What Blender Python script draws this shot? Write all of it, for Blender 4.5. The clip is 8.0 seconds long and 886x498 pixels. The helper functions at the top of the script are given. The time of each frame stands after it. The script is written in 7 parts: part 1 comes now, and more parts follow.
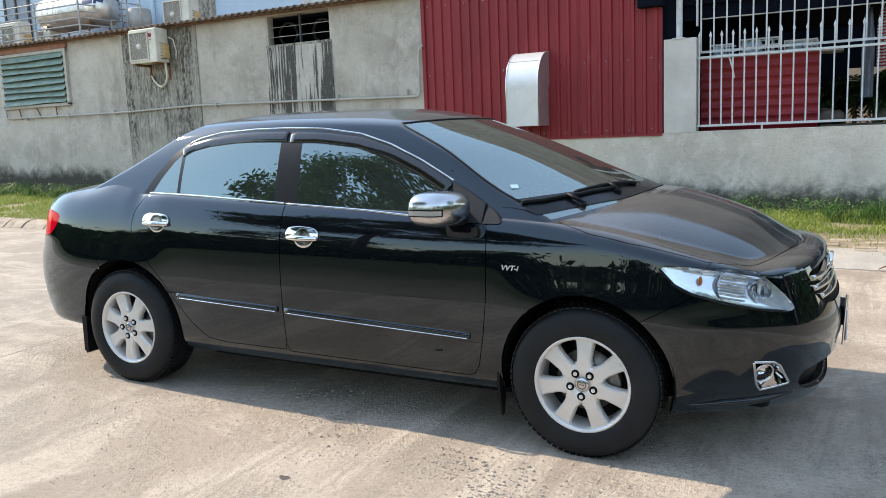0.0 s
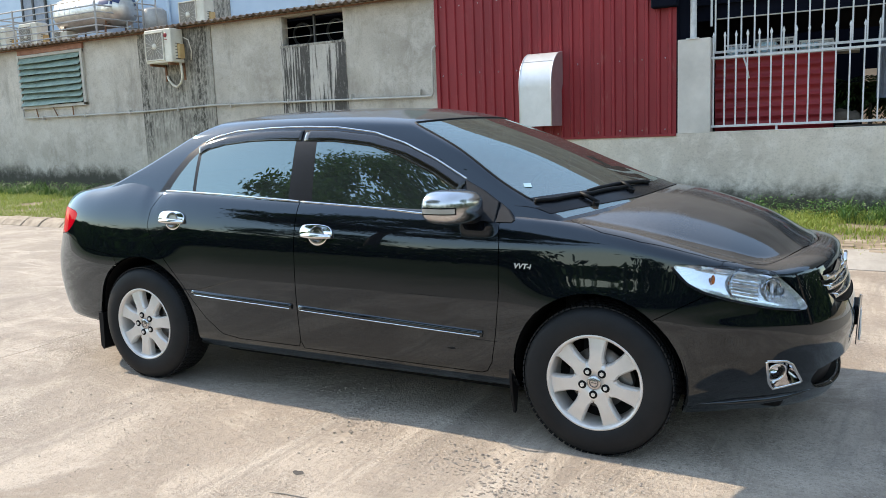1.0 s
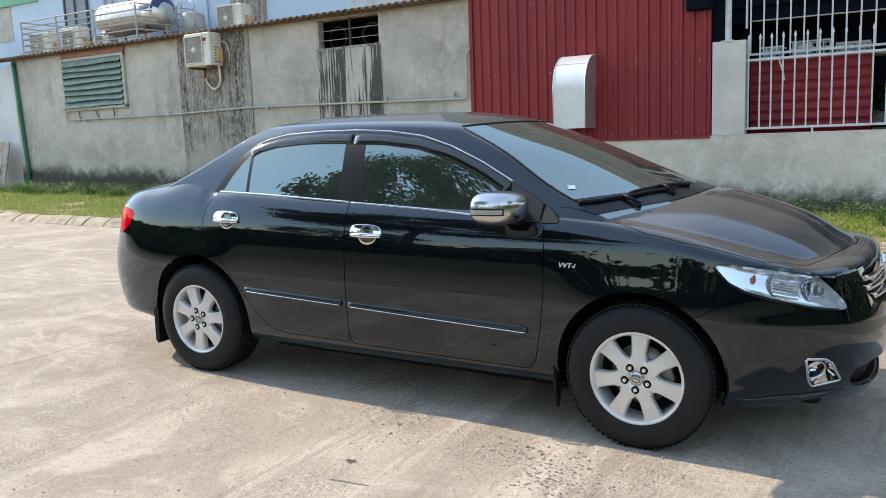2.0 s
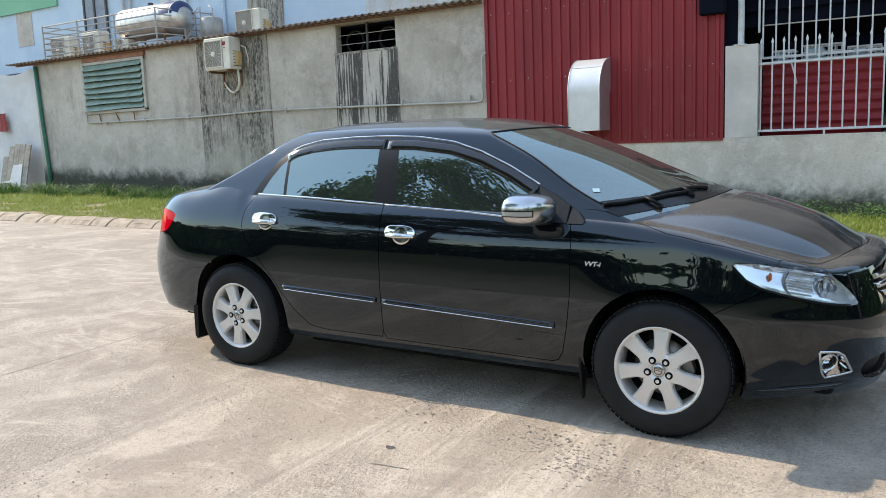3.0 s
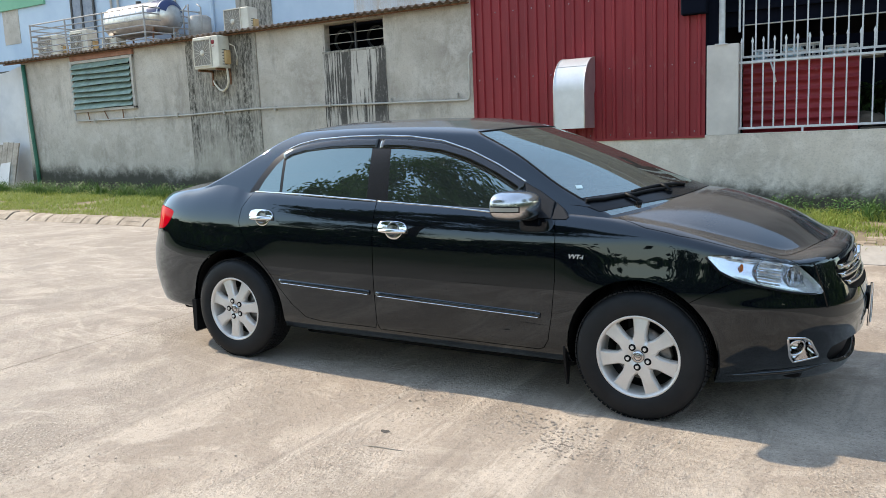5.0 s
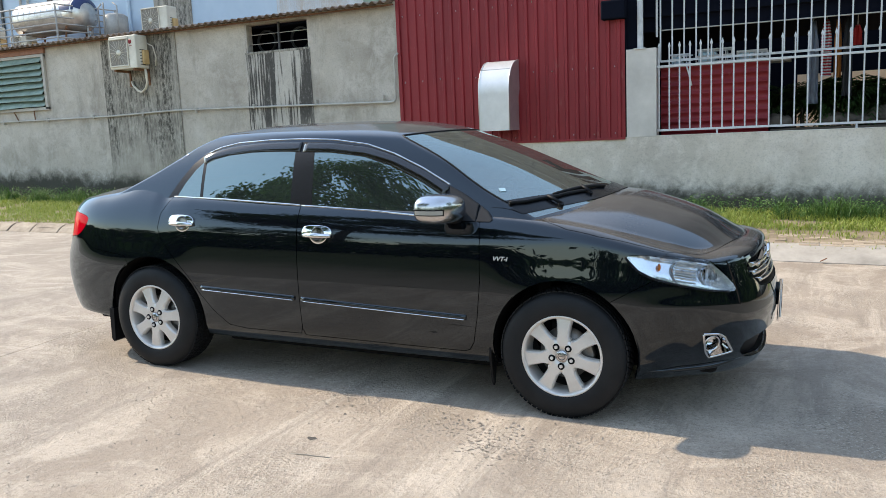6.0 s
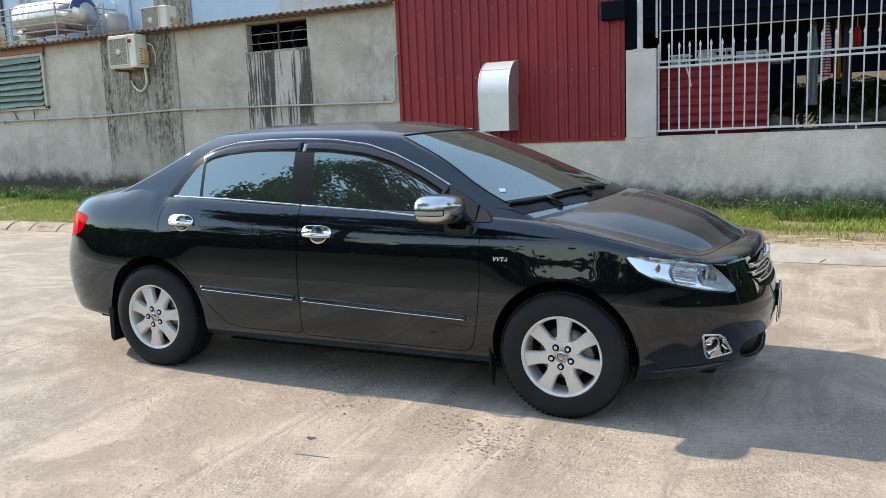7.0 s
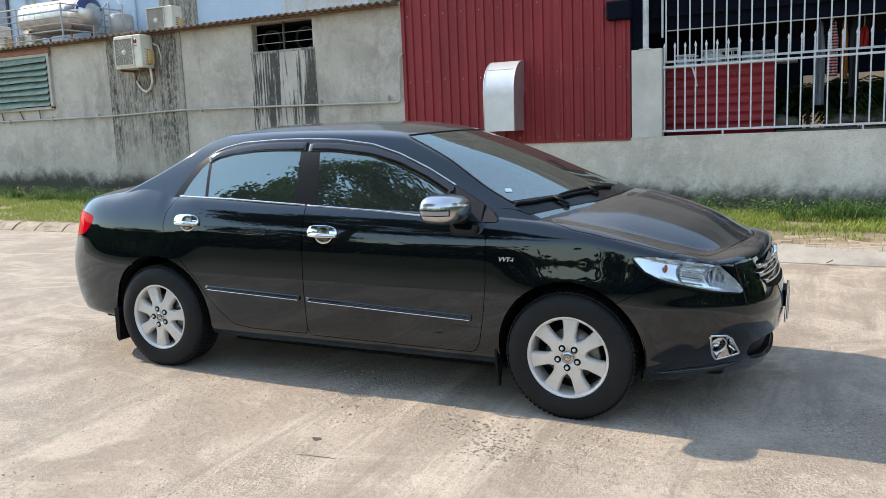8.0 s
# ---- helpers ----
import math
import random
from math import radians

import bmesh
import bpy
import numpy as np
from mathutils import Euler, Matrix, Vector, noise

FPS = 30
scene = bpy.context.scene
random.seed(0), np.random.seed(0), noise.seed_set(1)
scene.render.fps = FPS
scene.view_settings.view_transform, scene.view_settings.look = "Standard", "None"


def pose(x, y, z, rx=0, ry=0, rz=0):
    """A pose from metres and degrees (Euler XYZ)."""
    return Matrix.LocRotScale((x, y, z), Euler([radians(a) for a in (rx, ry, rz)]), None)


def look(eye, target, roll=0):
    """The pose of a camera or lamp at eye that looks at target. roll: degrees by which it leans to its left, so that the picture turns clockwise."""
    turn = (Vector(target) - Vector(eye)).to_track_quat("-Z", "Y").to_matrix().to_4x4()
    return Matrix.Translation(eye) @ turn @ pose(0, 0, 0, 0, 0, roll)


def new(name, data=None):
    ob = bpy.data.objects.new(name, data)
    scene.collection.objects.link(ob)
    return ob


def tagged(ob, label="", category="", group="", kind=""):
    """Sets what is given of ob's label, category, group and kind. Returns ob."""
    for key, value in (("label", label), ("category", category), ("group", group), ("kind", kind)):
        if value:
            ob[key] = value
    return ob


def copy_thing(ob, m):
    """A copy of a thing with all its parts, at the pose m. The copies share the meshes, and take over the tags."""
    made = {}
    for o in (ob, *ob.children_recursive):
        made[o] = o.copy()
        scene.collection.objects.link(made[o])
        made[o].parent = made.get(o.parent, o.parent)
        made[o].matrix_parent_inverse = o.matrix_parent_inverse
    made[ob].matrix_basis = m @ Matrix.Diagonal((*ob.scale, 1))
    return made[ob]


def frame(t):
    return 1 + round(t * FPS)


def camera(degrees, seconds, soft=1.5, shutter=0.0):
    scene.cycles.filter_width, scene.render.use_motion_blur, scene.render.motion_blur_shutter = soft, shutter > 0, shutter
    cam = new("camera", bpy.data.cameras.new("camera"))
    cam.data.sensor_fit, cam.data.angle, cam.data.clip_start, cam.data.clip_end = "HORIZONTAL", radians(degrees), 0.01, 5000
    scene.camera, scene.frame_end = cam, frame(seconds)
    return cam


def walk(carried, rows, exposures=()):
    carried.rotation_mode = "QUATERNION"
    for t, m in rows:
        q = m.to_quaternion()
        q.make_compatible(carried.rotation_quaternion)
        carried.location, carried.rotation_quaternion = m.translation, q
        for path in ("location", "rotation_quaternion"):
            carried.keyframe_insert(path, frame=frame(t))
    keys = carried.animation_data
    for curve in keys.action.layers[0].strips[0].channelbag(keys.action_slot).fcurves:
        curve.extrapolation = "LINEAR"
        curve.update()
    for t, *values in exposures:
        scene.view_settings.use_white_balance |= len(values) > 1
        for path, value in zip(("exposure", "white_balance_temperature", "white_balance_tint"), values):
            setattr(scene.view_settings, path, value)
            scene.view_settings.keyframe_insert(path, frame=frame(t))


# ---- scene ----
# The yard slopes gently: YARD turns the yard's own axes (x along the car, z off the paving) into level ones.
YARD = Matrix(((0.99982, -0.005, 0.0185, 0), (0.005, 0.99999, 0.0001, 0.011), (-0.0185, 0.0, 0.99983, 0.03), (0, 0, 0, 1)))
YARD_INV = YARD.inverted()

cam = camera(58.8, 8.0, soft=0.75)
PATH = [
    (0.0, (2.202, -3.889, 1.366), (1.3120, -2.1232, 1.0643), -1.36),
    (0.5, (2.206, -3.892, 1.360), (1.3070, -2.1314, 1.0586), -1.37),
    (1.0, (2.209, -3.910, 1.358), (1.2910, -2.1585, 1.0585), -1.26),
    (1.5, (2.194, -3.971, 1.360), (1.2460, -2.2354, 1.0632), -1.19),
    (1.7, (2.194, -4.007, 1.364), (1.2325, -2.2788, 1.0677), -1.2),
    (2.8, (2.203, -4.266, 1.397), (1.2006, -2.5605, 1.1039), -1.32),
    (3.0, (2.208, -4.313, 1.401), (1.2080, -2.6060, 1.1083), -1.33),
    (3.5, (2.285, -4.409, 1.410), (1.2740, -2.7087, 1.1179), -1.34),
    (4.0, (2.315, -4.457, 1.425), (1.2950, -2.7623, 1.1298), -1.25),
    (4.2, (2.306, -4.467, 1.422), (1.2820, -2.7745, 1.1242), -1.25),
    (5.3, (2.290, -4.495, 1.417), (1.3750, -2.7428, 1.1151), -1.54),
    (5.5, (2.291, -4.488, 1.420), (1.4230, -2.7117, 1.1180), -1.59),
    (6.0, (2.309, -4.483, 1.427), (1.4980, -2.6805, 1.1249), -1.48),
    (6.5, (2.314, -4.484, 1.424), (1.5090, -2.6776, 1.1218), -1.33),
    (7.0, (2.306, -4.485, 1.428), (1.4970, -2.6814, 1.1260), -1.33),
    (7.5, (2.298, -4.482, 1.428), (1.4840, -2.6804, 1.1259), -1.34),
    (8.0, (2.295, -4.476, 1.426), (1.4750, -2.6765, 1.1248), -1.34),
]
walk(cam, [(t, YARD @ look(eye, target, roll)) for t, eye, target, roll in PATH], exposures=[(0.0, 0.82), (1.5, 0.79), (3.0, 0.7), (8.0, 0.7)])

# ---- light ----
SUN_WAY = (YARD.to_3x3() @ Vector((-1.27, 0.03, 1.0))).normalized()
sun_data = bpy.data.lights.new("sun", "SUN")
sun_data.energy, sun_data.angle, sun_data.color = 3.9, radians(0.6), (1.0, 0.86, 0.68)
sun = new("sun", sun_data)
sun.matrix_world = Matrix.Translation((-20, 2, 20)) @ SUN_WAY.to_track_quat("Z", "Y").to_matrix().to_4x4()
world = bpy.data.worlds.new("sky")
scene.world = world
world.use_nodes = True
wn = world.node_tree
sky = wn.nodes.new("ShaderNodeTexSky")
sky.sky_type, sky.sun_disc = "NISHITA", False
sky.sun_elevation = math.asin(SUN_WAY.z)
sky.sun_rotation = math.atan2(SUN_WAY.x, SUN_WAY.y)
sky.dust_density, sky.air_density, sky.ozone_density = 0.4, 1.7, 3.2
wn.links.new(sky.outputs[0], wn.nodes["Background"].inputs[0])
wn.nodes["Background"].inputs[1].default_value = 0.15
# thin even haze over the whole sky
haze = wn.nodes.new("ShaderNodeBackground")
haze.inputs[0].default_value, haze.inputs[1].default_value = (0.76, 0.86, 1.0, 1), 0.28
both = wn.nodes.new("ShaderNodeAddShader")
wn.links.new(wn.nodes["Background"].outputs[0], both.inputs[0])
wn.links.new(haze.outputs[0], both.inputs[1])
wn.links.new(both.outputs[0], wn.nodes["World Output"].inputs[0])

# ---- materials ----
def mat(name, base=(0.5, 0.5, 0.5), rough=0.6, metal=0.0, spec=0.5, coat=0.0):
    m = bpy.data.materials.new(name)
    m.use_nodes = True
    b = m.node_tree.nodes["Principled BSDF"]
    b.inputs["Base Color"].default_value = (*base, 1)
    b.inputs["Roughness"].default_value = rough
    b.inputs["Metallic"].default_value = metal
    b.inputs["Specular IOR Level"].default_value = spec
    b.inputs["Coat Weight"].default_value = coat
    b.inputs["Coat Roughness"].default_value = 0.03
    return m


class Nodes:
    """Short ways to add nodes to a material."""

    def __init__(self, m):
        self.t = m.node_tree
        self.b = self.t.nodes["Principled BSDF"]
        self.co = self.t.nodes.new("ShaderNodeTexCoord").outputs["Object"]

    def world(self):
        self.co = self.t.nodes.new("ShaderNodeNewGeometry").outputs["Position"]
        return self

    def link(self, a, b):
        self.t.links.new(a, b)

    def noise(self, scale, detail=4, rough=0.6, stretch=None, distort=0.0):
        n = self.t.nodes.new("ShaderNodeTexNoise")
        n.inputs["Scale"].default_value, n.inputs["Detail"].default_value = scale, detail
        n.inputs["Roughness"].default_value, n.inputs["Distortion"].default_value = rough, distort
        src = self.co
        if stretch:
            k = self.t.nodes.new("ShaderNodeMapping")
            k.inputs["Scale"].default_value = stretch
            self.link(self.co, k.inputs[0])
            src = k.outputs[0]
        self.link(src, n.inputs["Vector"])
        return n.outputs["Fac"]

    def ramp(self, fac, stops):
        r = self.t.nodes.new("ShaderNodeValToRGB")
        e = r.color_ramp.elements
        while len(e) < len(stops):
            e.new(0.5)
        for el, (p, c) in zip(e, stops):
            el.position = p
            el.color = (*c, 1) if len(c) == 3 else c
        self.link(fac, r.inputs[0])
        return r.outputs[0]

    def grey(self, fac, a, b):
        return self.ramp(fac, [(a, (0, 0, 0)), (b, (1, 1, 1))])

    def mix(self, fac, a, b, how="MIX"):
        x = self.t.nodes.new("ShaderNodeMix")
        x.data_type, x.blend_type = "RGBA", how
        for i, v in ((0, fac), (6, a), (7, b)):
            if isinstance(v, (int, float)):
                x.inputs[i].default_value = v
            elif isinstance(v, tuple):
                x.inputs[i].default_value = (*v, 1)
            else:
                self.link(v, x.inputs[i])
        return x.outputs[2]

    def maths(self, op, a, b=0.0, clamp=False):
        x = self.t.nodes.new("ShaderNodeMath")
        x.operation, x.use_clamp = op, clamp
        for i, v in ((0, a), (1, b)):
            if isinstance(v, (int, float)):
                x.inputs[i].default_value = v
            else:
                self.link(v, x.inputs[i])
        return x.outputs[0]

    def axis(self, i):
        s = self.t.nodes.new("ShaderNodeSeparateXYZ")
        self.link(self.co, s.inputs[0])
        return s.outputs[i]

    def span(self, v, lo, hi):
        """0 below lo, 1 above hi."""
        x = self.t.nodes.new("ShaderNodeMapRange")
        x.interpolation_type = "SMOOTHSTEP"
        self.link(v, x.inputs[0])
        x.inputs[1].default_value, x.inputs[2].default_value = lo, hi
        return x.outputs[0]

    def colour(self, c):
        self.link(c, self.b.inputs["Base Color"])

    def rough(self, c):
        self.link(c, self.b.inputs["Roughness"])

    def bump(self, h, strength=0.3, dist=0.01):
        x = self.t.nodes.new("ShaderNodeBump")
        x.inputs["Strength"].default_value, x.inputs["Distance"].default_value = strength, dist
        self.link(h, x.inputs["Height"])
        self.link(x.outputs[0], self.b.inputs["Normal"])

    def random(self):
        return self.t.nodes.new("ShaderNodeObjectInfo").outputs["Random"]


def mottled(name, dark, light, scale=6, rough=0.6, metal=0.0, bump=0.15, spec=0.5, fine=60):
    m = mat(name, light, rough, metal, spec)
    n = Nodes(m)
    a = n.noise(scale, 6, 0.65)
    n.colour(n.mix(n.grey(a, 0.3, 0.7), dark, light))
    if bump:
        n.bump(n.noise(fine, 3), bump, 0.004)
    return m


def make_concrete():
    m = mat("worn_concrete_paving", (0.4, 0.36, 0.31), 0.85, spec=0.3)
    n = Nodes(m)
    big = n.noise(0.35, 5, 0.6)
    mid = n.noise(1.4, 9, 0.72, distort=0.7)
    fine = n.noise(38, 6, 0.8)
    sweep = n.noise(1.5, 9, 0.75, stretch=(1.5, 0.28, 1), distort=0.5)
    c = n.mix(n.grey(big, 0.32, 0.68), (0.315, 0.256, 0.2), (0.425, 0.352, 0.28))
    c = n.mix(n.maths("MULTIPLY", n.grey(mid, 0.46, 0.6), 0.85), c, (0.56, 0.475, 0.385))
    c = n.mix(n.maths("MULTIPLY", n.grey(sweep, 0.51, 0.62), 0.55), c, (0.265, 0.222, 0.182))
    # dust dragged into pale bands by wheels
    rubbed = n.grey(n.noise(1.3, 9, 0.78, stretch=(2.2, 0.2, 1), distort=0.35), 0.55, 0.66)
    c = n.mix(n.maths("MULTIPLY", rubbed, 0.8), c, (0.63, 0.54, 0.44))
    worn = n.maths("SUBTRACT", 1.0, n.span(n.maths("ADD", n.axis(0), n.maths("MULTIPLY", mid, 1.2)), -1.2, 0.4))
    c = n.mix(n.maths("MULTIPLY", worn, 0.45), c, (0.31, 0.275, 0.238))
    # thin wavy tide marks on the far slab
    tide = n.maths("ABSOLUTE", n.maths("SUBTRACT", n.noise(0.9, 5, 0.6, stretch=(0.7, 1.6, 1), distort=1.2), 0.5))
    tide = n.maths("MULTIPLY", n.maths("SUBTRACT", 1.0, n.grey(tide, 0.008, 0.05)), n.grey(n.noise(0.8, 4, 0.6), 0.42, 0.6))
    c = n.mix(n.maths("MULTIPLY", n.maths("MULTIPLY", tide, worn), 0.45), c, (0.66, 0.575, 0.475))
    c = n.mix(n.maths("MULTIPLY", n.grey(fine, 0.5, 0.7), 0.6), c, (0.2, 0.17, 0.142))
    c = n.mix(n.maths("MULTIPLY", n.grey(n.noise(14, 7, 0.8), 0.55, 0.72), 0.4), c, (0.58, 0.52, 0.44))
    c = n.mix(n.maths("MULTIPLY", n.grey(n.noise(120, 3, 0.7), 0.6, 0.7), 0.6), c, (0.13, 0.11, 0.09))
    # bared aggregate: pale and dark specks where the skin has worn off
    grain = n.noise(75, 3, 0.65)
    rough_patch = n.grey(n.noise(1.0, 7, 0.7, distort=0.6), 0.44, 0.62)
    c = n.mix(n.maths("MULTIPLY", n.maths("MULTIPLY", n.grey(grain, 0.54, 0.64), rough_patch), 0.65), c, (0.66, 0.58, 0.48))
    c = n.mix(n.maths("MULTIPLY", n.maths("MULTIPLY", n.grey(n.noise(55, 3, 0.65), 0.56, 0.64), n.maths("ADD", 0.2, rough_patch)), 0.6), c, (0.17, 0.14, 0.112))
    n.colour(c)
    n.bump(n.maths("ADD", n.maths("ADD", fine, n.maths("MULTIPLY", n.maths("MULTIPLY", grain, rough_patch), 1.6)), n.maths("MULTIPLY", mid, 1.5)), 0.8, 0.013)
    return m


def make_plaster(name="grey_cement_render", lift=1.0, foot=0.0, dirt=0.65):
    m = mat(name, (0.4, 0.39, 0.37), 0.9, spec=0.25)
    n = Nodes(m).world()
    z, x = n.axis(2), n.axis(0)
    big = n.noise(0.55, 6, 0.6)
    mid = n.noise(2.6, 8, 0.7, distort=0.4)
    fine = n.noise(38, 5, 0.7)
    c = n.mix(n.grey(big, 0.32, 0.68), (0.38 * lift, 0.34 * lift, 0.29 * lift), (0.59 * lift, 0.535 * lift, 0.46 * lift))
    c = n.mix(n.maths("MULTIPLY", n.grey(mid, 0.46, 0.64), 0.6), c, (0.63 * lift, 0.585 * lift, 0.525 * lift))
    c = n.mix(n.maths("MULTIPLY", n.grey(n.noise(1.3, 8, 0.75, stretch=(1, 1, 0.3), distort=0.3), 0.52, 0.68), dirt), c, (0.25, 0.22, 0.185))
    c = n.mix(n.maths("MULTIPLY", n.grey(n.noise(6, 7, 0.72), 0.52, 0.66), 0.35 * dirt), c, (0.2, 0.16, 0.12))
    c = n.mix(n.maths("MULTIPLY", n.grey(fine, 0.5, 0.74), 0.4), c, (0.22, 0.21, 0.19))
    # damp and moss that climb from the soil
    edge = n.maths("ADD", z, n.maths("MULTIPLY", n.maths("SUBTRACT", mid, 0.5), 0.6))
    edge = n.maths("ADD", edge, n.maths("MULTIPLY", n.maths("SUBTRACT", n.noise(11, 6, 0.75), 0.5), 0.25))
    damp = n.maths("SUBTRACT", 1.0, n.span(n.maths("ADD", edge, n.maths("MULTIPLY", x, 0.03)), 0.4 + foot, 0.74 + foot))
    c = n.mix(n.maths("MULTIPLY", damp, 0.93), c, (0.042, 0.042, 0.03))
    n.colour(c)
    n.bump(n.maths("ADD", fine, n.maths("MULTIPLY", mid, 2)), 0.35, 0.01)
    return m


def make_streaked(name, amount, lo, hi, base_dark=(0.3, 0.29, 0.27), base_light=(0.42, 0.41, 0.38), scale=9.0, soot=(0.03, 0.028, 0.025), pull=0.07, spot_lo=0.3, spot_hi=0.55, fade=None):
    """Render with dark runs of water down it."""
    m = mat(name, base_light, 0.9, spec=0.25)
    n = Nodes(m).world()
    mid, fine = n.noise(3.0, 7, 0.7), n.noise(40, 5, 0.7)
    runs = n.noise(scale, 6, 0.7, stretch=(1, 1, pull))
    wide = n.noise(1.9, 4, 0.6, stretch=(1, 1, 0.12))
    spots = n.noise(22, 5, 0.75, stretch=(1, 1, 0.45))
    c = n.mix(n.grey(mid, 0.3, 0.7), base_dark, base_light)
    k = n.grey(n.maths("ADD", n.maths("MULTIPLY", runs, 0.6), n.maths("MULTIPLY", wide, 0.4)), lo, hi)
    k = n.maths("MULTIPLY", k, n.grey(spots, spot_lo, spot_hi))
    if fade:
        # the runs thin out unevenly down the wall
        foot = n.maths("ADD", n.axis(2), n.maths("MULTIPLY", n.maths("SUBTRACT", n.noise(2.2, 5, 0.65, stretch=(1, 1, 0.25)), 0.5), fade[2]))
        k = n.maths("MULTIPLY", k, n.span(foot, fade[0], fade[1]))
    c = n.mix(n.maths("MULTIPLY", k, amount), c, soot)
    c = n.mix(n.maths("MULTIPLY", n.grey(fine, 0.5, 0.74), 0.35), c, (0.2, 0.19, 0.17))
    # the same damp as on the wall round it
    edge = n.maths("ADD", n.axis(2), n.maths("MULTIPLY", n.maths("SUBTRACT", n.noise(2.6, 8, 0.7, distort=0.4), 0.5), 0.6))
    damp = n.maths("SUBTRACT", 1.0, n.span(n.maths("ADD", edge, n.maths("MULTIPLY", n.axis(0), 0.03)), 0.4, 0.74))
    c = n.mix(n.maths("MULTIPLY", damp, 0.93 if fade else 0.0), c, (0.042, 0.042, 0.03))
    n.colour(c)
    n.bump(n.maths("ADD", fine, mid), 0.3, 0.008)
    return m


def make_paint():
    """Black lacquer: a mirror that gains towards grazing view, over black, with dust on what faces up."""
    m = mat("black_car_paint", (0.0034, 0.0043, 0.0064), 0.5, spec=0.0)
    n = Nodes(m)
    up = n.t.nodes.new("ShaderNodeSeparateXYZ")
    n.link(n.t.nodes.new("ShaderNodeNewGeometry").outputs["Normal"], up.inputs[0])
    lying = n.span(up.outputs[2], 0.74, 1.0)
    low = n.maths("SUBTRACT", 1.0, n.span(n.axis(2), 0.2, 0.55))
    film = n.maths("ADD", n.maths("MULTIPLY", lying, 0.26), n.maths("MULTIPLY", low, 0.006))
    film = n.maths("MULTIPLY", film, n.maths("ADD", 0.45, n.maths("ADD", n.maths("MULTIPLY", n.noise(5, 6, 0.7), 0.7), n.maths("MULTIPLY", n.noise(90, 3, 0.6), 0.4))))
    n.colour(n.mix(film, (0.0034, 0.0043, 0.0064), (0.36, 0.315, 0.275)))
    gloss = n.t.nodes.new("ShaderNodeBsdfGlossy")
    gloss.inputs["Color"].default_value = (0.84, 0.93, 1.0, 1)
    n.link(n.maths("ADD", 0.018, n.maths("MULTIPLY", film, 0.38)), gloss.inputs["Roughness"])
    view = n.t.nodes.new("ShaderNodeLayerWeight")
    view.inputs[0].default_value = 0.5
    law = n.maths("ADD", 0.062, n.maths("MULTIPLY", n.maths("POWER", view.outputs["Facing"], 3.3), 0.92))
    both = n.t.nodes.new("ShaderNodeMixShader")
    n.link(n.maths("MULTIPLY", law, n.maths("SUBTRACT", 1.0, film)), both.inputs[0])
    n.link(n.b.outputs[0], both.inputs[1])
    n.link(gloss.outputs[0], both.inputs[2])
    n.link(both.outputs[0], n.t.nodes["Material Output"].inputs[0])
    return m


def glass(name, tint, ior, dust=0.0, rough=0.0, film=(1.0, 1.0, 1.0), dirt=(0.45, 0.37, 0.3)):
    """A tinted pane: light passes in the tint's colour and glances off by the Fresnel law; dust and painted haze dull
    it a little.
    """
    m = mat(name, tint, rough)
    t = m.node_tree
    clear = t.nodes.new("ShaderNodeBsdfTransparent")
    clear.inputs[0].default_value = (*tint, 1)
    gloss = t.nodes.new("ShaderNodeBsdfGlossy")
    gloss.inputs["Roughness"].default_value = rough
    gloss.inputs["Color"].default_value = (*film, 1)
    law = t.nodes.new("ShaderNodeFresnel")
    law.inputs[0].default_value = ior
    a = t.nodes.new("ShaderNodeMixShader")
    t.links.new(law.outputs[0], a.inputs[0])
    t.links.new(clear.outputs[0], a.inputs[1])
    t.links.new(gloss.outputs[0], a.inputs[2])
    out = a.outputs[0]
    if dust:
        n = Nodes(m)
        grime_haze = t.nodes.new("ShaderNodeBsdfDiffuse")
        grime_haze.inputs[0].default_value = (*dirt, 1)
        b = t.nodes.new("ShaderNodeMixShader")
        t.links.new(n.maths("MULTIPLY", n.maths("ADD", 0.4, n.noise(6, 5, 0.7)), dust), b.inputs[0])
        t.links.new(out, b.inputs[1])
        t.links.new(grime_haze.outputs[0], b.inputs[2])
        out = b.outputs[0]
    t.links.new(out, t.nodes["Material Output"].inputs[0])
    return m


M = {}
M["concrete"] = make_concrete()
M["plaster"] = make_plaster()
M["plaster_light"] = make_plaster("pale_grey_render", 1.3, -0.02, 0.3)
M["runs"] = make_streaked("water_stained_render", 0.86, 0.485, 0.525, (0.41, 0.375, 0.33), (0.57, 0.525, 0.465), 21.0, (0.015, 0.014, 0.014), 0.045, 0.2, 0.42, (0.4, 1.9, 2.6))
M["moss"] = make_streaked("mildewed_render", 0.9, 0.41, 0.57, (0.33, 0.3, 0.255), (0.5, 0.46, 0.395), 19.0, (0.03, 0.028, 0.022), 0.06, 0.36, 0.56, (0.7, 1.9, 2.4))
M["paint"] = make_paint()
M["trim"] = mottled("black_plastic_trim", (0.006, 0.006, 0.007), (0.012, 0.012, 0.013), 20, 0.5, bump=0.03, spec=0.15)
M["satin"] = mat("satin_black_frame", (0.007, 0.0075, 0.009), 0.26, spec=0.28)
M["grey_trim"] = mottled("grey_black_plastic", (0.011, 0.0125, 0.0155), (0.016, 0.018, 0.022), 25, 0.5, bump=0.05, spec=0.25)
M["steel"] = mottled("dull_brake_steel", (0.16, 0.15, 0.14), (0.3, 0.28, 0.26), 18, 0.45, 0.8, bump=0.05)
M["sticker"] = mat("pale_blue_sticker", (0.42, 0.58, 0.64), 0.5)
M["under"] = mat("underside_black", (0.006, 0.006, 0.006), 0.9, spec=0.2)
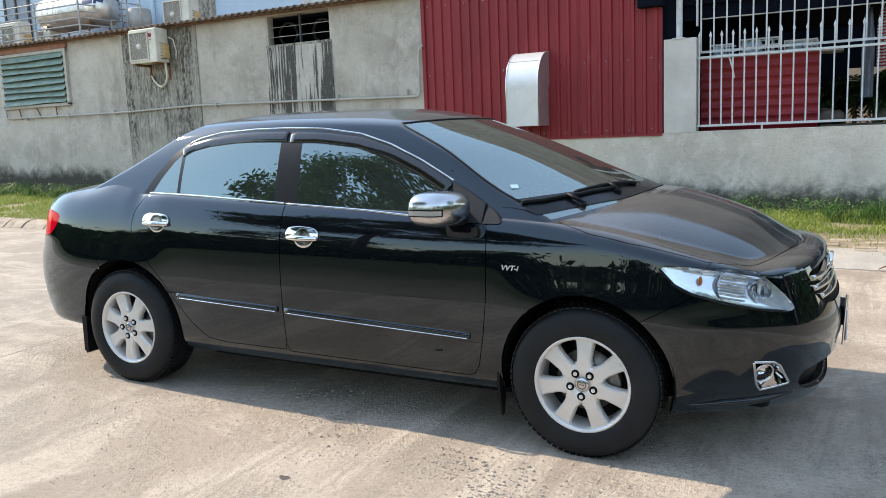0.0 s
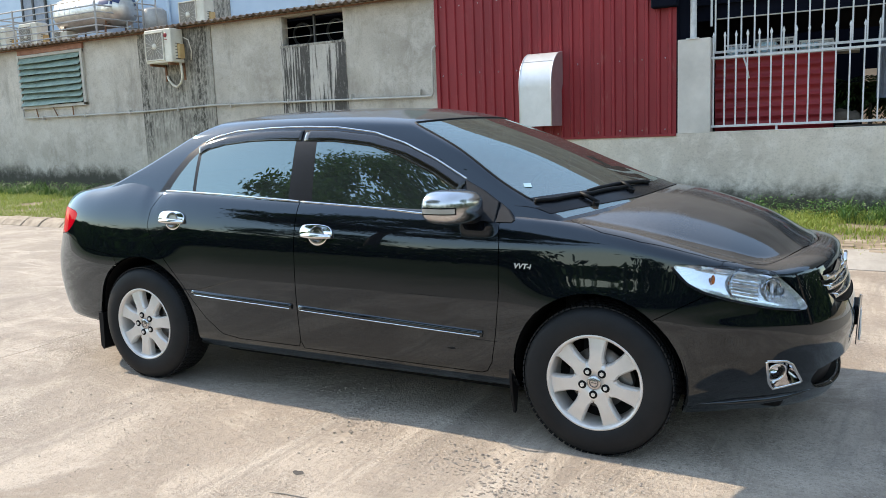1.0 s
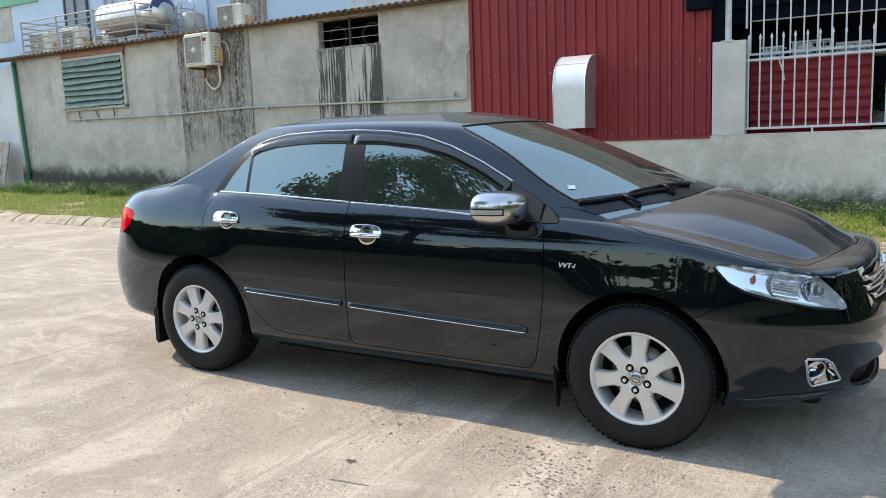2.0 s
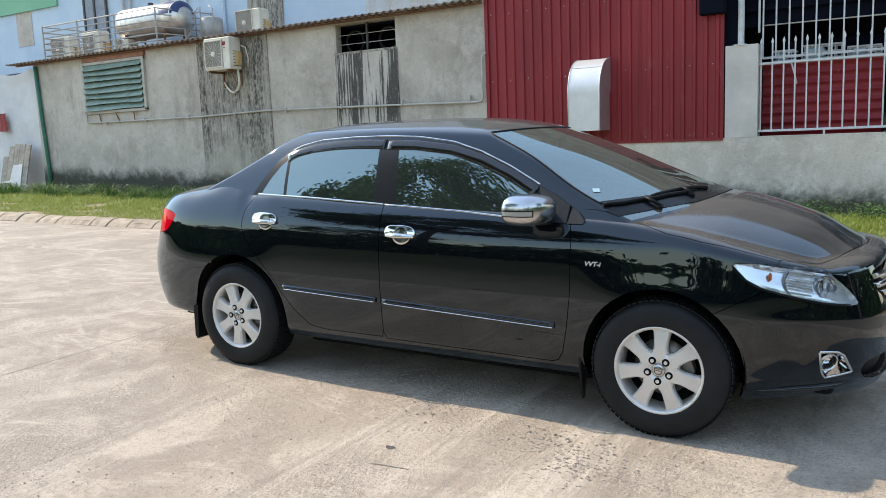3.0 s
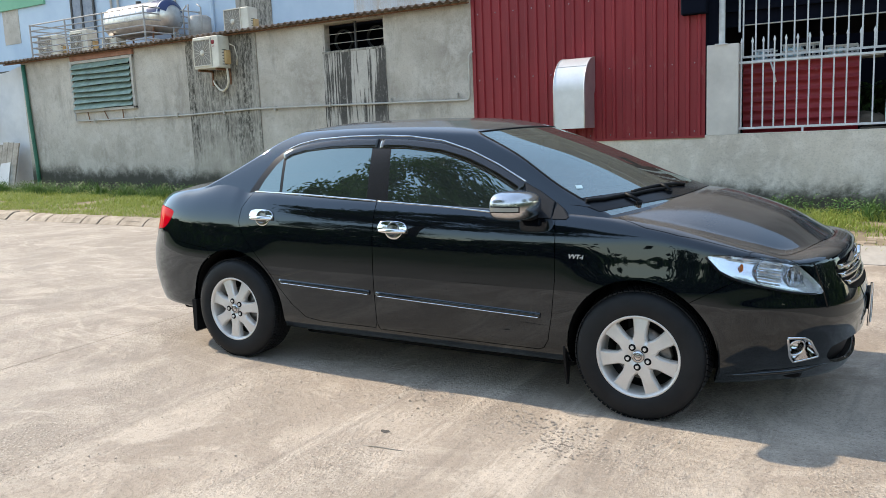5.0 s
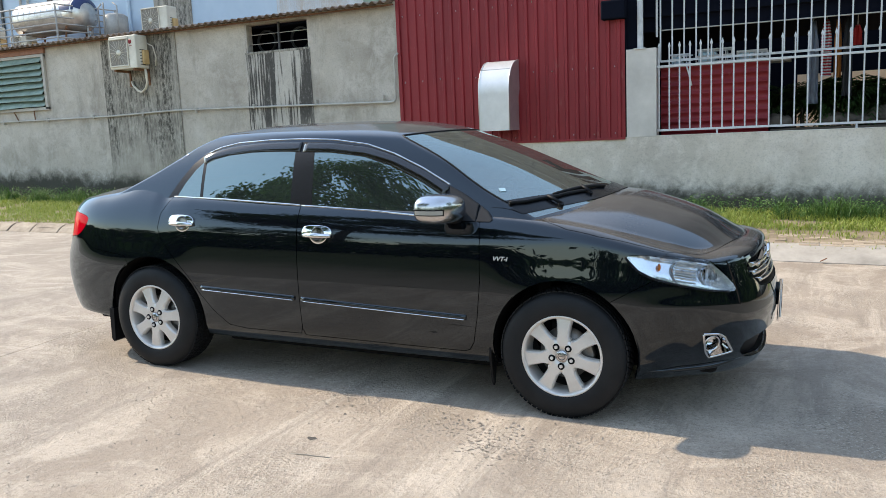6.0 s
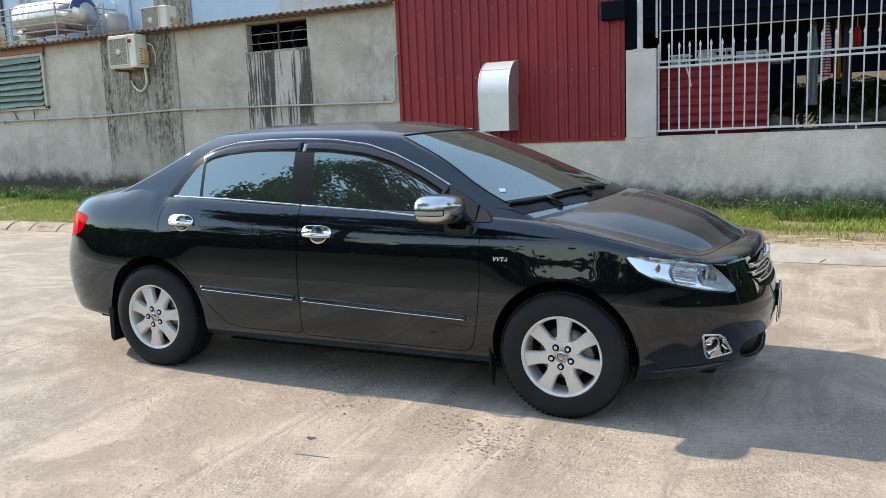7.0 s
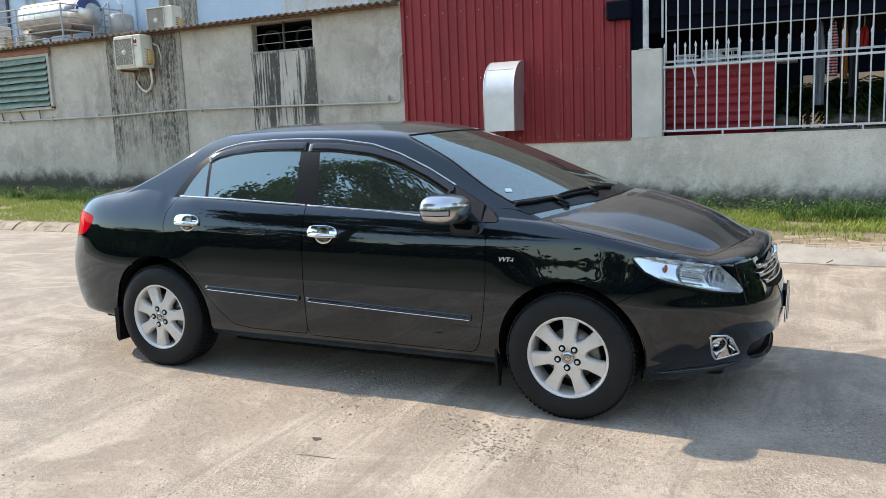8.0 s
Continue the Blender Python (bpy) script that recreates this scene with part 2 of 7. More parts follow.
M["chrome"] = mottled("chrome", (0.72, 0.72, 0.73), (0.82, 0.82, 0.83), 12, 0.07, 1.0, bump=0.0)
M["satin_chrome"] = mottled("satin_chrome", (0.5, 0.5, 0.51), (0.58, 0.58, 0.59), 12, 0.2, 1.0, bump=0.0)
M["alloy"] = mottled("silver_alloy", (0.66, 0.635, 0.6), (0.76, 0.735, 0.70), 9, 0.36, 0.42, bump=0.03)
M["alloy_dark"] = mat("wheel_well_metal", (0.05, 0.05, 0.05), 0.6, 0.5)
M["rubber"] = mottled("tyre_rubber", (0.010, 0.0107, 0.012), (0.018, 0.0185, 0.0195), 7, 0.6, bump=0.1, spec=0.22)
# bluish film on the side panes paints the haze over the mirrored trees
M["side_glass"] = glass("dark_tinted_glass", (0.06, 0.07, 0.07), 3.0, 0.045, film=(0.84, 1.0, 0.95), dirt=(0.34, 0.42, 0.42))
M["windscreen"] = glass("windscreen_glass", (0.55, 0.6, 0.59), 3.8, 0.1, film=(0.80, 1.0, 1.0))
M["visor"] = glass("smoked_visor", (0.16, 0.17, 0.18), 1.7, 0.02, 0.06)
M["lamp_red"] = mat("red_lamp_lens", (0.5, 0.002, 0.012), 0.03, spec=0.05)
M["lens"] = glass("clear_lamp_lens", (0.93, 0.96, 1.0), 1.5)
M["interior"] = mat("dark_cabin", (0.03, 0.028, 0.026), 0.8, spec=0.2)
M["seat"] = mottled("grey_seat_fabric", (0.1, 0.095, 0.09), (0.16, 0.15, 0.14), 30, 0.9)


def make_red():
    m = mat("red_painted_sheet", (0.3, 0.025, 0.03), 0.45, spec=0.4)
    n = Nodes(m).world()
    a, f = n.noise(1.2, 6, 0.65, stretch=(1, 1, 0.25)), n.noise(30, 4, 0.7)
    c = n.mix(n.grey(a, 0.3, 0.7), (0.185, 0.014, 0.02), (0.29, 0.024, 0.03))
    c = n.mix(n.maths("MULTIPLY", n.grey(n.noise(7, 6, 0.7, stretch=(1, 1, 0.3)), 0.62, 0.78), 0.4), c, (0.4, 0.2, 0.17))
    n.colour(c)
    n.rough(n.maths("ADD", 0.38, n.maths("MULTIPLY", f, 0.2)))
    return m


M["red"] = make_red()
M["galv"] = mottled("galvanised_sheet", (0.52, 0.53, 0.54), (0.66, 0.67, 0.68), 5, 0.36, 0.8, bump=0.03)
M["fence"] = mottled("pale_painted_steel", (0.5, 0.51, 0.51), (0.66, 0.67, 0.67), 14, 0.5, bump=0.04)
M["rail_grey"] = mottled("weathered_rail_paint", (0.3, 0.29, 0.28), (0.46, 0.45, 0.43), 6, 0.6, bump=0.05)
# near black puts the missing light of shed and rooms into the colour
M["dark"] = mat("shade_black", (0.007, 0.0085, 0.015), 0.95, spec=0.05)
M["upper_wall"] = mottled("weathered_brown_render", (0.24, 0.185, 0.15), (0.42, 0.35, 0.29), 1.6, 0.9, bump=0.2)
M["roof_sheet"] = mottled("weathered_fibre_cement", (0.11, 0.075, 0.058), (0.27, 0.21, 0.17), 3, 0.9, bump=0.2)
M["blue_wall"] = mottled("pale_blue_paint", (0.42, 0.53, 0.66), (0.55, 0.65, 0.75), 0.8, 0.8, bump=0.05)
M["green_wall"] = mottled("pale_green_paint", (0.18, 0.42, 0.27), (0.25, 0.5, 0.33), 0.9, 0.8, bump=0.05)
M["ac_white"] = mottled("aged_white_enamel", (0.54, 0.49, 0.4), (0.74, 0.7, 0.6), 3, 0.45, bump=0.02)
M["ac_fan"] = mottled("dusty_fan_guard", (0.2, 0.18, 0.15), (0.32, 0.29, 0.25), 9, 0.7)
M["grille"] = mat("dark_grille", (0.05, 0.05, 0.05), 0.6)
M["rust"] = mottled("rusty_steel", (0.1, 0.045, 0.025), (0.25, 0.12, 0.06), 12, 0.85)
M["louvre"] = mottled("faded_green_louvre", (0.15, 0.215, 0.18), (0.3, 0.385, 0.33), 4, 0.6, bump=0.05)
M["pipe"] = mottled("grey_plastic_pipe", (0.38, 0.35, 0.31), (0.52, 0.49, 0.44), 4, 0.6, bump=0.02)
M["kerb"] = mottled("worn_kerb_concrete", (0.21, 0.165, 0.12), (0.47, 0.39, 0.3), 4, 0.9, bump=0.4, fine=25)
M["soil"] = mottled("dry_soil", (0.16, 0.12, 0.075), (0.34, 0.27, 0.18), 5, 0.95, bump=0.5, fine=20)
M["white_wall"] = mottled("dull_white_paint", (0.52, 0.53, 0.54), (0.7, 0.7, 0.7), 1.2, 0.8, bump=0.06)
M["plate"] = mat("white_plate", (0.75, 0.75, 0.73), 0.5)
M["tank"] = mottled("stainless_steel", (0.52, 0.49, 0.46), (0.72, 0.69, 0.66), 6, 0.36, 0.85, bump=0.03)
M["tank_blue"] = mat("navy_band", (0.02, 0.035, 0.12), 0.4)


def make_leaf(name, dark, light):
    m = mat(name, light, 0.55, spec=0.4)
    n = Nodes(m)
    isl = n.t.nodes.new("ShaderNodeNewGeometry").outputs["Random Per Island"]
    n.colour(n.mix(isl, dark, light))
    tr = n.t.nodes.new("ShaderNodeBsdfTranslucent")
    n.link(n.mix(isl, dark, light), tr.inputs[0])
    mx = n.t.nodes.new("ShaderNodeMixShader")
    mx.inputs[0].default_value = 0.3
    n.link(n.b.outputs[0], mx.inputs[1])
    n.link(tr.outputs[0], mx.inputs[2])
    n.link(mx.outputs[0], n.t.nodes["Material Output"].inputs[0])
    return m


M["leaf"] = make_leaf("tree_leaf", (0.022, 0.05, 0.012), (0.06, 0.12, 0.03))
M["grass"] = make_leaf("grass_blade", (0.16, 0.24, 0.03), (0.36, 0.4, 0.1))
M["weed"] = make_leaf("weed_leaf", (0.035, 0.085, 0.018), (0.12, 0.22, 0.05))
M["bark"] = mottled("bark", (0.07, 0.055, 0.04), (0.16, 0.13, 0.1), 9, 0.9, bump=0.5, fine=18)
M["lamp_shell"] = mottled("lamp_reflector", (0.92, 0.92, 0.92), (0.98, 0.98, 0.98), 30, 0.14, 0.75, bump=0.22, fine=45)
M["lens_inner"] = mat("pale_lamp_glass", (0.75, 0.74, 0.7), 0.15, coat=1.0)
M["signal"] = mat("smoky_indicator_lens", (0.4, 0.38, 0.34), 0.12, coat=1.0)
M["amber"] = mat("amber_bulb", (0.7, 0.16, 0.02), 0.2, coat=1.0)
M["kerb_grey"] = mottled("cast_kerb_concrete", (0.26, 0.235, 0.2), (0.45, 0.405, 0.35), 3, 0.95, bump=0.5, fine=40)
M["plaster_pale"] = mottled("pale_cement_render", (0.48, 0.45, 0.41), (0.67, 0.63, 0.575), 1.6, 0.9, bump=0.25, fine=40)
# paler copy of galv: the hood front's brightness is put into the colour
M["galv_lit"] = mottled("lit_zinc_sheet", (0.66, 0.66, 0.66), (0.78, 0.78, 0.78), 4, 0.32, 0.35, bump=0.02)
M["rust_red"] = mottled("rusty_red_board", (0.26, 0.12, 0.08), (0.42, 0.22, 0.15), 5, 0.85)
M["rust_yellow"] = mottled("yellowed_plastic", (0.42, 0.24, 0.08), (0.6, 0.42, 0.2), 5, 0.6)
M["white_stained"] = make_streaked("rust_streaked_white", 0.6, 0.42, 0.62, (0.55, 0.6, 0.66), (0.7, 0.73, 0.76), 4.0, (0.45, 0.28, 0.12))
M["green_pipe"] = mottled("green_plastic_pipe", (0.02, 0.11, 0.07), (0.05, 0.18, 0.12), 8, 0.5)
M["old_wood"] = mottled("weathered_wood", (0.2, 0.18, 0.15), (0.4, 0.37, 0.32), 7, 0.9, bump=0.4, fine=30)
M["cream_wall"] = mottled("sunlit_cream_wall", (0.62, 0.5, 0.35), (0.75, 0.63, 0.46), 2, 0.9)
M["cloth_grey"] = mottled("grey_cloth", (0.22, 0.25, 0.3), (0.34, 0.37, 0.42), 8, 0.9)
M["cloth_orange"] = mottled("orange_cloth", (0.4, 0.13, 0.02), (0.5, 0.2, 0.04), 8, 0.9)
M["cloth_red"] = mottled("red_cloth", (0.45, 0.02, 0.02), (0.6, 0.04, 0.03), 8, 0.9)
M["grit"] = mottled("grit", (0.24, 0.2, 0.16), (0.5, 0.425, 0.345), 40, 0.95, bump=0.0)


def make_stripes():
    m = mat("striped_cloth", (0.6, 0.6, 0.6), 0.9)
    n = Nodes(m)
    w = n.t.nodes.new("ShaderNodeTexWave")
    w.bands_direction = "Z"
    w.inputs["Scale"].default_value = 8.0
    n.link(n.co, w.inputs["Vector"])
    n.colour(n.ramp(w.outputs["Fac"], [(0.45, (0.5, 0.04, 0.05)), (0.55, (0.75, 0.74, 0.72))]))
    return m


M["cloth_stripe"] = make_stripes()
M["oil"] = mottled("oil_stain", (0.05, 0.045, 0.04), (0.1, 0.09, 0.08), 30, 0.8, bump=0.0)


def make_brick():
    m = mat("sandy_brick_paver", (0.4, 0.32, 0.24), 0.9, spec=0.3)
    n = Nodes(m)
    c = n.mix(n.random(), (0.32, 0.25, 0.18), (0.5, 0.41, 0.31))
    c = n.mix(n.maths("MULTIPLY", n.grey(n.noise(30, 4), 0.45, 0.7), 0.5), c, (0.22, 0.18, 0.13))
    n.colour(c)
    n.bump(n.noise(80, 3), 0.3, 0.004)
    return m


M["brick"] = make_brick()
# darker copy of chrome; the shade in the handle's hollow is in the colour
M["chrome_dark"] = mat("shaded_chrome", (0.16, 0.16, 0.165), 0.15, 1.0)


def make_lawn():
    """Unseen dark grass for the car to mirror, fading to dust colour towards the paving."""
    m = mat("unseen_dark_grass", (0.05, 0.07, 0.02), 0.95, spec=0.2)
    n = Nodes(m)
    patch, fine = n.noise(1.1, 8, 0.75), n.noise(25, 5, 0.7)
    c = n.mix(n.grey(n.noise(3, 6, 0.65), 0.3, 0.7), (0.025, 0.04, 0.014), (0.07, 0.085, 0.035))
    bare = n.span(n.maths("ADD", n.axis(1), n.maths("MULTIPLY", n.maths("SUBTRACT", patch, 0.5), 2.2)), -6.0, -2.3)
    n.colour(n.mix(bare, c, (0.25, 0.215, 0.175)))
    n.bump(n.maths("ADD", fine, patch), 0.5, 0.02)
    return m


M["unseen_lawn"] = make_lawn()


# ---- mesh helpers ----
def part(name, bm, material, parent=None, label="", smooth=False):
    """Links a bmesh as one mesh object under a thing or a part."""
    me = bpy.data.meshes.new(name)
    if smooth:
        for f in bm.faces:
            f.smooth = True
    bm.to_mesh(me)
    bm.free()
    me.materials.append(M[material] if isinstance(material, str) else material)
    ob = new(name, me)
    if parent is not None:
        ob.parent = parent
    if label:
        ob["label"] = label
    return ob


def raw(name, verts, faces, material, parent=None, label="", smooth=False):
    me = bpy.data.meshes.new(name)
    me.from_pydata([tuple(v) for v in verts], [], [tuple(f) for f in faces])
    if smooth:
        me.polygons.foreach_set("use_smooth", [True] * len(me.polygons))
    me.update()
    me.materials.append(M[material] if isinstance(material, str) else material)
    ob = new(name, me)
    if parent is not None:
        ob.parent = parent
    if label:
        ob["label"] = label
    return ob


def thing(name, m, label, category, group="", kind=""):
    ob = new(name)
    ob.matrix_basis = m
    ob.empty_display_size = 0.1
    return tagged(ob, label, category, group, kind)


def box(x0, y0, z0, x1, y1, z1, bevel=0.0, bm=None, seg=2):
    bm = bm or bmesh.new()
    m = Matrix.Translation(((x0 + x1) / 2, (y0 + y1) / 2, (z0 + z1) / 2)) @ Matrix.Diagonal((abs(x1 - x0), abs(y1 - y0), abs(z1 - z0), 1))
    g = bmesh.ops.create_cube(bm, size=1, matrix=m)
    if bevel:
        es = list({e for v in g["verts"] for e in v.link_edges})
        bmesh.ops.bevel(bm, geom=es, offset=bevel, segments=seg, affect="EDGES", profile=0.5)
    return bm


def rod(a, b, r, n=10, bm=None, r2=None):
    bm = bm or bmesh.new()
    a, b = Vector(a), Vector(b)
    m = Matrix.Translation((a + b) / 2) @ (b - a).to_track_quat("Z", "Y").to_matrix().to_4x4()
    bmesh.ops.create_cone(bm, cap_ends=True, segments=n, radius1=r, radius2=r if r2 is None else r2, depth=(b - a).length, matrix=m)
    return bm


def tube(points, r, n=8, bm=None):
    """A round pipe along points."""
    bm = bm or bmesh.new()
    pts = [Vector(p) for p in points]
    rings = []
    side = None
    for i, p in enumerate(pts):
        d = (pts[min(i + 1, len(pts) - 1)] - pts[max(i - 1, 0)]).normalized()
        if side is None:
            side = d.orthogonal().normalized()
        side = (side - d * side.dot(d)).normalized()
        up = d.cross(side)
        rings.append([bm.verts.new(p + (side * math.cos(2 * math.pi * k / n) + up * math.sin(2 * math.pi * k / n)) * r) for k in range(n)])
    for a, b in zip(rings, rings[1:]):
        for k in range(n):
            f = bm.faces.new((a[k], a[(k + 1) % n], b[(k + 1) % n], b[k]))
            f.smooth = True
    bm.faces.new(list(reversed(rings[0])))
    bm.faces.new(rings[-1])
    return bm


def prism(poly, lo, hi, axis="y", bevel=0.0):
    """A plate with the outline poly in the plane across axis, from lo to hi."""
    bm = bmesh.new()
    def at(p, d):
        return {"y": (p[0], d, p[1]), "x": (d, p[0], p[1]), "z": (p[0], p[1], d)}[axis]
    a = [bm.verts.new(at(p, lo)) for p in poly]
    b = [bm.verts.new(at(p, hi)) for p in poly]
    bm.faces.new(a)
    bm.faces.new(list(reversed(b)))
    for i in range(len(poly)):
        j = (i + 1) % len(poly)
        bm.faces.new((a[j], a[i], b[i], b[j]))
    bmesh.ops.recalc_face_normals(bm, faces=bm.faces)
    if bevel:
        bmesh.ops.bevel(bm, geom=[e for e in bm.edges], offset=bevel, segments=2, affect="EDGES", profile=0.5)
    return bm


def lathe(profile, n=48, axis="y", bm=None):
    """Turns (radius, along) pairs round an axis."""
    bm = bm or bmesh.new()
    rings = []
    for r, d in profile:
        ring = []
        for k in range(n):
            c, s = math.cos(2 * math.pi * k / n) * r, math.sin(2 * math.pi * k / n) * r
            ring.append(bm.verts.new({"y": (c, d, s), "x": (d, c, s), "z": (c, s, d)}[axis]))
        rings.append(ring)
    for a, b in zip(rings, rings[1:]):
        for k in range(n):
            f = bm.faces.new((a[k], a[(k + 1) % n], b[(k + 1) % n], b[k]))
            f.smooth = True
    return bm


def spline(xs, ys):
    """A smooth curve through points (monotone cubic)."""
    xs, ys = np.array(xs, float), np.array(ys, float)
    h, d = np.diff(xs), np.diff(ys) / np.diff(xs)
    m = np.zeros(len(xs))
    m[0], m[-1] = d[0], d[-1]
    for i in range(1, len(xs) - 1):
        if d[i - 1] * d[i] > 0:
            w1, w2 = 2 * h[i] + h[i - 1], h[i] + 2 * h[i - 1]
            m[i] = (w1 + w2) / (w1 / d[i - 1] + w2 / d[i])

    def f(x):
        x = np.clip(np.asarray(x, float), xs[0], xs[-1])
        i = np.clip(np.searchsorted(xs, x) - 1, 0, len(h) - 1)
        t = (x - xs[i]) / h[i]
        return ((1 + 2 * t) * (1 - t) ** 2 * ys[i] + t * (1 - t) ** 2 * h[i] * m[i]
                + t * t * (3 - 2 * t) * ys[i + 1] + t * t * (t - 1) * h[i] * m[i + 1])
    return f


def inside(poly, x, y):
    hit = False
    j = len(poly) - 1
    for i in range(len(poly)):
        (xi, yi), (xj, yj) = poly[i], poly[j]
        if (yi > y) != (yj > y) and x < (xj - xi) * (y - yi) / (yj - yi) + xi:
            hit = not hit
        j = i
    return hit


def smooth_poly(pts, rounds=2):
    """Rounds a closed outline's corners."""
    for _ in range(rounds):
        out = []
        for i, p in enumerate(pts):
            q = pts[(i + 1) % len(pts)]
            out += [(0.75 * p[0] + 0.25 * q[0], 0.75 * p[1] + 0.25 * q[1]), (0.25 * p[0] + 0.75 * q[0], 0.25 * p[1] + 0.75 * q[1])]
        pts = out
    return pts


# ---- the car's skin ----
# car axes: x ahead, the side that the camera sees at -y, z off the paving
NF, NS, NR = 36, 150, 34          # steps round the nose, along the side, round the tail
X0F, X0R = 1.42, -1.5
EXP_NOSE, EXP_TAIL = 2.6, 4.0
half_width = spline([0.15, 0.22, 0.3, 0.42, 0.55, 0.68, 0.78, 0.86, 0.93, 1.0, 1.08],
                    [0.745, 0.80, 0.845, 0.862, 0.872, 0.876, 0.874, 0.868, 0.858, 0.845, 0.83])
nose_x = spline([0.15, 0.2, 0.3, 0.42, 0.52, 0.6, 0.7, 0.8, 0.9], [2.12, 2.17, 2.215, 2.24, 2.25, 2.235, 2.205, 2.17, 2.11])
tail_x = spline([0.2, 0.27, 0.4, 0.55, 0.66, 0.72, 0.85, 1.0, 1.1], [-2.175, -2.225, -2.285, -2.306, -2.288, -2.262, -2.215, -2.18, -2.13])
shoulder = spline([-2.3, -2.15, -1.9, -1.75, -1.6, -1.42, -1.3, -1.18, -1.0, -0.5, 0.3, 0.9, 1.2, 1.5, 1.7, 1.9, 2.05, 2.2, 2.3],
                  [1.02, 1.037, 1.056, 1.076, 1.105, 1.15, 1.125, 1.067, 1.057, 1.035, 1.01, 0.985, 0.965, 0.925, 0.89, 0.845, 0.81, 0.825, 0.84])
deck = spline([-2.3, -2.15, -1.95, -1.7, 0.9, 1.3, 1.5, 1.65, 1.8, 1.93, 2.02, 2.1, 2.3],
              [1.045, 1.072, 1.093, 1.106, 1.06, 1.072, 1.057, 1.022, 0.974, 0.922, 0.872, 0.83, 0.77])
floor_z = spline([-2.3, -1.7, -1.0, 0.9, 1.7, 2.3], [0.30, 0.27, 0.216, 0.222, 0.188, 0.2])
taper = spline([-2.3, -1.5, -0.6, 0.3, 1.42, 2.3], [0.955, 0.984, 1.0, 1.0, 0.988, 0.97])
inset = spline([-2.3, -1.9, -1.75, -1.6, -1.42, -1.3, -1.15, -1.0, 1.0, 1.4, 1.8, 2.3], [0.075, 0.085, 0.112, 0.13, 0.17, 0.14, 0.075, 0.06, 0.06, 0.10, 0.13, 0.085])
rounding = spline([-2.3, -2.0, -1.75, -1.6, -1.42, -1.3, -1.15, -1.0, 0.6, 1.1, 1.4, 1.8, 2.03, 2.3], [0.10, 0.155, 0.205, 0.24, 0.29, 0.265, 0.205, 0.19, 0.18, 0.12, 0.07, 0.065, 0.038, 0.03])


def corner_steps(n, power):
    a = np.linspace(0, math.pi / 2, 4000)
    c, s = np.abs(np.cos(a)) ** (2 / power), np.sin(a) ** (2 / power)
    d = np.concatenate([[0], np.cumsum(np.hypot(np.diff(c), np.diff(s)))])
    k = np.interp(np.linspace(0, d[-1], n + 1), d, a)
    return np.interp(k, a, c), np.interp(k, a, s)


def lower_skin():
    """Rows from the sill over the shoulder to the centre line, columns from the nose back to the tail; half the car, at +y."""
    cf, sf = corner_steps(NF, EXP_NOSE)
    cr, sr = corner_steps(NR, EXP_TAIL)
    side = np.linspace(X0F, X0R, NS + 1)[1:-1]
    xr = np.concatenate([X0F + (2.25 - X0F) * cf, side, X0R - (2.25 + X0R) * cr[::-1]])
    zone = np.concatenate([np.zeros(NF + 1), np.ones(len(side)), np.full(NR + 1, 2)])
    cc = np.concatenate([cf, side, cr[::-1]])
    ss = np.concatenate([sf, np.ones(len(side)), sr[::-1]])
    top, r_in = shoulder(xr), inset(xr)
    bot, r_h = floor_z(xr), rounding(xr)

    def ring(z, cut):
        x = np.where(zone == 0, X0F + (nose_x(z) - cut - X0F) * cc, np.where(zone == 1, cc, X0R + (tail_x(z) + cut - X0R) * cc))
        flare = 0.022 * np.exp(-((z - 0.6) / 0.15) ** 2) * np.exp(-((x - 1.36) / 0.36) ** 4) + 0.014 * np.exp(-((z - 0.64) / 0.13) ** 2) * np.exp(-((x + 1.45) / 0.4) ** 4)
        ahead = np.clip((x - 1.6) / 0.25, 0, 1)
        flare = flare + ahead * (0.007 * np.exp(-((z - 0.575) / 0.035) ** 2) - 0.5 * np.maximum(0, 0.54 - z) ** 2 - 0.08 * np.maximum(0, 0.58 - z))
        y = (half_width(z) * taper(x) - cut + flare) * ss
        return np.stack([x, y, z], 1)
    rows = []
    rows.append(ring(bot, 0.10 * np.ones_like(bot)))
    rows.append(ring(bot, 0.02 * np.ones_like(bot)))
    for t in np.linspace(0, 1, 36):
        rows.append(ring(bot + 0.012 + (top - r_h - bot - 0.012) * t, 0 * bot))
    for a in np.linspace(0, math.pi / 2, 13)[1:]:
        rows.append(ring(top - r_h + r_h * math.sin(a), r_in * (1 - math.cos(a))))
    edge = rows[-1]
    for t in np.linspace(0, 1, 15)[1:]:
        r = edge.copy()
        r[:, 1] *= 1 - t
        r[:, 2] = edge[:, 2] + np.maximum(deck(edge[:, 0]) - edge[:, 2], 0) * (1 - (1 - t) ** 2.2) * np.clip(edge[:, 1] / 0.6, 0, 1) ** 0.7
        rows.append(r)
    return np.array(rows)


# upper body: four lines from the belt to the roof's rim
def arc3(points):
    t = [p[0] for p in points]
    return [spline(t, [p[i] for p in points]) for i in (1, 2, 3)]


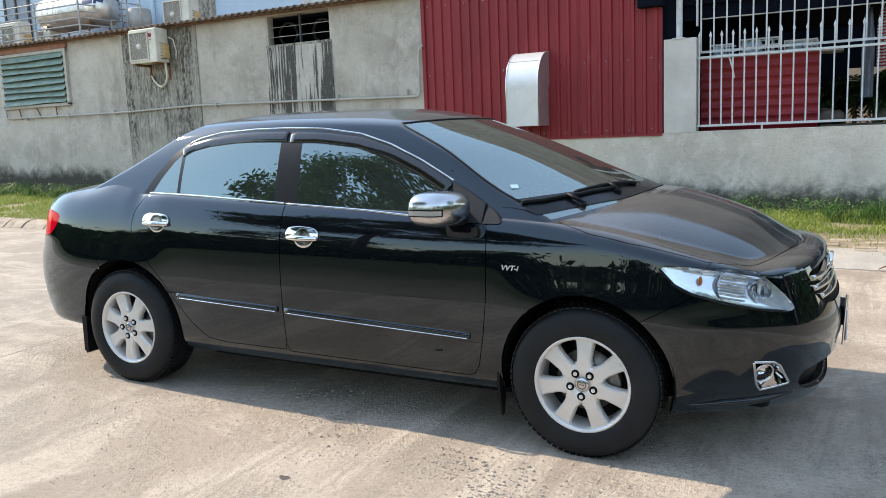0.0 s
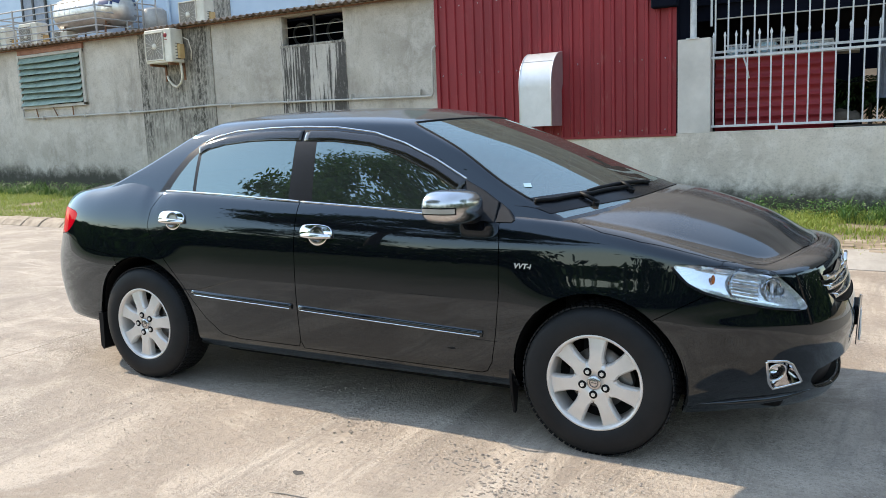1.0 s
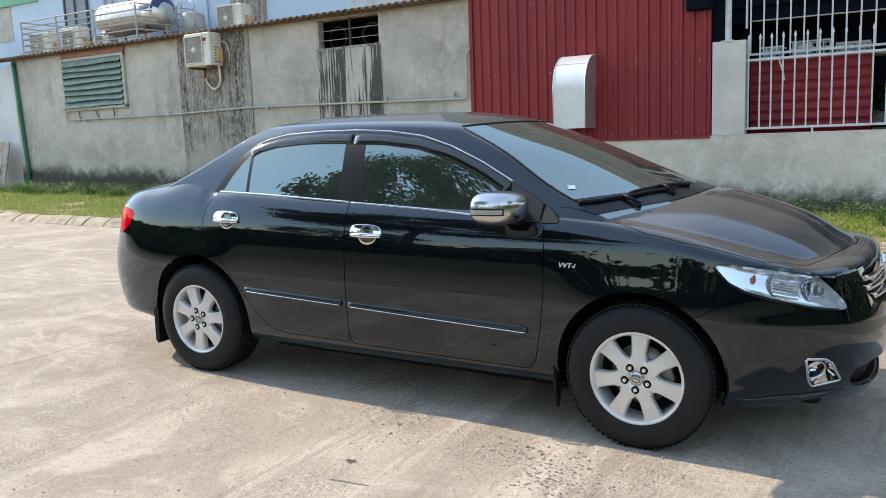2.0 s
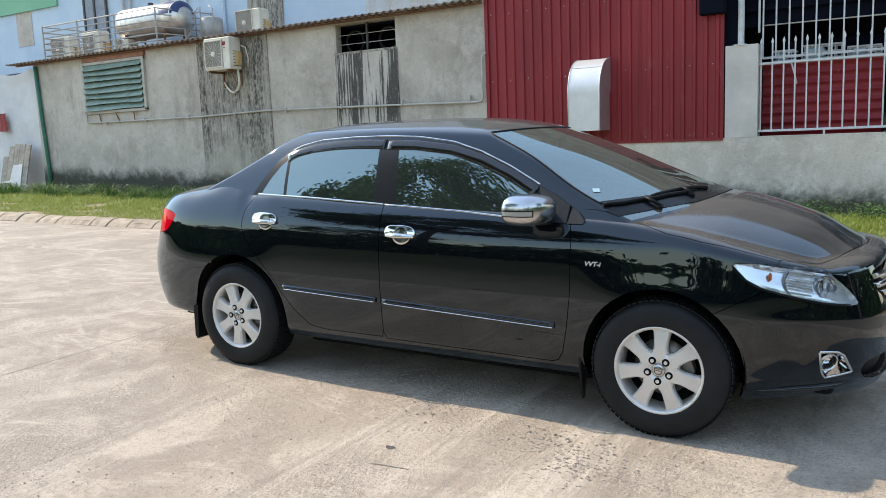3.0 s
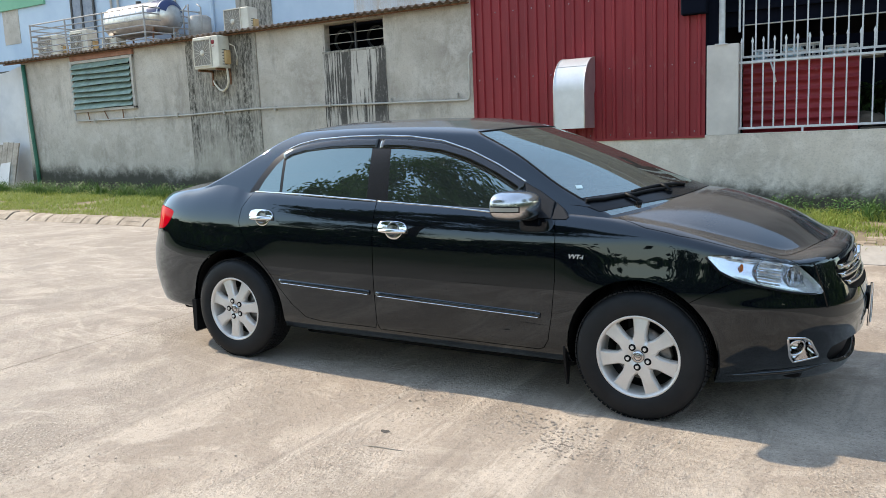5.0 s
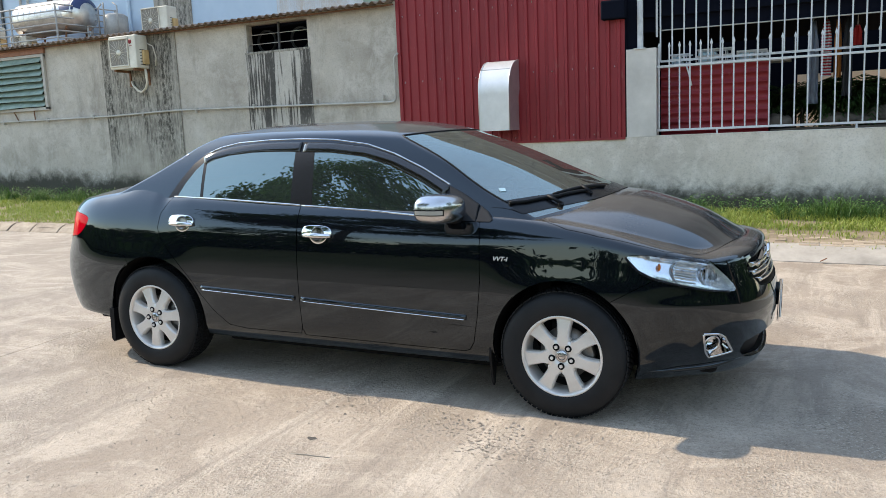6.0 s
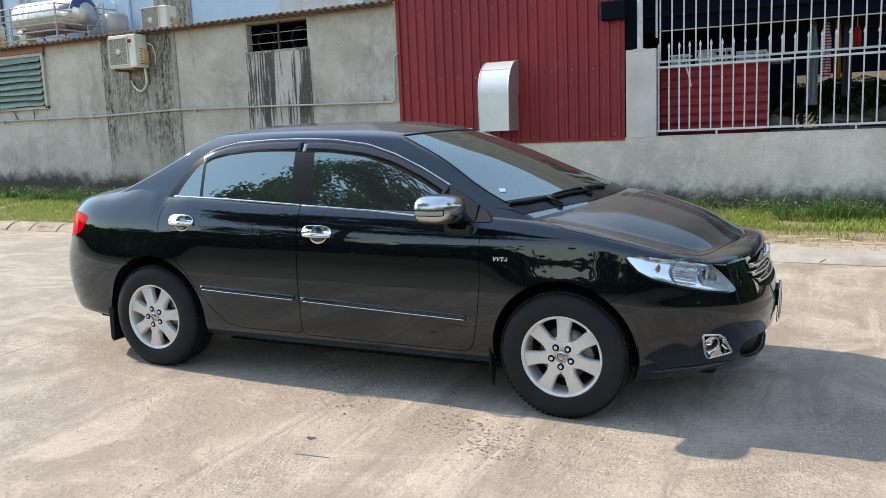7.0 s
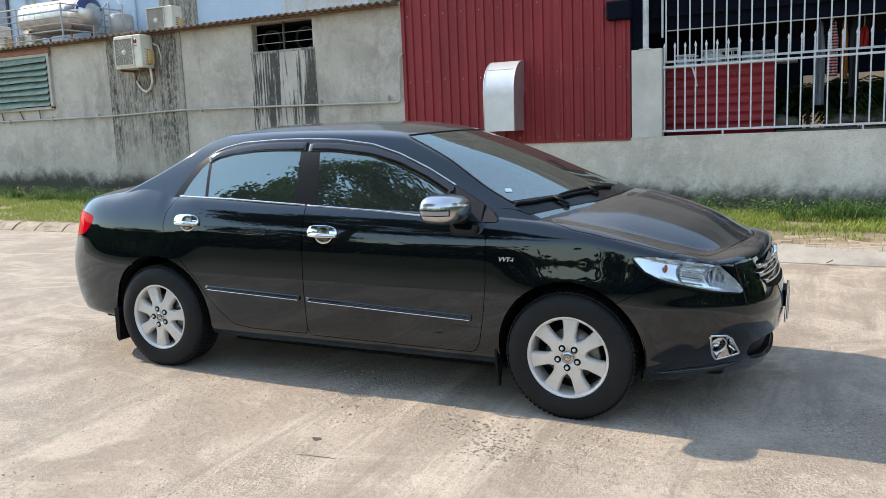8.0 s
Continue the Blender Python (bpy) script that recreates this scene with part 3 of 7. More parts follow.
SCREEN = arc3([(0, 1.45, 0, 1.035), (0.3, 1.13, 0, 1.166), (0.65, 0.78, 0, 1.306), (1, 0.42, 0, 1.43)])
A_POST = arc3([(0, 1.14, 0.79, 0.96), (0.3, 0.84, 0.728, 1.10), (0.65, 0.55, 0.648, 1.278), (1, 0.27, 0.568, 1.405)])
C_SIDE = arc3([(0, -1.80, 0.79, 0.99), (0.16, -1.62, 0.752, 1.075), (0.35, -1.37, 0.70, 1.183), (0.55, -1.23, 0.652, 1.268), (0.78, -1.075, 0.594, 1.358), (1, -0.92, 0.54, 1.424)])
C_POST = arc3([(0, -1.92, 0.69, 0.93), (0.08, -1.79, 0.728, 0.99), (0.16, -1.66, 0.748, 1.055), (0.25, -1.50, 0.727, 1.128), (0.35, -1.385, 0.7, 1.183), (0.55, -1.23, 0.652, 1.268), (0.78, -1.075, 0.594, 1.358), (1, -0.92, 0.54, 1.424)])
BACK = arc3([(0, -1.87, 0, 1.065), (0.25, -1.62, 0, 1.175), (0.5, -1.40, 0, 1.284), (0.75, -1.21, 0, 1.372), (1, -1.0, 0, 1.436)])
roof_z = spline([-1.0, -0.88, -0.7, -0.26, 0.07, 0.3, 0.42], [1.437, 1.463, 1.48, 1.487, 1.481, 1.456, 1.43])
GF, GS, GR, GT, GO = 30, 90, 26, 34, 14


def upper_skin():
    """Rows from the belt up to the roof's rim and over to the centre line; columns from the windscreen's middle back to the rear glass's."""
    rows = []
    for t in np.linspace(0, 1, GT + 1):
        f, a, c, b, d = ([g(t) for g in line] for line in (SCREEN, A_POST, C_POST, BACK, C_SIDE))
        cols = []
        for q in np.linspace(0, 1, GF + 1):
            w = q ** 2.6
            cols.append((f[0] + (a[0] - f[0]) * w, a[1] * q, f[2] + (a[2] - f[2]) * w))
        for q in np.linspace(0, 1, GS + 1)[1:-1]:
            bow = 1 - (2 * q - 1) ** 2
            k = max(0.0, (q - 0.74) / 0.26) ** 2
            e = [d[i] + (c[i] - d[i]) * k for i in range(3)]
            cols.append((a[0] + (e[0] - a[0]) * q, a[1] + (e[1] - a[1]) * q + (0.03 + 0.015 * t) * bow, a[2] + (e[2] - a[2]) * q + (0.022 * t - 0.01) * bow))
        for q in np.linspace(1, 0, GR + 1):
            w = q ** 2.6
            cols.append((b[0] + (c[0] - b[0]) * w, c[1] * q, b[2] + (c[2] - b[2]) * w))
        rows.append(np.array(cols, float))
    edge = rows[-1]
    for t in np.linspace(0, 1, GO + 1)[1:]:
        r = edge.copy()
        r[:, 1] *= 1 - t
        r[:, 2] = edge[:, 2] + np.maximum(roof_z(edge[:, 0]) - edge[:, 2], 0) * (1 - (1 - t) ** 2.4)
        rows.append(r)
    rows = np.array(rows)
    # round the rail between side and roof
    for _ in range(5):
        rows[GT - 3:GT + 4] = 0.25 * rows[GT - 4:GT + 3] + 0.5 * rows[GT - 3:GT + 4] + 0.25 * rows[GT - 2:GT + 5]
    return rows


def skin_mesh(rows, keep=None, zone=None):
    """Both halves of a skin as one bmesh, joined on the centre line. zone(i, j): the number kept with each face."""
    bm = bmesh.new()
    nr, nc = rows.shape[:2]
    for sign in (-1, 1):
        vs = [[bm.verts.new((p[0], sign * p[1], p[2])) for p in row] for row in rows]
        for i in range(nr - 1):
            for j in range(nc - 1):
                if keep is not None and not keep(i, j, rows[i:i + 2, j:j + 2].mean((0, 1))):
                    continue
                q = (vs[i][j], vs[i][j + 1], vs[i + 1][j + 1], vs[i + 1][j])
                f = bm.faces.new(q if sign > 0 else q[::-1])
                f.smooth = True
                f.material_index = zone(i, j) if zone else 0
    bmesh.ops.remove_doubles(bm, verts=bm.verts, dist=0.0004)
    bmesh.ops.dissolve_degenerate(bm, edges=bm.edges, dist=0.0003)
    loose = [v for v in bm.verts if not v.link_faces]
    bmesh.ops.delete(bm, geom=loose, context="VERTS")
    return bm


def under_cabin(p):
    return -1.5 < p[0] < 1.15 and p[1] < 0.74


# ---- the car ----
def slice_along(bm, outline, axes, near=None, closed=True):
    """Cuts faces along an outline seen along the third axis, so that panels part cleanly there."""
    u, v = axes
    w = 3 - u - v
    n = len(outline)
    for i in range(n if closed else n - 1):
        a, b = outline[i], outline[(i + 1) % n]
        lo = (min(a[0], b[0]) - 0.004, min(a[1], b[1]) - 0.004)
        hi = (max(a[0], b[0]) + 0.004, max(a[1], b[1]) + 0.004)
        geom = set()
        for f in bm.faces:
            if near and not near(f):
                continue
            us, vs = [x.co[u] for x in f.verts], [x.co[v] for x in f.verts]
            if max(us) >= lo[0] and min(us) <= hi[0] and max(vs) >= lo[1] and min(vs) <= hi[1]:
                geom.add(f)
                geom.update(f.edges)
                geom.update(f.verts)
        if not geom:
            continue
        co, no = [0, 0, 0], [0, 0, 0]
        co[u], co[v] = a
        no[u], no[v] = -(b[1] - a[1]), b[0] - a[0]
        no[w] = 0
        if no[u] or no[v]:
            bmesh.ops.bisect_plane(bm, geom=list(geom), dist=1e-5, plane_co=co, plane_no=no)


def take(faces):
    """A new bmesh of these faces."""
    nb, seen = bmesh.new(), {}
    for f in faces:
        vs = []
        for v in f.verts:
            if v not in seen:
                seen[v] = nb.verts.new(v.co)
            vs.append(seen[v])
        try:
            nb.faces.new(vs).smooth = True
        except ValueError:
            pass
    bmesh.ops.remove_doubles(nb, verts=nb.verts, dist=0.0006)
    nb.normal_update()
    return nb


def turn_in(bm, gap=0.002, depth=0.014, skip=None):
    """Draws a panel's rim back by gap and folds it inwards, as pressed sheet is."""
    rim = [e for e in bm.edges if len(e.link_faces) == 1 and not (skip and skip((e.verts[0].co + e.verts[1].co) / 2))]
    way, normal, met = {}, {}, {}
    for e in rim:
        loop = e.link_loops[0]
        d = loop.link_loop_next.vert.co - loop.vert.co
        k = e.link_faces[0].normal.cross(d)
        if k.length < 1e-9:
            continue
        k.normalize()
        for v in e.verts:
            way[v] = way.get(v, Vector()) + k
            met[v] = met.get(v, 0) + 1
    for v in way:
        out, total = Vector((0.2 * v.co.x, v.co.y, v.co.z - 0.55)), Vector()
        for f in v.link_faces:
            s = f.normal * f.calc_area()
            total += s if s.dot(out) >= 0 or abs(v.co.y) < 0.3 else -s
        normal[v] = total.normalized()
    low = {}
    for v, k in way.items():
        if k.length > 0.5 * met[v]:
            v.co += k.normalized() * gap
        low[v] = bm.verts.new(v.co - normal[v] * depth)
    for e in rim:
        a, b = e.verts
        if a in low and b in low:
            try:
                f = bm.faces.new((a, b, low[b], low[a]))
                f.smooth = False
                e.smooth = False
            except ValueError:
                pass
    return bm


def circle(cx, cz, r, n=40, rz=None):
    return [(cx + r * math.cos(2 * math.pi * k / n), cz + (rz or r) * math.sin(2 * math.pi * k / n)) for k in range(n)]


ARCHES = [circle(1.3, 0.33, 0.36), circle(-1.287, 0.328, 0.378, 40, 0.37)]
HEADLIGHT = smooth_poly([(1.588, 0.822), (1.696, 0.824), (1.811, 0.816), (1.918, 0.802), (1.975, 0.782), (2.03, 0.72), (2.07, 0.652),
                         (2.055, 0.636), (1.955, 0.652), (1.817, 0.688), (1.723, 0.716), (1.655, 0.75)], 1)
HOOD = [(1.0, 0.0), (1.0, 0.66), (1.12, 0.735), (1.212, 0.786), (1.314, 0.818), (1.473, 0.826), (1.647, 0.804), (1.767, 0.776), (1.834, 0.736),
        (1.90, 0.66), (1.94, 0.59), (1.975, 0.50), (2.019, 0.36), (2.06, 0.18), (2.078, 0.08), (2.082, 0.0)]
HOOD = HOOD + [(x, -y) for x, y in reversed(HOOD[1:-1])]
GRILLE = [(0.0, 0.795), (0.14, 0.792), (0.3, 0.783), (0.46, 0.765), (0.50, 0.735), (0.47, 0.68), (0.42, 0.635), (0.3, 0.622), (0.0, 0.618)]
GRILLE = GRILLE + [(-y, z) for y, z in reversed(GRILLE[1:-1])]
INTAKE = smooth_poly([(-0.5, 0.40), (0.5, 0.40), (0.55, 0.33), (0.42, 0.255), (-0.42, 0.255), (-0.55, 0.33)], 2)
FOG = [(1.942, 0.443), (2.012, 0.438), (2.034, 0.418), (2.068, 0.33), (1.962, 0.312), (1.95, 0.342)]
NOSE = [(1.4, -0.1), (1.4, 0.5), (1.544, 0.606), (1.631, 0.655), (1.738, 0.712), (1.78, 0.83), (1.9, 0.9), (2.5, 0.9), (2.5, -0.1)]
TAIL = [(-1.4, -0.1), (-1.4, 0.5), (-1.499, 0.696), (-1.65, 0.714), (-1.788, 0.731), (-1.884, 0.782), (-1.96, 0.80), (-2.1, 0.79), (-2.5, 0.79), (-2.5, -0.1)]
TAIL_LAMP = smooth_poly([(-1.828, 0.928), (-1.94, 0.948), (-2.1, 0.958), (-2.6, 0.96), (-2.6, 0.79), (-2.08, 0.786), (-1.96, 0.80), (-1.90, 0.828), (-1.84, 0.885)], 1)
DOOR_R = [(-0.222, 1.2), (-0.208, 0.91), (-0.21, 0.6), (-0.21, 0.33), (-0.225, 0.297), (-0.606, 0.295), (-0.728, 0.31), (-0.833, 0.39), (-0.932, 0.499), (-0.984, 0.571),
          (-1.097, 0.698), (-1.187, 0.794), (-1.223, 0.875), (-1.212, 0.965), (-1.16, 1.045), (-1.09, 1.2)]
DOOR_F = [(-0.222, 1.2), (-0.208, 0.91), (-0.21, 0.6), (-0.21, 0.33), (-0.195, 0.29), (0.78, 0.286), (0.811, 0.298), (0.836, 0.34), (0.862, 0.479), (0.881, 0.657),
          (0.88, 0.885), (0.868, 0.95), (0.86, 1.2)]
WIN_F = [(-0.19, 1.312), (-0.054, 1.311), (0.157, 1.287), (0.364, 1.236), (0.537, 1.151), (0.66, 1.075), (0.715, 1.02), (0.755, 0.9), (-0.125, 0.9)]
WIN_R = [(-0.963, 1.274), (-0.885, 1.297), (-0.77, 1.312), (-0.605, 1.32), (-0.322, 1.318), (-0.275, 0.9), (-0.895, 0.9)]
WIN_Q = [(-0.985, 1.262), (-0.918, 0.9), (-1.22, 0.9), (-1.13, 1.05), (-1.085, 1.139), (-1.03, 1.219)]
FRAME = [(-1.26, 0.9), (-1.19, 1.06), (-1.128, 1.165), (-1.06, 1.256), (-0.98, 1.317), (-0.85, 1.343), (-0.67, 1.364), (-0.42, 1.372), (-0.23, 1.372), (-0.03, 1.362), (0.165, 1.337),
         (0.345, 1.288), (0.51, 1.21), (0.668, 1.126), (0.83, 1.045), (0.91, 0.9)]

car = thing("car", YARD, "glossy black four-door saloon car parked on concrete paving", "car")


def build_skin():
    lower = skin_mesh(lower_skin(), lambda i, j, p: not (i > 49 and under_cabin(p)))
    side = lambda f: abs(f.calc_center_median().y) > 0.45
    front = lambda f: f.calc_center_median().x > 1.5
    for arch in ARCHES:
        slice_along(lower, arch, (0, 2), side)
    for line in (HEADLIGHT, FOG):
        slice_along(lower, line, (0, 2), front)
    for line in (NOSE, TAIL, TAIL_LAMP, DOOR_R, DOOR_F):
        slice_along(lower, line, (0, 2), side)
    slice_along(lower, HOOD, (0, 1), lambda f: f.calc_center_median().x > 0.9 and f.calc_center_median().z > 0.77 and f.normal.z > 0.05)
    for line in (GRILLE, INTAKE):
        slice_along(lower, line, (1, 2), lambda f: f.calc_center_median().x > 1.9)
    lower.normal_update()
    groups = {}
    for f in lower.faces:
        c = f.calc_center_median()
        x, y, z = c
        s = "r" if y < 0 else "l"
        key = "body"
        if abs(y) > 0.45 and any(inside(a, x, z) for a in ARCHES):
            continue
        if x > 1.5 and abs(y) > 0.4 and z > 0.6 and inside(HEADLIGHT, x, z) and not (f.normal.z > 0.9):
            key = "headlight_" + s
        elif x > 1.0 and z > 0.775 and f.normal.z > 0.05 and inside(HOOD, x, y):
            key = "hood"
        elif x > 1.9 and inside(GRILLE, y, z):
            key = "grille"
        elif x > 1.9 and inside(INTAKE, y, z):
            key = "intake"
        elif x > 1.9 and abs(y) > 0.5 and z < 0.5 and inside(FOG, x, z):
            key = "fog_" + s
        elif x > 1.4 and inside(NOSE, x, z):
            key = "front_bumper"
        elif x < -1.75 and abs(y) > 0.42 and inside(TAIL_LAMP, x, z):
            key = "tail_" + s
        elif x < -1.4 and inside(TAIL, x, z):
            key = "rear_bumper"
        elif abs(y) > 0.6 and inside(DOOR_F, x, z) and z < 1.15:
            key = "door_f" + s
        elif abs(y) > 0.6 and inside(DOOR_R, x, z) and z < 1.15:
            key = "door_r" + s
        groups.setdefault(key, []).append(f)
    out = {k: take(v) for k, v in groups.items()}
    lower.free()

    def zone(i, j):
        # 1: windscreen, 2: rear glass
        if 1 <= i < GT - 1 and j < GF - 1:
            return 1
        if 2 <= i < GT - 2 and j > GF + GS + 3:
            return 2
        return 0
    upper = skin_mesh(upper_skin(), None, zone)
    glassy = lambda f: abs(f.calc_center_median().y) > 0.5 and f.material_index == 0
    for line in (FRAME, WIN_F, WIN_R, WIN_Q):
        slice_along(upper, line, (0, 2), glassy)
    upper.normal_update()
    groups = {}
    for f in upper.faces:
        x, y, z = f.calc_center_median()
        s = "r" if y < 0 else "l"
        key = "roof"
        if f.material_index == 1:
            key = "windscreen"
        elif f.material_index == 2:
            key = "rear_window"
        elif abs(y) > 0.5 and inside(FRAME, x, z):
            key = "frame_" + s
            for k, poly in (("f", WIN_F), ("r", WIN_R), ("q", WIN_Q)):
                if inside(poly, x, z):
                    key = "win_" + k + s
        groups.setdefault(key, []).append(f)
    out.update({k: take(v) for k, v in groups.items()})
    upper.free()
    return out


SKIN = build_skin()
from mathutils.bvhtree import BVHTree
from mathutils.interpolate import poly_3d_calc
TREES, SMOOTH = [], []
for rows in (lower_skin(), upper_skin()):
    tmp = skin_mesh(rows)
    tmp.normal_update()
    TREES.append(BVHTree.FromBMesh(tmp))
    SMOOTH.append([([v.co.copy() for v in f.verts], [v.normal.copy() for v in f.verts]) for f in tmp.faces])
    tmp.free()


def as_pressed(ob):
    """Gives a panel cut from the skin the uncut skin's smooth shading."""
    me, normals = ob.data, []
    for v in me.vertices:
        near = min(((tree.find_nearest(v.co), k) for k, tree in enumerate(TREES)), key=lambda h: h[0][3])
        (p, n, face, d), k = near
        if d > 0.0012:
            normals.append(v.normal.copy())
            continue
        cos, nos = SMOOTH[k][face]
        n = sum((w * q for w, q in zip(poly_3d_calc(cos, p), nos)), Vector()).normalized()
        normals.append(n if n.dot(v.normal) >= -0.2 else -n)
    me.normals_split_custom_set_from_vertices(normals)
    return ob


def on_side(x, z, sign=-1, which=None):
    """The skin's place and normal at x, z on one side of the car."""
    best = None
    for i, tree in enumerate(TREES):
        if which is not None and i != which:
            continue
        p, n, _, d = tree.ray_cast(Vector((x, sign * 2, z)), Vector((0, -sign, 0)))
        if p is not None and (best is None or d < best[2]):
            best = (p, n if n.y * sign > 0 else -n, d)
    return best[0], best[1]


def on_top(x, y):
    best = None
    for tree in TREES:
        p, n, _, d = tree.ray_cast(Vector((x, y, 3)), Vector((0, 0, -1)))
        if p is not None and (best is None or d < best[2]):
            best = (p, n if n.z > 0 else -n, d)
    return best[0], best[1]


def strip(line, width, proud, sign=-1, steps=40, which=None, at=on_side, fade=False):
    """A moulding of half-round section laid on the skin along a line."""
    pts = [Vector((p[0], 0, p[1])) for p in line]
    d = np.concatenate([[0], np.cumsum([(b - a).length for a, b in zip(pts, pts[1:])])])
    bm, rings = bmesh.new(), []
    flat = []
    for s in np.linspace(0, d[-1], steps):
        flat.append((float(np.interp(s, d, [p.x for p in pts])), float(np.interp(s, d, [p.z for p in pts]))))
    got = [at(a, b, sign, which) if at is on_side else at(a, b) for a, b in flat]
    for i, (p, n) in enumerate(got):
        t = (got[min(i + 1, steps - 1)][0] - got[max(i - 1, 0)][0]).normalized()
        up = n.cross(t).normalized()
        ring = []
        s = min(1.0, 0.04 + 3.2 * i / steps, 0.04 + 3.2 * (steps - 1 - i) / steps) if fade else 1.0
        for k in range(7):
            a = math.pi * k / 6
            ring.append(bm.verts.new(p + up * math.cos(a) * width / 2 * s + n * (math.sin(a) * proud * s - 0.002)))
        rings.append(ring)
    for a, b in zip(rings, rings[1:]):
        for k in range(6):
            bm.faces.new((a[k], b[k], b[k + 1], a[k + 1])).smooth = True
        bm.faces.new((a[6], b[6], b[0], a[0]))
    bm.faces.new(rings[0])
    bm.faces.new(rings[-1])
    bmesh.ops.recalc_face_normals(bm, faces=bm.faces)
    return bm


def seat_on(x, z, sign=-1, proud=0.0):
    """A frame on the skin: its x ahead, its y off the car (towards the eye for -1), its z up."""
    p, n = on_side(x, z, sign)
    up = (Vector((0, 0, 1)) - n * n.z).normalized()
    ahead = Vector((1, 0, 0)) - n * n.x
    ahead.normalize()
    up = n.cross(ahead)
    if up.z < 0:
        up = -up
    m = Matrix((ahead, n, up)).transposed().to_4x4()
    m.translation = p + n * proud
    return m


def panel_on(poly, proud, sign):
    """A thin plate with this outline in x, z that follows the skin's side."""
    bm = bmesh.new()
    bm.faces.new([bm.verts.new((x, 0, z)) for x, z in poly])
    bmesh.ops.triangulate(bm, faces=bm.faces[:])
    for _ in range(3):
        bmesh.ops.subdivide_edges(bm, edges=bm.edges[:], cuts=1, use_grid_fill=True)
    for v in bm.verts:
        p, n = on_side(v.co.x, v.co.z, sign)
        v.co = p + n * proud
    for f in bm.faces:
        f.smooth = True
    rim = [e for e in bm.edges if len(e.link_faces) == 1]
    low = {v: bm.verts.new(v.co - Vector((0, sign * (proud + 0.003), 0))) for e in rim for v in e.verts}
    for e in rim:
        a, b = e.verts
        bm.faces.new((a, b, low[b], low[a]))
    bmesh.ops.recalc_face_normals(bm, faces=bm.faces)
    return bm


def flat_on(poly, three, proud, sign):
    """A flat plate with this outline in x, z, laid on the skin at three of its corners."""
    a, b, c = (on_side(*poly[k], sign)[0] for k in three)
    n = (b - a).cross(c - a).normalized()
    n = n if n.y * sign > 0 else -n
    skin = [on_side(*p, sign)[0] for p in poly] + [sum((on_side(*p, sign)[0] for p in poly), Vector()) / len(poly)]
    lift = min(0.016, max((p - a).dot(n) for p in skin)) + proud
    bm = bmesh.new()
    rims = []
    for d in (lift, -0.03):
        o = a + n * d
        rims.append([bm.verts.new((x, o.y - (n.x * (x - o.x) + n.z * (z - o.z)) / n.y, z)) for x, z in poly])
    bm.faces.new(rims[0]), bm.faces.new(rims[1])
    for k in range(len(poly)):
        q = (k + 1) % len(poly)
        bm.faces.new((rims[0][k], rims[0][q], rims[1][q], rims[1][k]))
    bmesh.ops.recalc_face_normals(bm, faces=bm.faces)
    top = [e for e in bm.edges if all(v in rims[0] for v in e.verts)]
    bmesh.ops.bevel(bm, geom=top, offset=0.003, segments=2, affect="EDGES")
    return bm


as_pressed(part("body", turn_in(SKIN.pop("body"), 0.0015, 0.02), "paint", car))
as_pressed(part("hood", turn_in(SKIN.pop("hood"), 0.0025, 0.018), "paint", car, "black hood with a film of dust"))
as_pressed(part("front_bumper", turn_in(SKIN.pop("front_bumper"), 0.0015, 0.02), "paint", car))
as_pressed(part("rear_bumper", turn_in(SKIN.pop("rear_bumper"), 0.0015, 0.02), "paint", car))
as_pressed(part("roof", turn_in(SKIN.pop("roof"), 0.0, 0.012), "paint", car))
ws_skin = SKIN.pop("windscreen")
ws_rim = {}
for e in ws_skin.edges:
    if e.is_boundary:
        for a, b in (e.verts, reversed(e.verts)):
            ws_rim.setdefault(tuple(round(c, 5) for c in a.co), []).append(tuple(round(c, 5) for c in b.co))
ws_loop, ws_at = [], max(ws_rim)
while ws_at is not None:
    ws_loop.append(ws_at)
    ws_at = next((q for q in ws_rim[ws_at] if q not in ws_loop[-3:] and q not in ws_loop), None)
ws = as_pressed(part("windscreen", ws_skin, "windscreen", car, "dusty tinted windscreen"))
part("windscreen_seal", tube([q for q in ws_loop if q[0] < 0.99], 0.0055, 6), "trim", ws, "black rubber seal")
part("rear_window", SKIN.pop("rear_window"), "side_glass", car)
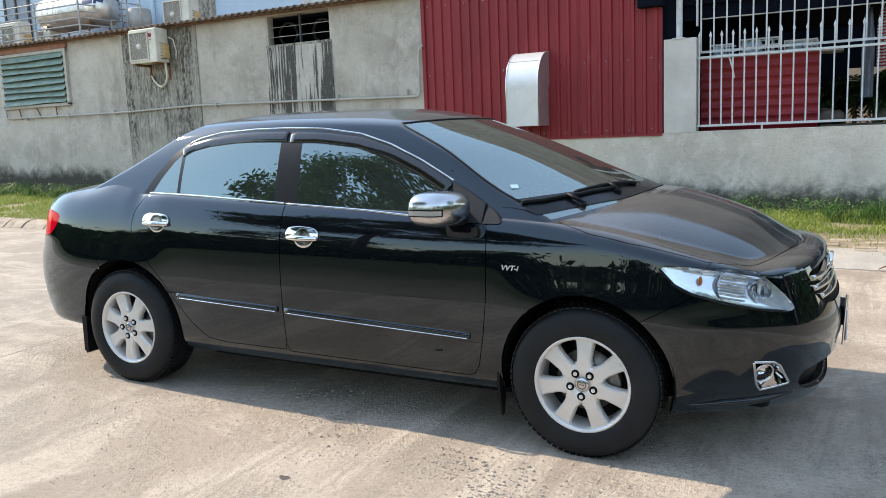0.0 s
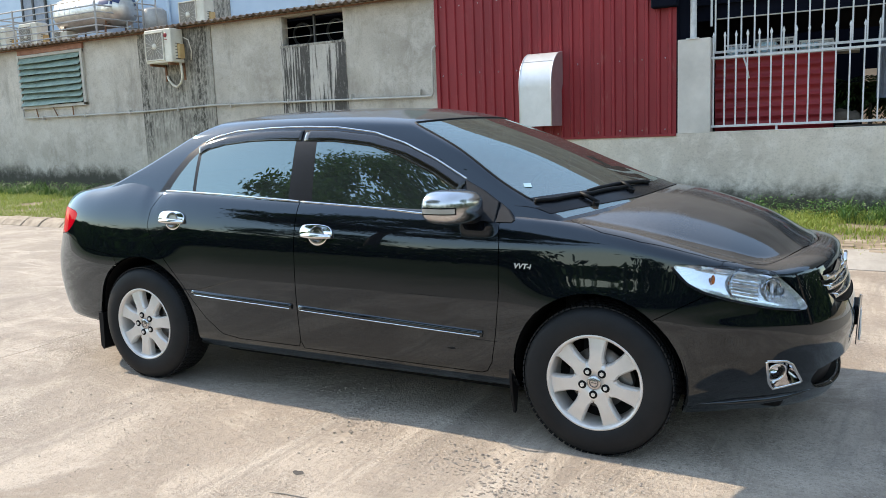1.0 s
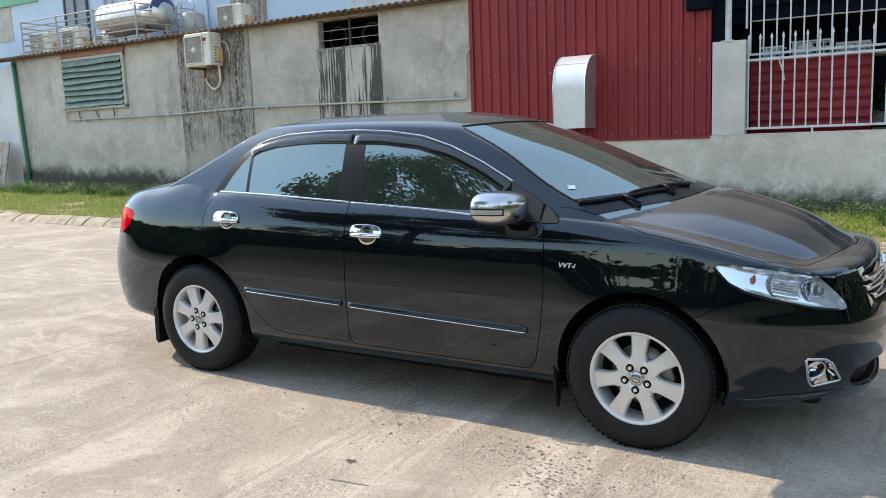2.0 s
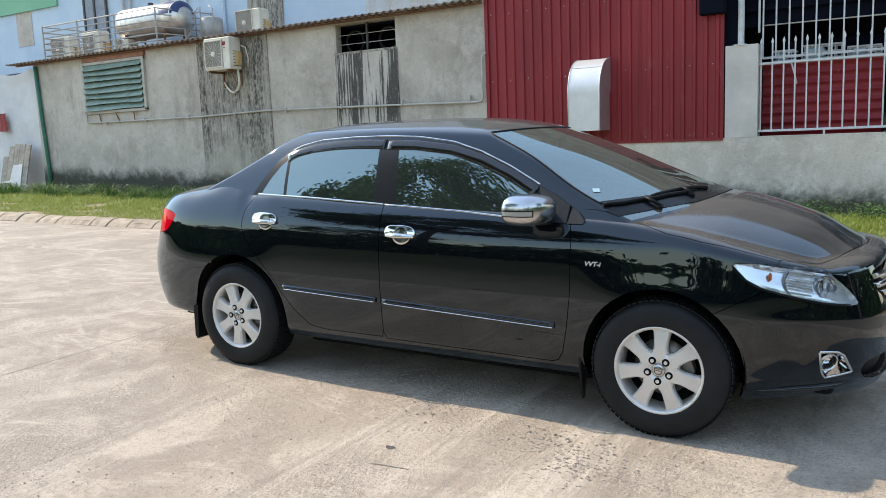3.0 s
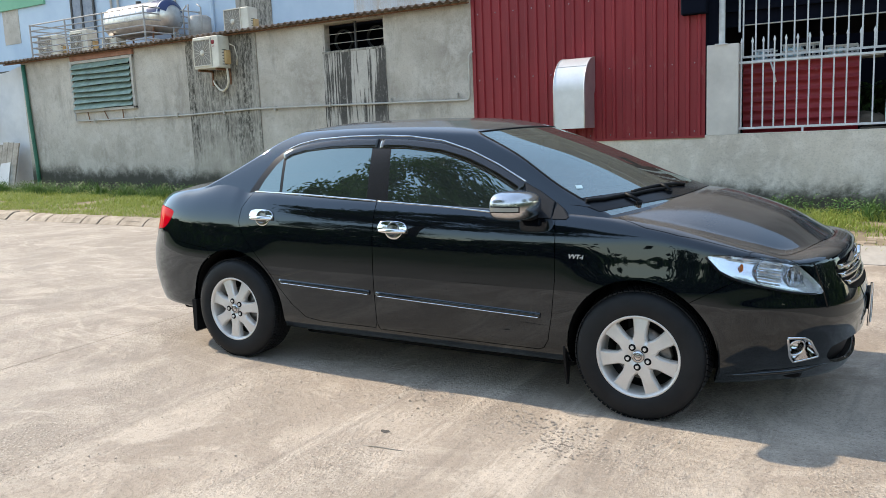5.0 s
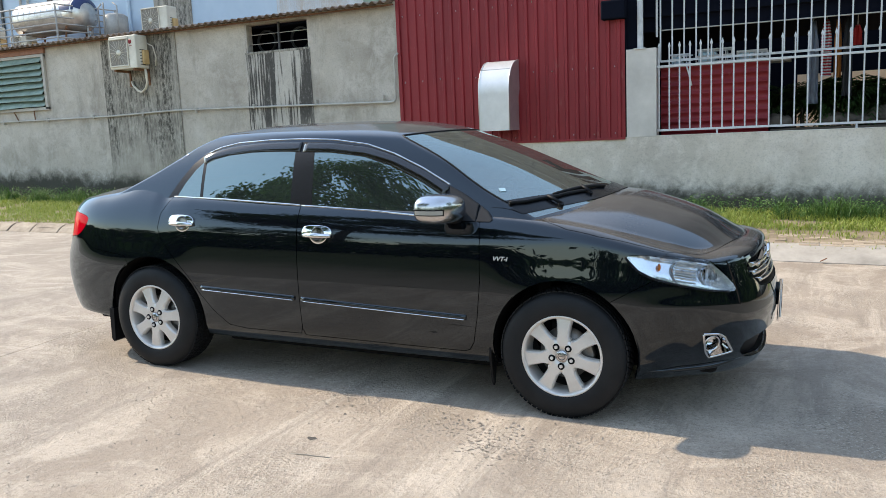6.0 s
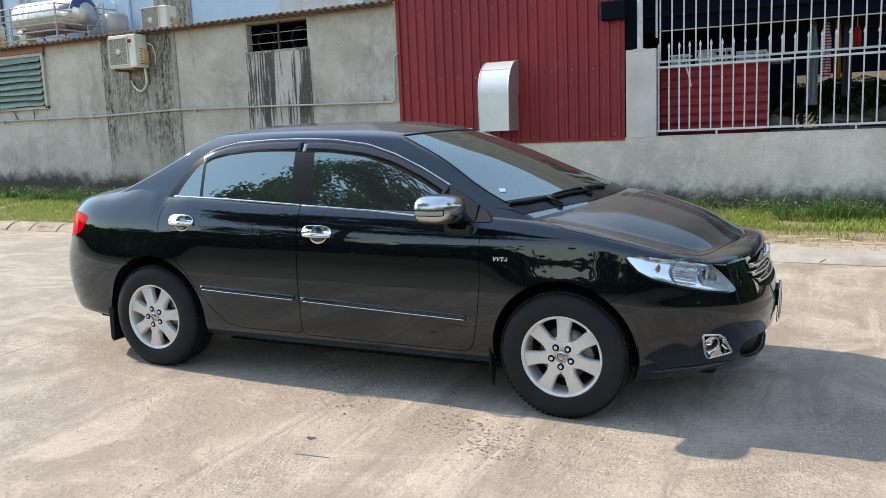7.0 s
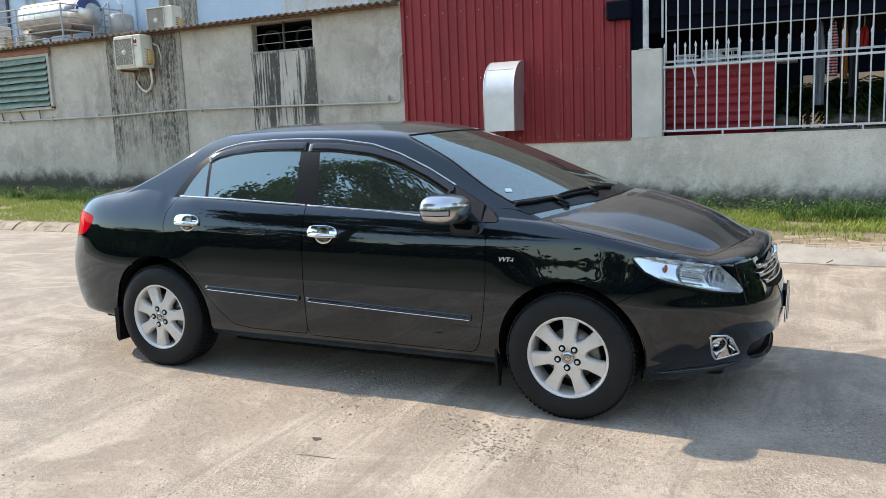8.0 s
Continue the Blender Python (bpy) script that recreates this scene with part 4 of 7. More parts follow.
for s, sign in (("r", -1), ("l", 1)):
    for k in "fr":
        door = as_pressed(part("door", turn_in(SKIN.pop("door_" + k + s), 0.0022, 0.02), "paint", car))
        as_pressed(part("window", SKIN.pop("win_" + k + s), "side_glass", door, "dark tinted side window"))
        if k == "r":
            part("quarter_window", SKIN.pop("win_q" + s), "side_glass", door)
        x0, x1 = (-0.195, 0.80) if k == "f" else (-0.905, -0.24)
        line = [(x0, 0.503 if k == "f" else 0.526), (x1, 0.471 if k == "f" else 0.506)]
        part("moulding", strip(line, 0.03, 0.012, sign), "paint", door)
        part("moulding_trim", strip([(line[0][0] + 0.01, line[0][1] - 0.010), (line[1][0] - 0.01, line[1][1] - 0.010)], 0.008, 0.017, sign), "chrome", door)
        belt = [(-0.21, 1.022), (0.23, 1.003), (0.526, 0.983), (0.83, 0.966)] if k == "f" else [(-1.145, 1.06), (-0.753, 1.049), (-0.222, 1.024)]
        part("belt_trim", strip(belt, 0.012, 0.007, sign), "chrome", door)
        rain = [(-0.268, 1.349), (-0.08, 1.343), (0.14, 1.318), (0.325, 1.265), (0.5, 1.19), (0.655, 1.108)] if k == "f" else [(-0.985, 1.277), (-0.92, 1.308), (-0.81, 1.332), (-0.63, 1.349), (-0.47, 1.353), (-0.29, 1.35)]
        part("rain_visor", strip([(a, b - 0.006) for a, b in rain], 0.066, 0.009, sign, which=1), "visor", door, "smoked plastic rain visor")
        # handle: a chromed cup with a bow across it
        hx, hz = (-0.076, 0.876) if k == "f" else (-1.036, 0.913)
        m = seat_on(hx, hz, sign)
        cup = bmesh.new()
        bmesh.ops.create_uvsphere(cup, u_segments=32, v_segments=16, radius=1, matrix=Matrix.Translation((0.010, 0.0, -0.006)) @ Matrix.Diagonal((0.058, 0.008, 0.05, 1)))
        for f in cup.faces:
            f.smooth = True
        handle = part("handle", cup, "chrome", door, "chromed door handle")
        handle.matrix_basis = m
        part("cup_hollow", lathe([(0.043, 0.008), (0.041, 0.0125), (0.036, 0.0115), (0.024, 0.0102), (0.0005, 0.0098)], 32), "chrome_dark", handle).matrix_basis = Matrix.Translation((0.010, 0.0, -0.003))
        outline = smooth_poly([(-0.094, -0.014), (-0.094, 0.022), (-0.07, 0.046), (0.06, 0.046), (0.098, 0.022), (0.098, -0.014), (0.06, -0.018), (-0.06, -0.018)], 2)
        part("handle_plate", prism(outline, -0.004, 0.009, "y", bevel=0.003), "chrome", handle, smooth=True)
        bow = bmesh.new()
        n, rings = 13, []
        for i in range(n):
            t = i / (n - 1)
            x, y = -0.09 + 0.185 * t, 0.010 + 0.026 * math.sin(math.pi * t) ** 0.6
            r = 0.007 + 0.006 * math.sin(math.pi * min(max(t, 0.04), 0.96))
            rings.append([bow.verts.new((x, y + 0.7 * r * math.cos(a), -0.012 + 1.05 * r * math.sin(a))) for a in np.linspace(0, 2 * math.pi, 11)[:-1]])
        for a, b in zip(rings, rings[1:]):
            for q in range(10):
                bow.faces.new((a[q], a[(q + 1) % 10], b[(q + 1) % 10], b[q]))
        bow.faces.new(rings[0]), bow.faces.new(rings[-1])
        bmesh.ops.recalc_face_normals(bow, faces=bow.faces)
        part("handle_bow", bow, "chrome", handle, smooth=True)
    part("window_frame", turn_in(SKIN.pop("frame_" + s), 0.0, 0.012), "satin", car)
    rail = [(-1.15, 1.075), (-1.09, 1.18), (-1.03, 1.262), (-0.964, 1.318), (-0.89, 1.347), (-0.751, 1.374), (-0.512, 1.387), (-0.28, 1.389), (-0.08, 1.381), (0.135, 1.353), (0.315, 1.3), (0.491, 1.227), (0.668, 1.137)]
    part("roof_trim", strip(rail[3:], 0.011, 0.007, sign, 70, 1), "chrome", car)
    # lamp behind a clear cover
    m_lens = SKIN.pop("headlight_" + s)
    shell = m_lens.copy()
    for v in shell.verts:
        foot = 0.75 - 0.27 * (v.co.x - 1.655)
        v.co -= v.normal * (0.02 + 0.32 * max(0.0, v.co.z - foot) * min(1.0, max(0.0, (v.co.x - 1.58) / 0.15)))
    head = part("headlight", turn_in(shell, 0.0, -0.035), "lamp_shell", car, "clear headlight with a chromed bowl")
    part("headlight_lens", m_lens, "lens", head).visible_shadow = False
    # two reflector bowls, each with the cap of its bulb
    for bx, bz, br_, deep in ((1.865, 0.742, 0.06, 0.05), (1.975, 0.718, 0.048, 0.04)):
        p, n = on_side(bx, bz, sign, 0)
        turn_to = (n + Vector((0.5, 0, 0))).normalized().to_track_quat("Z", "Y").to_matrix().to_4x4()
        o = part("reflector_bowl", lathe([(br_ * 1.06, -0.012), (br_ * 1.06, 0.0), (br_, 0.001), (br_ * 0.95, -deep * 0.3), (br_ * 0.75, -deep * 0.65), (br_ * 0.4, -deep * 0.92), (br_ * 0.1, -deep)], 36, "z"), "chrome", head)
        o.matrix_basis = Matrix.Translation(p - n * 0.03) @ turn_to
        o = part("bulb_cap", lathe([(0.012, -deep), (0.012, -deep * 0.25), (0.008, -deep * 0.1), (0.0005, -deep * 0.08)], 16, "z"), "satin_chrome", head)
        o.matrix_basis = Matrix.Translation(p - n * 0.03) @ turn_to
    # ribs over the outer bowl and upright fins in the inner one
    for k in range(7):
        z0 = 0.785 - 0.015 * k
        slat, row = bmesh.new(), []
        for x in np.linspace(1.825, 1.915, 7):
            p, n = on_side(float(x), z0 - 0.2 * (float(x) - 1.87), sign, 0)
            row.append([slat.verts.new(p - n * d + Vector((0, 0, h))) for d, h in ((0.02, -0.003), (0.014, 0.0), (0.022, 0.0045))])
        for a, b in zip(row, row[1:]):
            for c in range(2):
                slat.faces.new((a[c], b[c], b[c + 1], a[c + 1]))
        part("reflector_rib", slat, "lamp_shell" if k % 2 else "lens_inner", head)
    for k, x in enumerate(np.linspace(1.955, 2.005, 5)):
        x = float(x)
        fin, row = bmesh.new(), []
        for z in np.linspace(0.70 - 0.1 * (x - 1.95), 0.755 - 0.5 * (x - 1.95), 5):
            p, n = on_side(x, float(z), sign, 0)
            row.append([fin.verts.new(p - n * d + Vector((e, 0, 0))) for d, e in ((0.032, -0.007), (0.018, 0.0), (0.032, 0.004))])
        for a, b in zip(row, row[1:]):
            for c in range(2):
                fin.faces.new((a[c], b[c], b[c + 1], a[c + 1]))
        part("reflector_fin", fin, "lamp_shell" if k % 2 else "chrome", head)
    p, n = on_side(1.755, 0.768, sign)
    bulb = bmesh.new()
    bmesh.ops.create_uvsphere(bulb, u_segments=16, v_segments=10, radius=1, matrix=Matrix.Translation(p - n * 0.02) @ Matrix.Diagonal((0.008, 0.01, 0.018, 1)))
    part("bulb", bulb, "amber", head, "amber indicator bulb", smooth=True)
    rim = part("headlight_rim", strip([(1.60, 0.815), (1.66, 0.752), (1.723, 0.718), (1.817, 0.69), (1.955, 0.654), (2.05, 0.638)], 0.01, 0.004, sign, 30, 0), "trim", head)
    # tail lamp
    part("tail_lamp", turn_in(SKIN.pop("tail_" + s), 0.001, 0.02), "lamp_red", car, "red tail lamp")
    # fog lamp in its chromed surround
    fb = SKIN.pop("fog_" + s)
    for v in fb.verts:
        v.co -= v.normal * 0.05
    fog = part("fog_lamp", turn_in(fb, 0.0, -0.048), "chrome", car, "round fog lamp in a chromed surround")
    p, n = on_side(1.985, 0.38, sign, 0)
    q = n.to_track_quat("Z", "Y").to_matrix().to_4x4()
    o = part("fog_ring", lathe([(0.042, -0.05), (0.044, -0.004), (0.04, 0.002), (0.036, -0.004), (0.03, -0.03), (0.001, -0.04)], 28, "z"), "chrome", fog)
    o.matrix_basis = Matrix.Translation(p - n * 0.012) @ q
    o = part("fog_glass", lathe([(0.036, -0.008), (0.02, -0.002), (0.0005, 0.0)], 24, "z"), "lens", fog)
    o.matrix_basis = Matrix.Translation(p - n * 0.012) @ q
    part("fog_rim", strip([(1.945, 0.441), (2.01, 0.437), (2.034, 0.418), (2.066, 0.332), (1.964, 0.313), (1.952, 0.342), (1.945, 0.441)], 0.012, 0.006, sign, 40, 0), "chrome", fog)
    # bumper lip under the fog lamp
    part("bumper_lip", strip([(1.69, 0.245), (1.80, 0.25), (1.89, 0.258), (2.0, 0.27), (2.07, 0.28), (2.12, 0.28)], 0.034, 0.02, sign, 30, 0, fade=True), "paint", car)
    # mirror
    stalk = bmesh.new()
    box(0.68, sign * 0.76, 0.955, 0.78, sign * 0.90, 1.02, 0.02, stalk)
    mir = part("side_mirror", stalk, "trim", car)
    cap = bmesh.new()
    bmesh.ops.create_uvsphere(cap, u_segments=40, v_segments=24, radius=1)
    for v in cap.verts:
        a = Vector([math.copysign(abs(c) ** 0.72, c) for c in v.co])
        if a.x < -0.55:
            a.x = -0.55
        a.z *= 1.0 - 0.12 * a.y * sign * -1 * 0
        v.co = Vector((a.x * 0.105, a.y * 0.118, a.z * 0.073))
        v.co.x -= 0.25 * v.co.y * sign
    o = part("mirror_cap", cap, "satin_chrome", mir, "chromed mirror cap", smooth=True)
    o.matrix_basis = Matrix.Translation((0.70, sign * 0.945, 1.035))
    cap_seat = o.matrix_basis.copy()

    def cap_band(a0, a1, half, proud):
        """A band that follows the cap's outer face below its middle."""
        bm, cols = bmesh.new(), []
        for a in np.linspace(a0, a1, 15):
            col = []
            for h, lift in ((-half, -0.002), (-half, proud), (half, proud), (half, -0.002)):
                z = h - 0.010
                e = (1 - abs(z / 0.073) ** 2.78) ** 0.36
                k = (abs(math.sin(a)) ** 2.78 + abs(math.cos(a)) ** 2.78) ** (-1 / 2.78) * e + lift / 0.11
                px, py = 0.105 * math.sin(a) * k, sign * 0.118 * math.cos(a) * k
                col.append(bm.verts.new((px - 0.25 * py * sign, py, z)))
            cols.append(col)
        for a, b in zip(cols, cols[1:]):
            for q in range(3):
                bm.faces.new((a[q], b[q], b[q + 1], a[q + 1]))
        bm.faces.new(cols[0]), bm.faces.new(cols[-1])
        bmesh.ops.recalc_face_normals(bm, faces=bm.faces)
        return bm
    part("signal_frame", cap_band(-0.45, 0.85, 0.0155, 0.003), "satin", mir).matrix_basis = cap_seat
    part("mirror_signal", cap_band(-0.40, 0.80, 0.010, 0.006), "signal", mir, "pale indicator strip").matrix_basis = cap_seat
    # triangle behind the wing and seam on the wing
    sail = flat_on([(0.668, 1.134), (0.76, 1.092), (0.846, 1.042), (0.846, 0.960), (0.73, 0.966)], (0, 2, 4), 0.004, sign)
    part("sail_panel", sail, "grey_trim", car, "dark grey plastic mirror base panel")
    part("corner_trim", flat_on([(0.850, 1.040), (0.90, 1.008), (0.935, 0.972), (0.925, 0.960), (0.850, 0.960)], (0, 2, 4), 0.004, sign), "grey_trim", car)
    # mud flaps
    rear_flap = prism([(-1.696, 0.14), (-1.678, 0.12), (-1.666, 0.13), (-1.658, 0.34), (-1.696, 0.34)], sign * 0.66, sign * 0.845)
    part("mud_flap", rear_flap, "trim", car)
    front_flap = prism([(sign * 0.845, 0.40), (sign * 0.845, 0.27), (sign * 0.825, 0.17), (sign * 0.80, 0.105), (sign * 0.785, 0.115), (sign * 0.768, 0.2), (sign * 0.73, 0.3), (sign * 0.70, 0.40)], 0.914, 0.928, "x", 0.003)
    part("mud_flap", front_flap, "trim", car)
    # wheel housings
    for wx in (-1.3, 1.3):
        liner = bmesh.new()
        arcs = []
        for k in range(25):
            a = math.pi * (k / 24) * 1.12 - 0.19
            arcs.append([liner.verts.new((wx + 0.37 * math.cos(a), sign * y, 0.325 + 0.37 * math.sin(a))) for y in (0.845, 0.5)])
        for a, b in zip(arcs, arcs[1:]):
            liner.faces.new((a[0], a[1], b[1], b[0])).smooth = True
        liner.faces.new([r[1] for r in arcs])
        part("wheel_housing", liner, "under", car)
def wall_round(bm, ahead):
    """Closes a set-back panel with walls that run straight ahead from its rim."""
    rim = [e for e in bm.edges if len(e.link_faces) == 1]
    front = {v: bm.verts.new(v.co + Vector((ahead, 0, 0))) for e in rim for v in e.verts}
    for e in rim:
        a, b = e.verts
        bm.faces.new((a, b, front[b], front[a]))
    return bm


for k in ("grille", "intake"):
    b = SKIN.pop(k)
    for v in b.verts:
        v.co.x -= 0.05
    o = part("grille" if k == "grille" else "air_intake", wall_round(b, 0.047), "trim", car, "black grille with chromed bars" if k == "grille" else "")
    if k == "grille":
        grille = o
    else:
        intake = o


def front_at(y, z):
    p, n, _, _ = TREES[0].ray_cast(Vector((4, y, z)), Vector((-1, 0, 0)))
    return p, n if n.x > 0 else -n


for z, w, h in ((0.772, 0.36, 0.016), (0.735, 0.44, 0.02), (0.695, 0.45, 0.02), (0.655, 0.40, 0.02)):
    bm, rings = bmesh.new(), []
    for y in np.linspace(-w, w, 31):
        p, n = front_at(float(y), z - 0.05 * (y / w) ** 2 * (z > 0.76))
        c = p + Vector((-0.008, 0, 0))
        rings.append([bm.verts.new(c + Vector((dx, 0, dz))) for dx, dz in ((-0.02, -h / 2), (0.003, -h / 2), (0.008, 0), (0.003, h / 2), (-0.02, h / 2))])
    for a, b in zip(rings, rings[1:]):
        for q in range(4):
            bm.faces.new((a[q], b[q], b[q + 1], a[q + 1])).smooth = True
    bm.faces.new(rings[0]), bm.faces.new(rings[-1])
    part("grille_bar", bm, "chrome", grille)
emblem = lathe([(0.056, -0.004), (0.058, 0.006), (0.052, 0.01), (0.046, 0.004)], 32, "x")
o = part("emblem", emblem, "chrome", grille)
o.matrix_basis = Matrix.Translation(front_at(0, 0.745)[0]) @ Matrix.Diagonal((1, 1, 0.72, 1))
# number plate on its bracket; the characters are plain bars
plate = part("number_plate", box(2.262, -0.17, 0.42, 2.268, 0.17, 0.56, 0.004), "plate", car, "white number plate on a black bracket")
for z0, ys in ((0.502, (-0.09, -0.05, 0.0, 0.05)), (0.436, (-0.12, -0.06, 0.0, 0.06, 0.11))):
    for y in ys:
        part("plate_bar", box(2.2675, y, z0, 2.2695, y + 0.032, z0 + 0.046), "trim", plate)
part("plate_bracket", box(2.225, -0.09, 0.47, 2.262, 0.09, 0.56, 0.006), "trim", plate)
part("bracket_rod", rod((2.255, -0.155, 0.40), (2.262, -0.155, 0.62), 0.006), "chrome", plate)
# badge on the wing
letters = bpy.data.curves.new("badge_letters", "FONT")
letters.body, letters.size, letters.extrude, letters.shear, letters.offset = "VVT-i", 0.03, 0.0012, 0.25, 0.0008
shape = new("badge_letters", letters)
bd = bmesh.new()
bd.from_mesh(shape.to_mesh())
shape.to_mesh_clear()
bpy.data.objects.remove(shape)
bpy.data.curves.remove(letters)
for v in bd.verts:
    v.co = Vector((v.co.x * 1.1, v.co.z, v.co.y))
o = part("badge", bd, "alloy", car, "small chrome badge on the front wing")
o.matrix_basis = seat_on(0.95, 0.774, -1, 0.002)
# wheels
tyre_section = [(0.195, 0.0), (0.205, -0.012), (0.215, -0.016), (0.25, -0.019), (0.285, -0.014), (0.302, -0.004), (0.312, 0.012), (0.316, 0.03), (0.318, 0.06), (0.318, 0.14), (0.314, 0.175), (0.30, 0.195), (0.25, 0.205), (0.2, 0.195)]


def make_wheel(name, turn, nuts):
    core = lathe([(0.188, 0.03), (0.185, 0.10), (0.18, 0.18), (0.02, 0.18)], 40)
    hub = part(name, core, "alloy_dark", car, "silver seven-spoke alloy wheel with a black tyre")
    ty = part("tyre", lathe(tyre_section, 96), "rubber", hub)
    # tread blocks
    tread = bmesh.new()
    for row, y in enumerate((0.026, 0.062, 0.1, 0.138, 0.166)):
        for k in range(72):
            a = 2 * math.pi * (k + 0.5 * (row % 2)) / 72
            m = Matrix.Rotation(-a, 4, "Y") @ Matrix.Translation((0.3185, y, 0)) @ Matrix.Diagonal((0.006, 0.03, 0.021, 1))
            bmesh.ops.create_cube(tread, size=1, matrix=m)
    part("tread", tread, "rubber", hub)
    lip = lathe([(0.196, 0.05), (0.199, 0.0), (0.2035, -0.006), (0.204, -0.012), (0.2, -0.014), (0.193, -0.010), (0.188, 0.0), (0.184, 0.03), (0.18, 0.10)], 64)
    rim = part("rim", lip, "alloy", hub)
    # each spoke widens into the rim, so that rounded windows stay between them
    outline = [(0.06, 0.0268), (0.084, 0.0372), (0.088, 0.0335), (0.094, 0.031), (0.11, 0.0295), (0.135, 0.032), (0.16, 0.0355), (0.176, 0.0385), (0.183, 0.046), (0.188, 0.0835)]
    for k in range(7):
        spoke, rows = bmesh.new(), []
        for r, w in outline:
            dish = -0.004 + 0.9 * max(0.0, r - 0.1) ** 2
            rows.append([spoke.verts.new((s2 * w * f2 - s2 * c2, dish + d2, r)) for s2, f2, c2, d2 in ((-1, 1.0, 0, 0.04), (-1, 1.0, 0, 0.010), (-1, 1.0, 0.0065, 0.0), (1, 1.0, 0.0065, 0.0), (1, 1.0, 0, 0.010), (1, 1.0, 0, 0.04))])
        for p, q in zip(rows, rows[1:]):
            for i in range(5):
                spoke.faces.new((p[i], p[i + 1], q[i + 1], q[i])).smooth = i in (0, 4)
        bmesh.ops.recalc_face_normals(spoke, faces=spoke.faces)
        o = part("spoke", spoke, "alloy", hub)
        o.matrix_basis = Matrix.Rotation(2 * math.pi * k / 7, 4, "Y")
    part("hub_plate", lathe([(0.086, 0.03), (0.086, 0.004), (0.081, -0.003), (0.036, -0.0045), (0.034, 0.0), (0.0005, 0.0)], 42), "alloy", hub)
    cap = part("hub_cap", lathe([(0.03, 0.004), (0.03, -0.006), (0.025, -0.009), (0.0005, -0.010)], 28), "satin_chrome", hub)
    part("cap_ring", lathe([(0.0205, -0.0085), (0.019, -0.0115), (0.0165, -0.0115), (0.015, -0.0085)], 28), "chrome_dark", cap)
    part("cap_bar", box(-0.012, -0.0112, -0.002, 0.012, -0.009, 0.002), "chrome_dark", cap)
    part("brake_disc", lathe([(0.13, 0.085), (0.13, 0.07), (0.05, 0.07)], 36), "steel", hub)
    caliper = part("brake_caliper", prism([(0.075, -0.05), (0.13, -0.06), (0.15, 0.0), (0.13, 0.06), (0.075, 0.05)], 0.05, 0.1, "y", 0.006), "steel", hub)
    caliper.matrix_basis = Matrix.Rotation(radians(-turn), 4, "Y")
    for k in range(5):
        a = 2 * math.pi * k / 5 + nuts
        sx, sz = 0.0515 * math.sin(a), 0.0515 * math.cos(a)
        part("nut_well", lathe([(0.0175, 0.006), (0.0175, -0.0058), (0.0005, -0.0058)], 20), "under", hub).matrix_basis = Matrix.Translation((sx, 0, sz))
        part("wheel_nut", rod((sx, 0.012, sz), (sx, -0.011, sz), 0.0088, 6), "alloy", hub)
    return hub


for wx, turn, nuts in ((1.3, 3, 0.63), (-1.3, -20, 1.26)):
    for sign in (-1, 1):
        w = make_wheel("wheel", turn, nuts)
        w.matrix_basis = Matrix.Translation((wx, sign * 0.855, 0.313)) @ Matrix.Rotation(0 if sign < 0 else math.pi, 4, "Z") @ Matrix.Rotation(radians(turn), 4, "Y")
# underside, cabin
part("underbody", box(-2.05, -0.62, 0.22, 2.0, 0.62, 0.3, 0.03), "under", car)
# unseen low plates, added to deepen the shade on the ground below
part("shade_pan", box(-0.94, -0.61, 0.135, 0.9, 0.61, 0.24, 0.03), "under", car)
part("front_shade_tray", box(1.64, -0.5, 0.195, 1.94, 0.5, 0.24, 0.02), "under", car)
part("rear_shade_tray", box(-2.05, -0.6, 0.2, -1.66, 0.6, 0.26, 0.02), "under", car)
part("bulkhead", box(1.12, -0.7, 0.3, 1.2, 0.7, 0.96, 0.02), "under", car)
part("dashboard", prism([(1.2, 0.7), (1.25, 0.985), (1.05, 1.0), (0.78, 0.965), (0.7, 0.88), (0.72, 0.6)], -0.7, 0.7, bevel=0.02), "interior", car, "dark dashboard")
part("rear_shelf", box(-1.7, -0.66, 0.98, -1.2, 0.66, 1.0), "interior", car)
for sy in (-0.37, 0.37):
    seat = part("seat", box(-0.25, sy - 0.25, 0.42, 0.3, sy + 0.25, 0.58, 0.05), "seat", car)
    bk = box(-0.12, sy - 0.24, 0.0, 0.02, sy + 0.24, 0.62, 0.05)
    o = part("backrest", bk, "seat", seat)
    o.matrix_basis = Matrix.Translation((-0.15, 0, 0.52)) @ pose(0, 0, 0, 0, -12, 0)
    hr = box(-0.05, sy - 0.13, 0.66, 0.04, sy + 0.13, 0.86, 0.04)
    o = part("headrest", hr, "seat", seat)
    o.matrix_basis = Matrix.Translation((-0.18, 0, 0.5)) @ pose(0, 0, 0, 0, -12, 0)
bench = part("rear_bench", box(-1.1, -0.62, 0.4, -0.6, 0.62, 0.58, 0.05), "seat", car)
part("backrest", box(-1.25, -0.62, 0.5, -1.1, 0.62, 1.05, 0.05), "seat", bench)
wheel_ring = lathe([(0.185 + 0.014 * math.cos(a), 0.014 * math.sin(a)) for a in np.linspace(0, 2 * math.pi, 9)], 32, "x")
o = part("steering_wheel", wheel_ring, "interior", car)
o.matrix_basis = Matrix.Translation((0.55, 0.37, 0.93)) @ pose(0, 0, 0, 0, 25, 0)
mirror_in = part("rear_view_mirror", box(0.50, -0.13, 1.275, 0.53, 0.13, 1.345, 0.012), "interior", car)
part("mirror_stem", rod((0.53, 0, 1.32), (0.58, 0, 1.375), 0.01, 8), "interior", mirror_in)
for sy in (-0.36, 0.36):
    part("sun_visor", box(0.12, sy - 0.18, 1.345, 0.29, sy + 0.14, 1.36, 0.006), "seat", car, "grey folded sun visor")
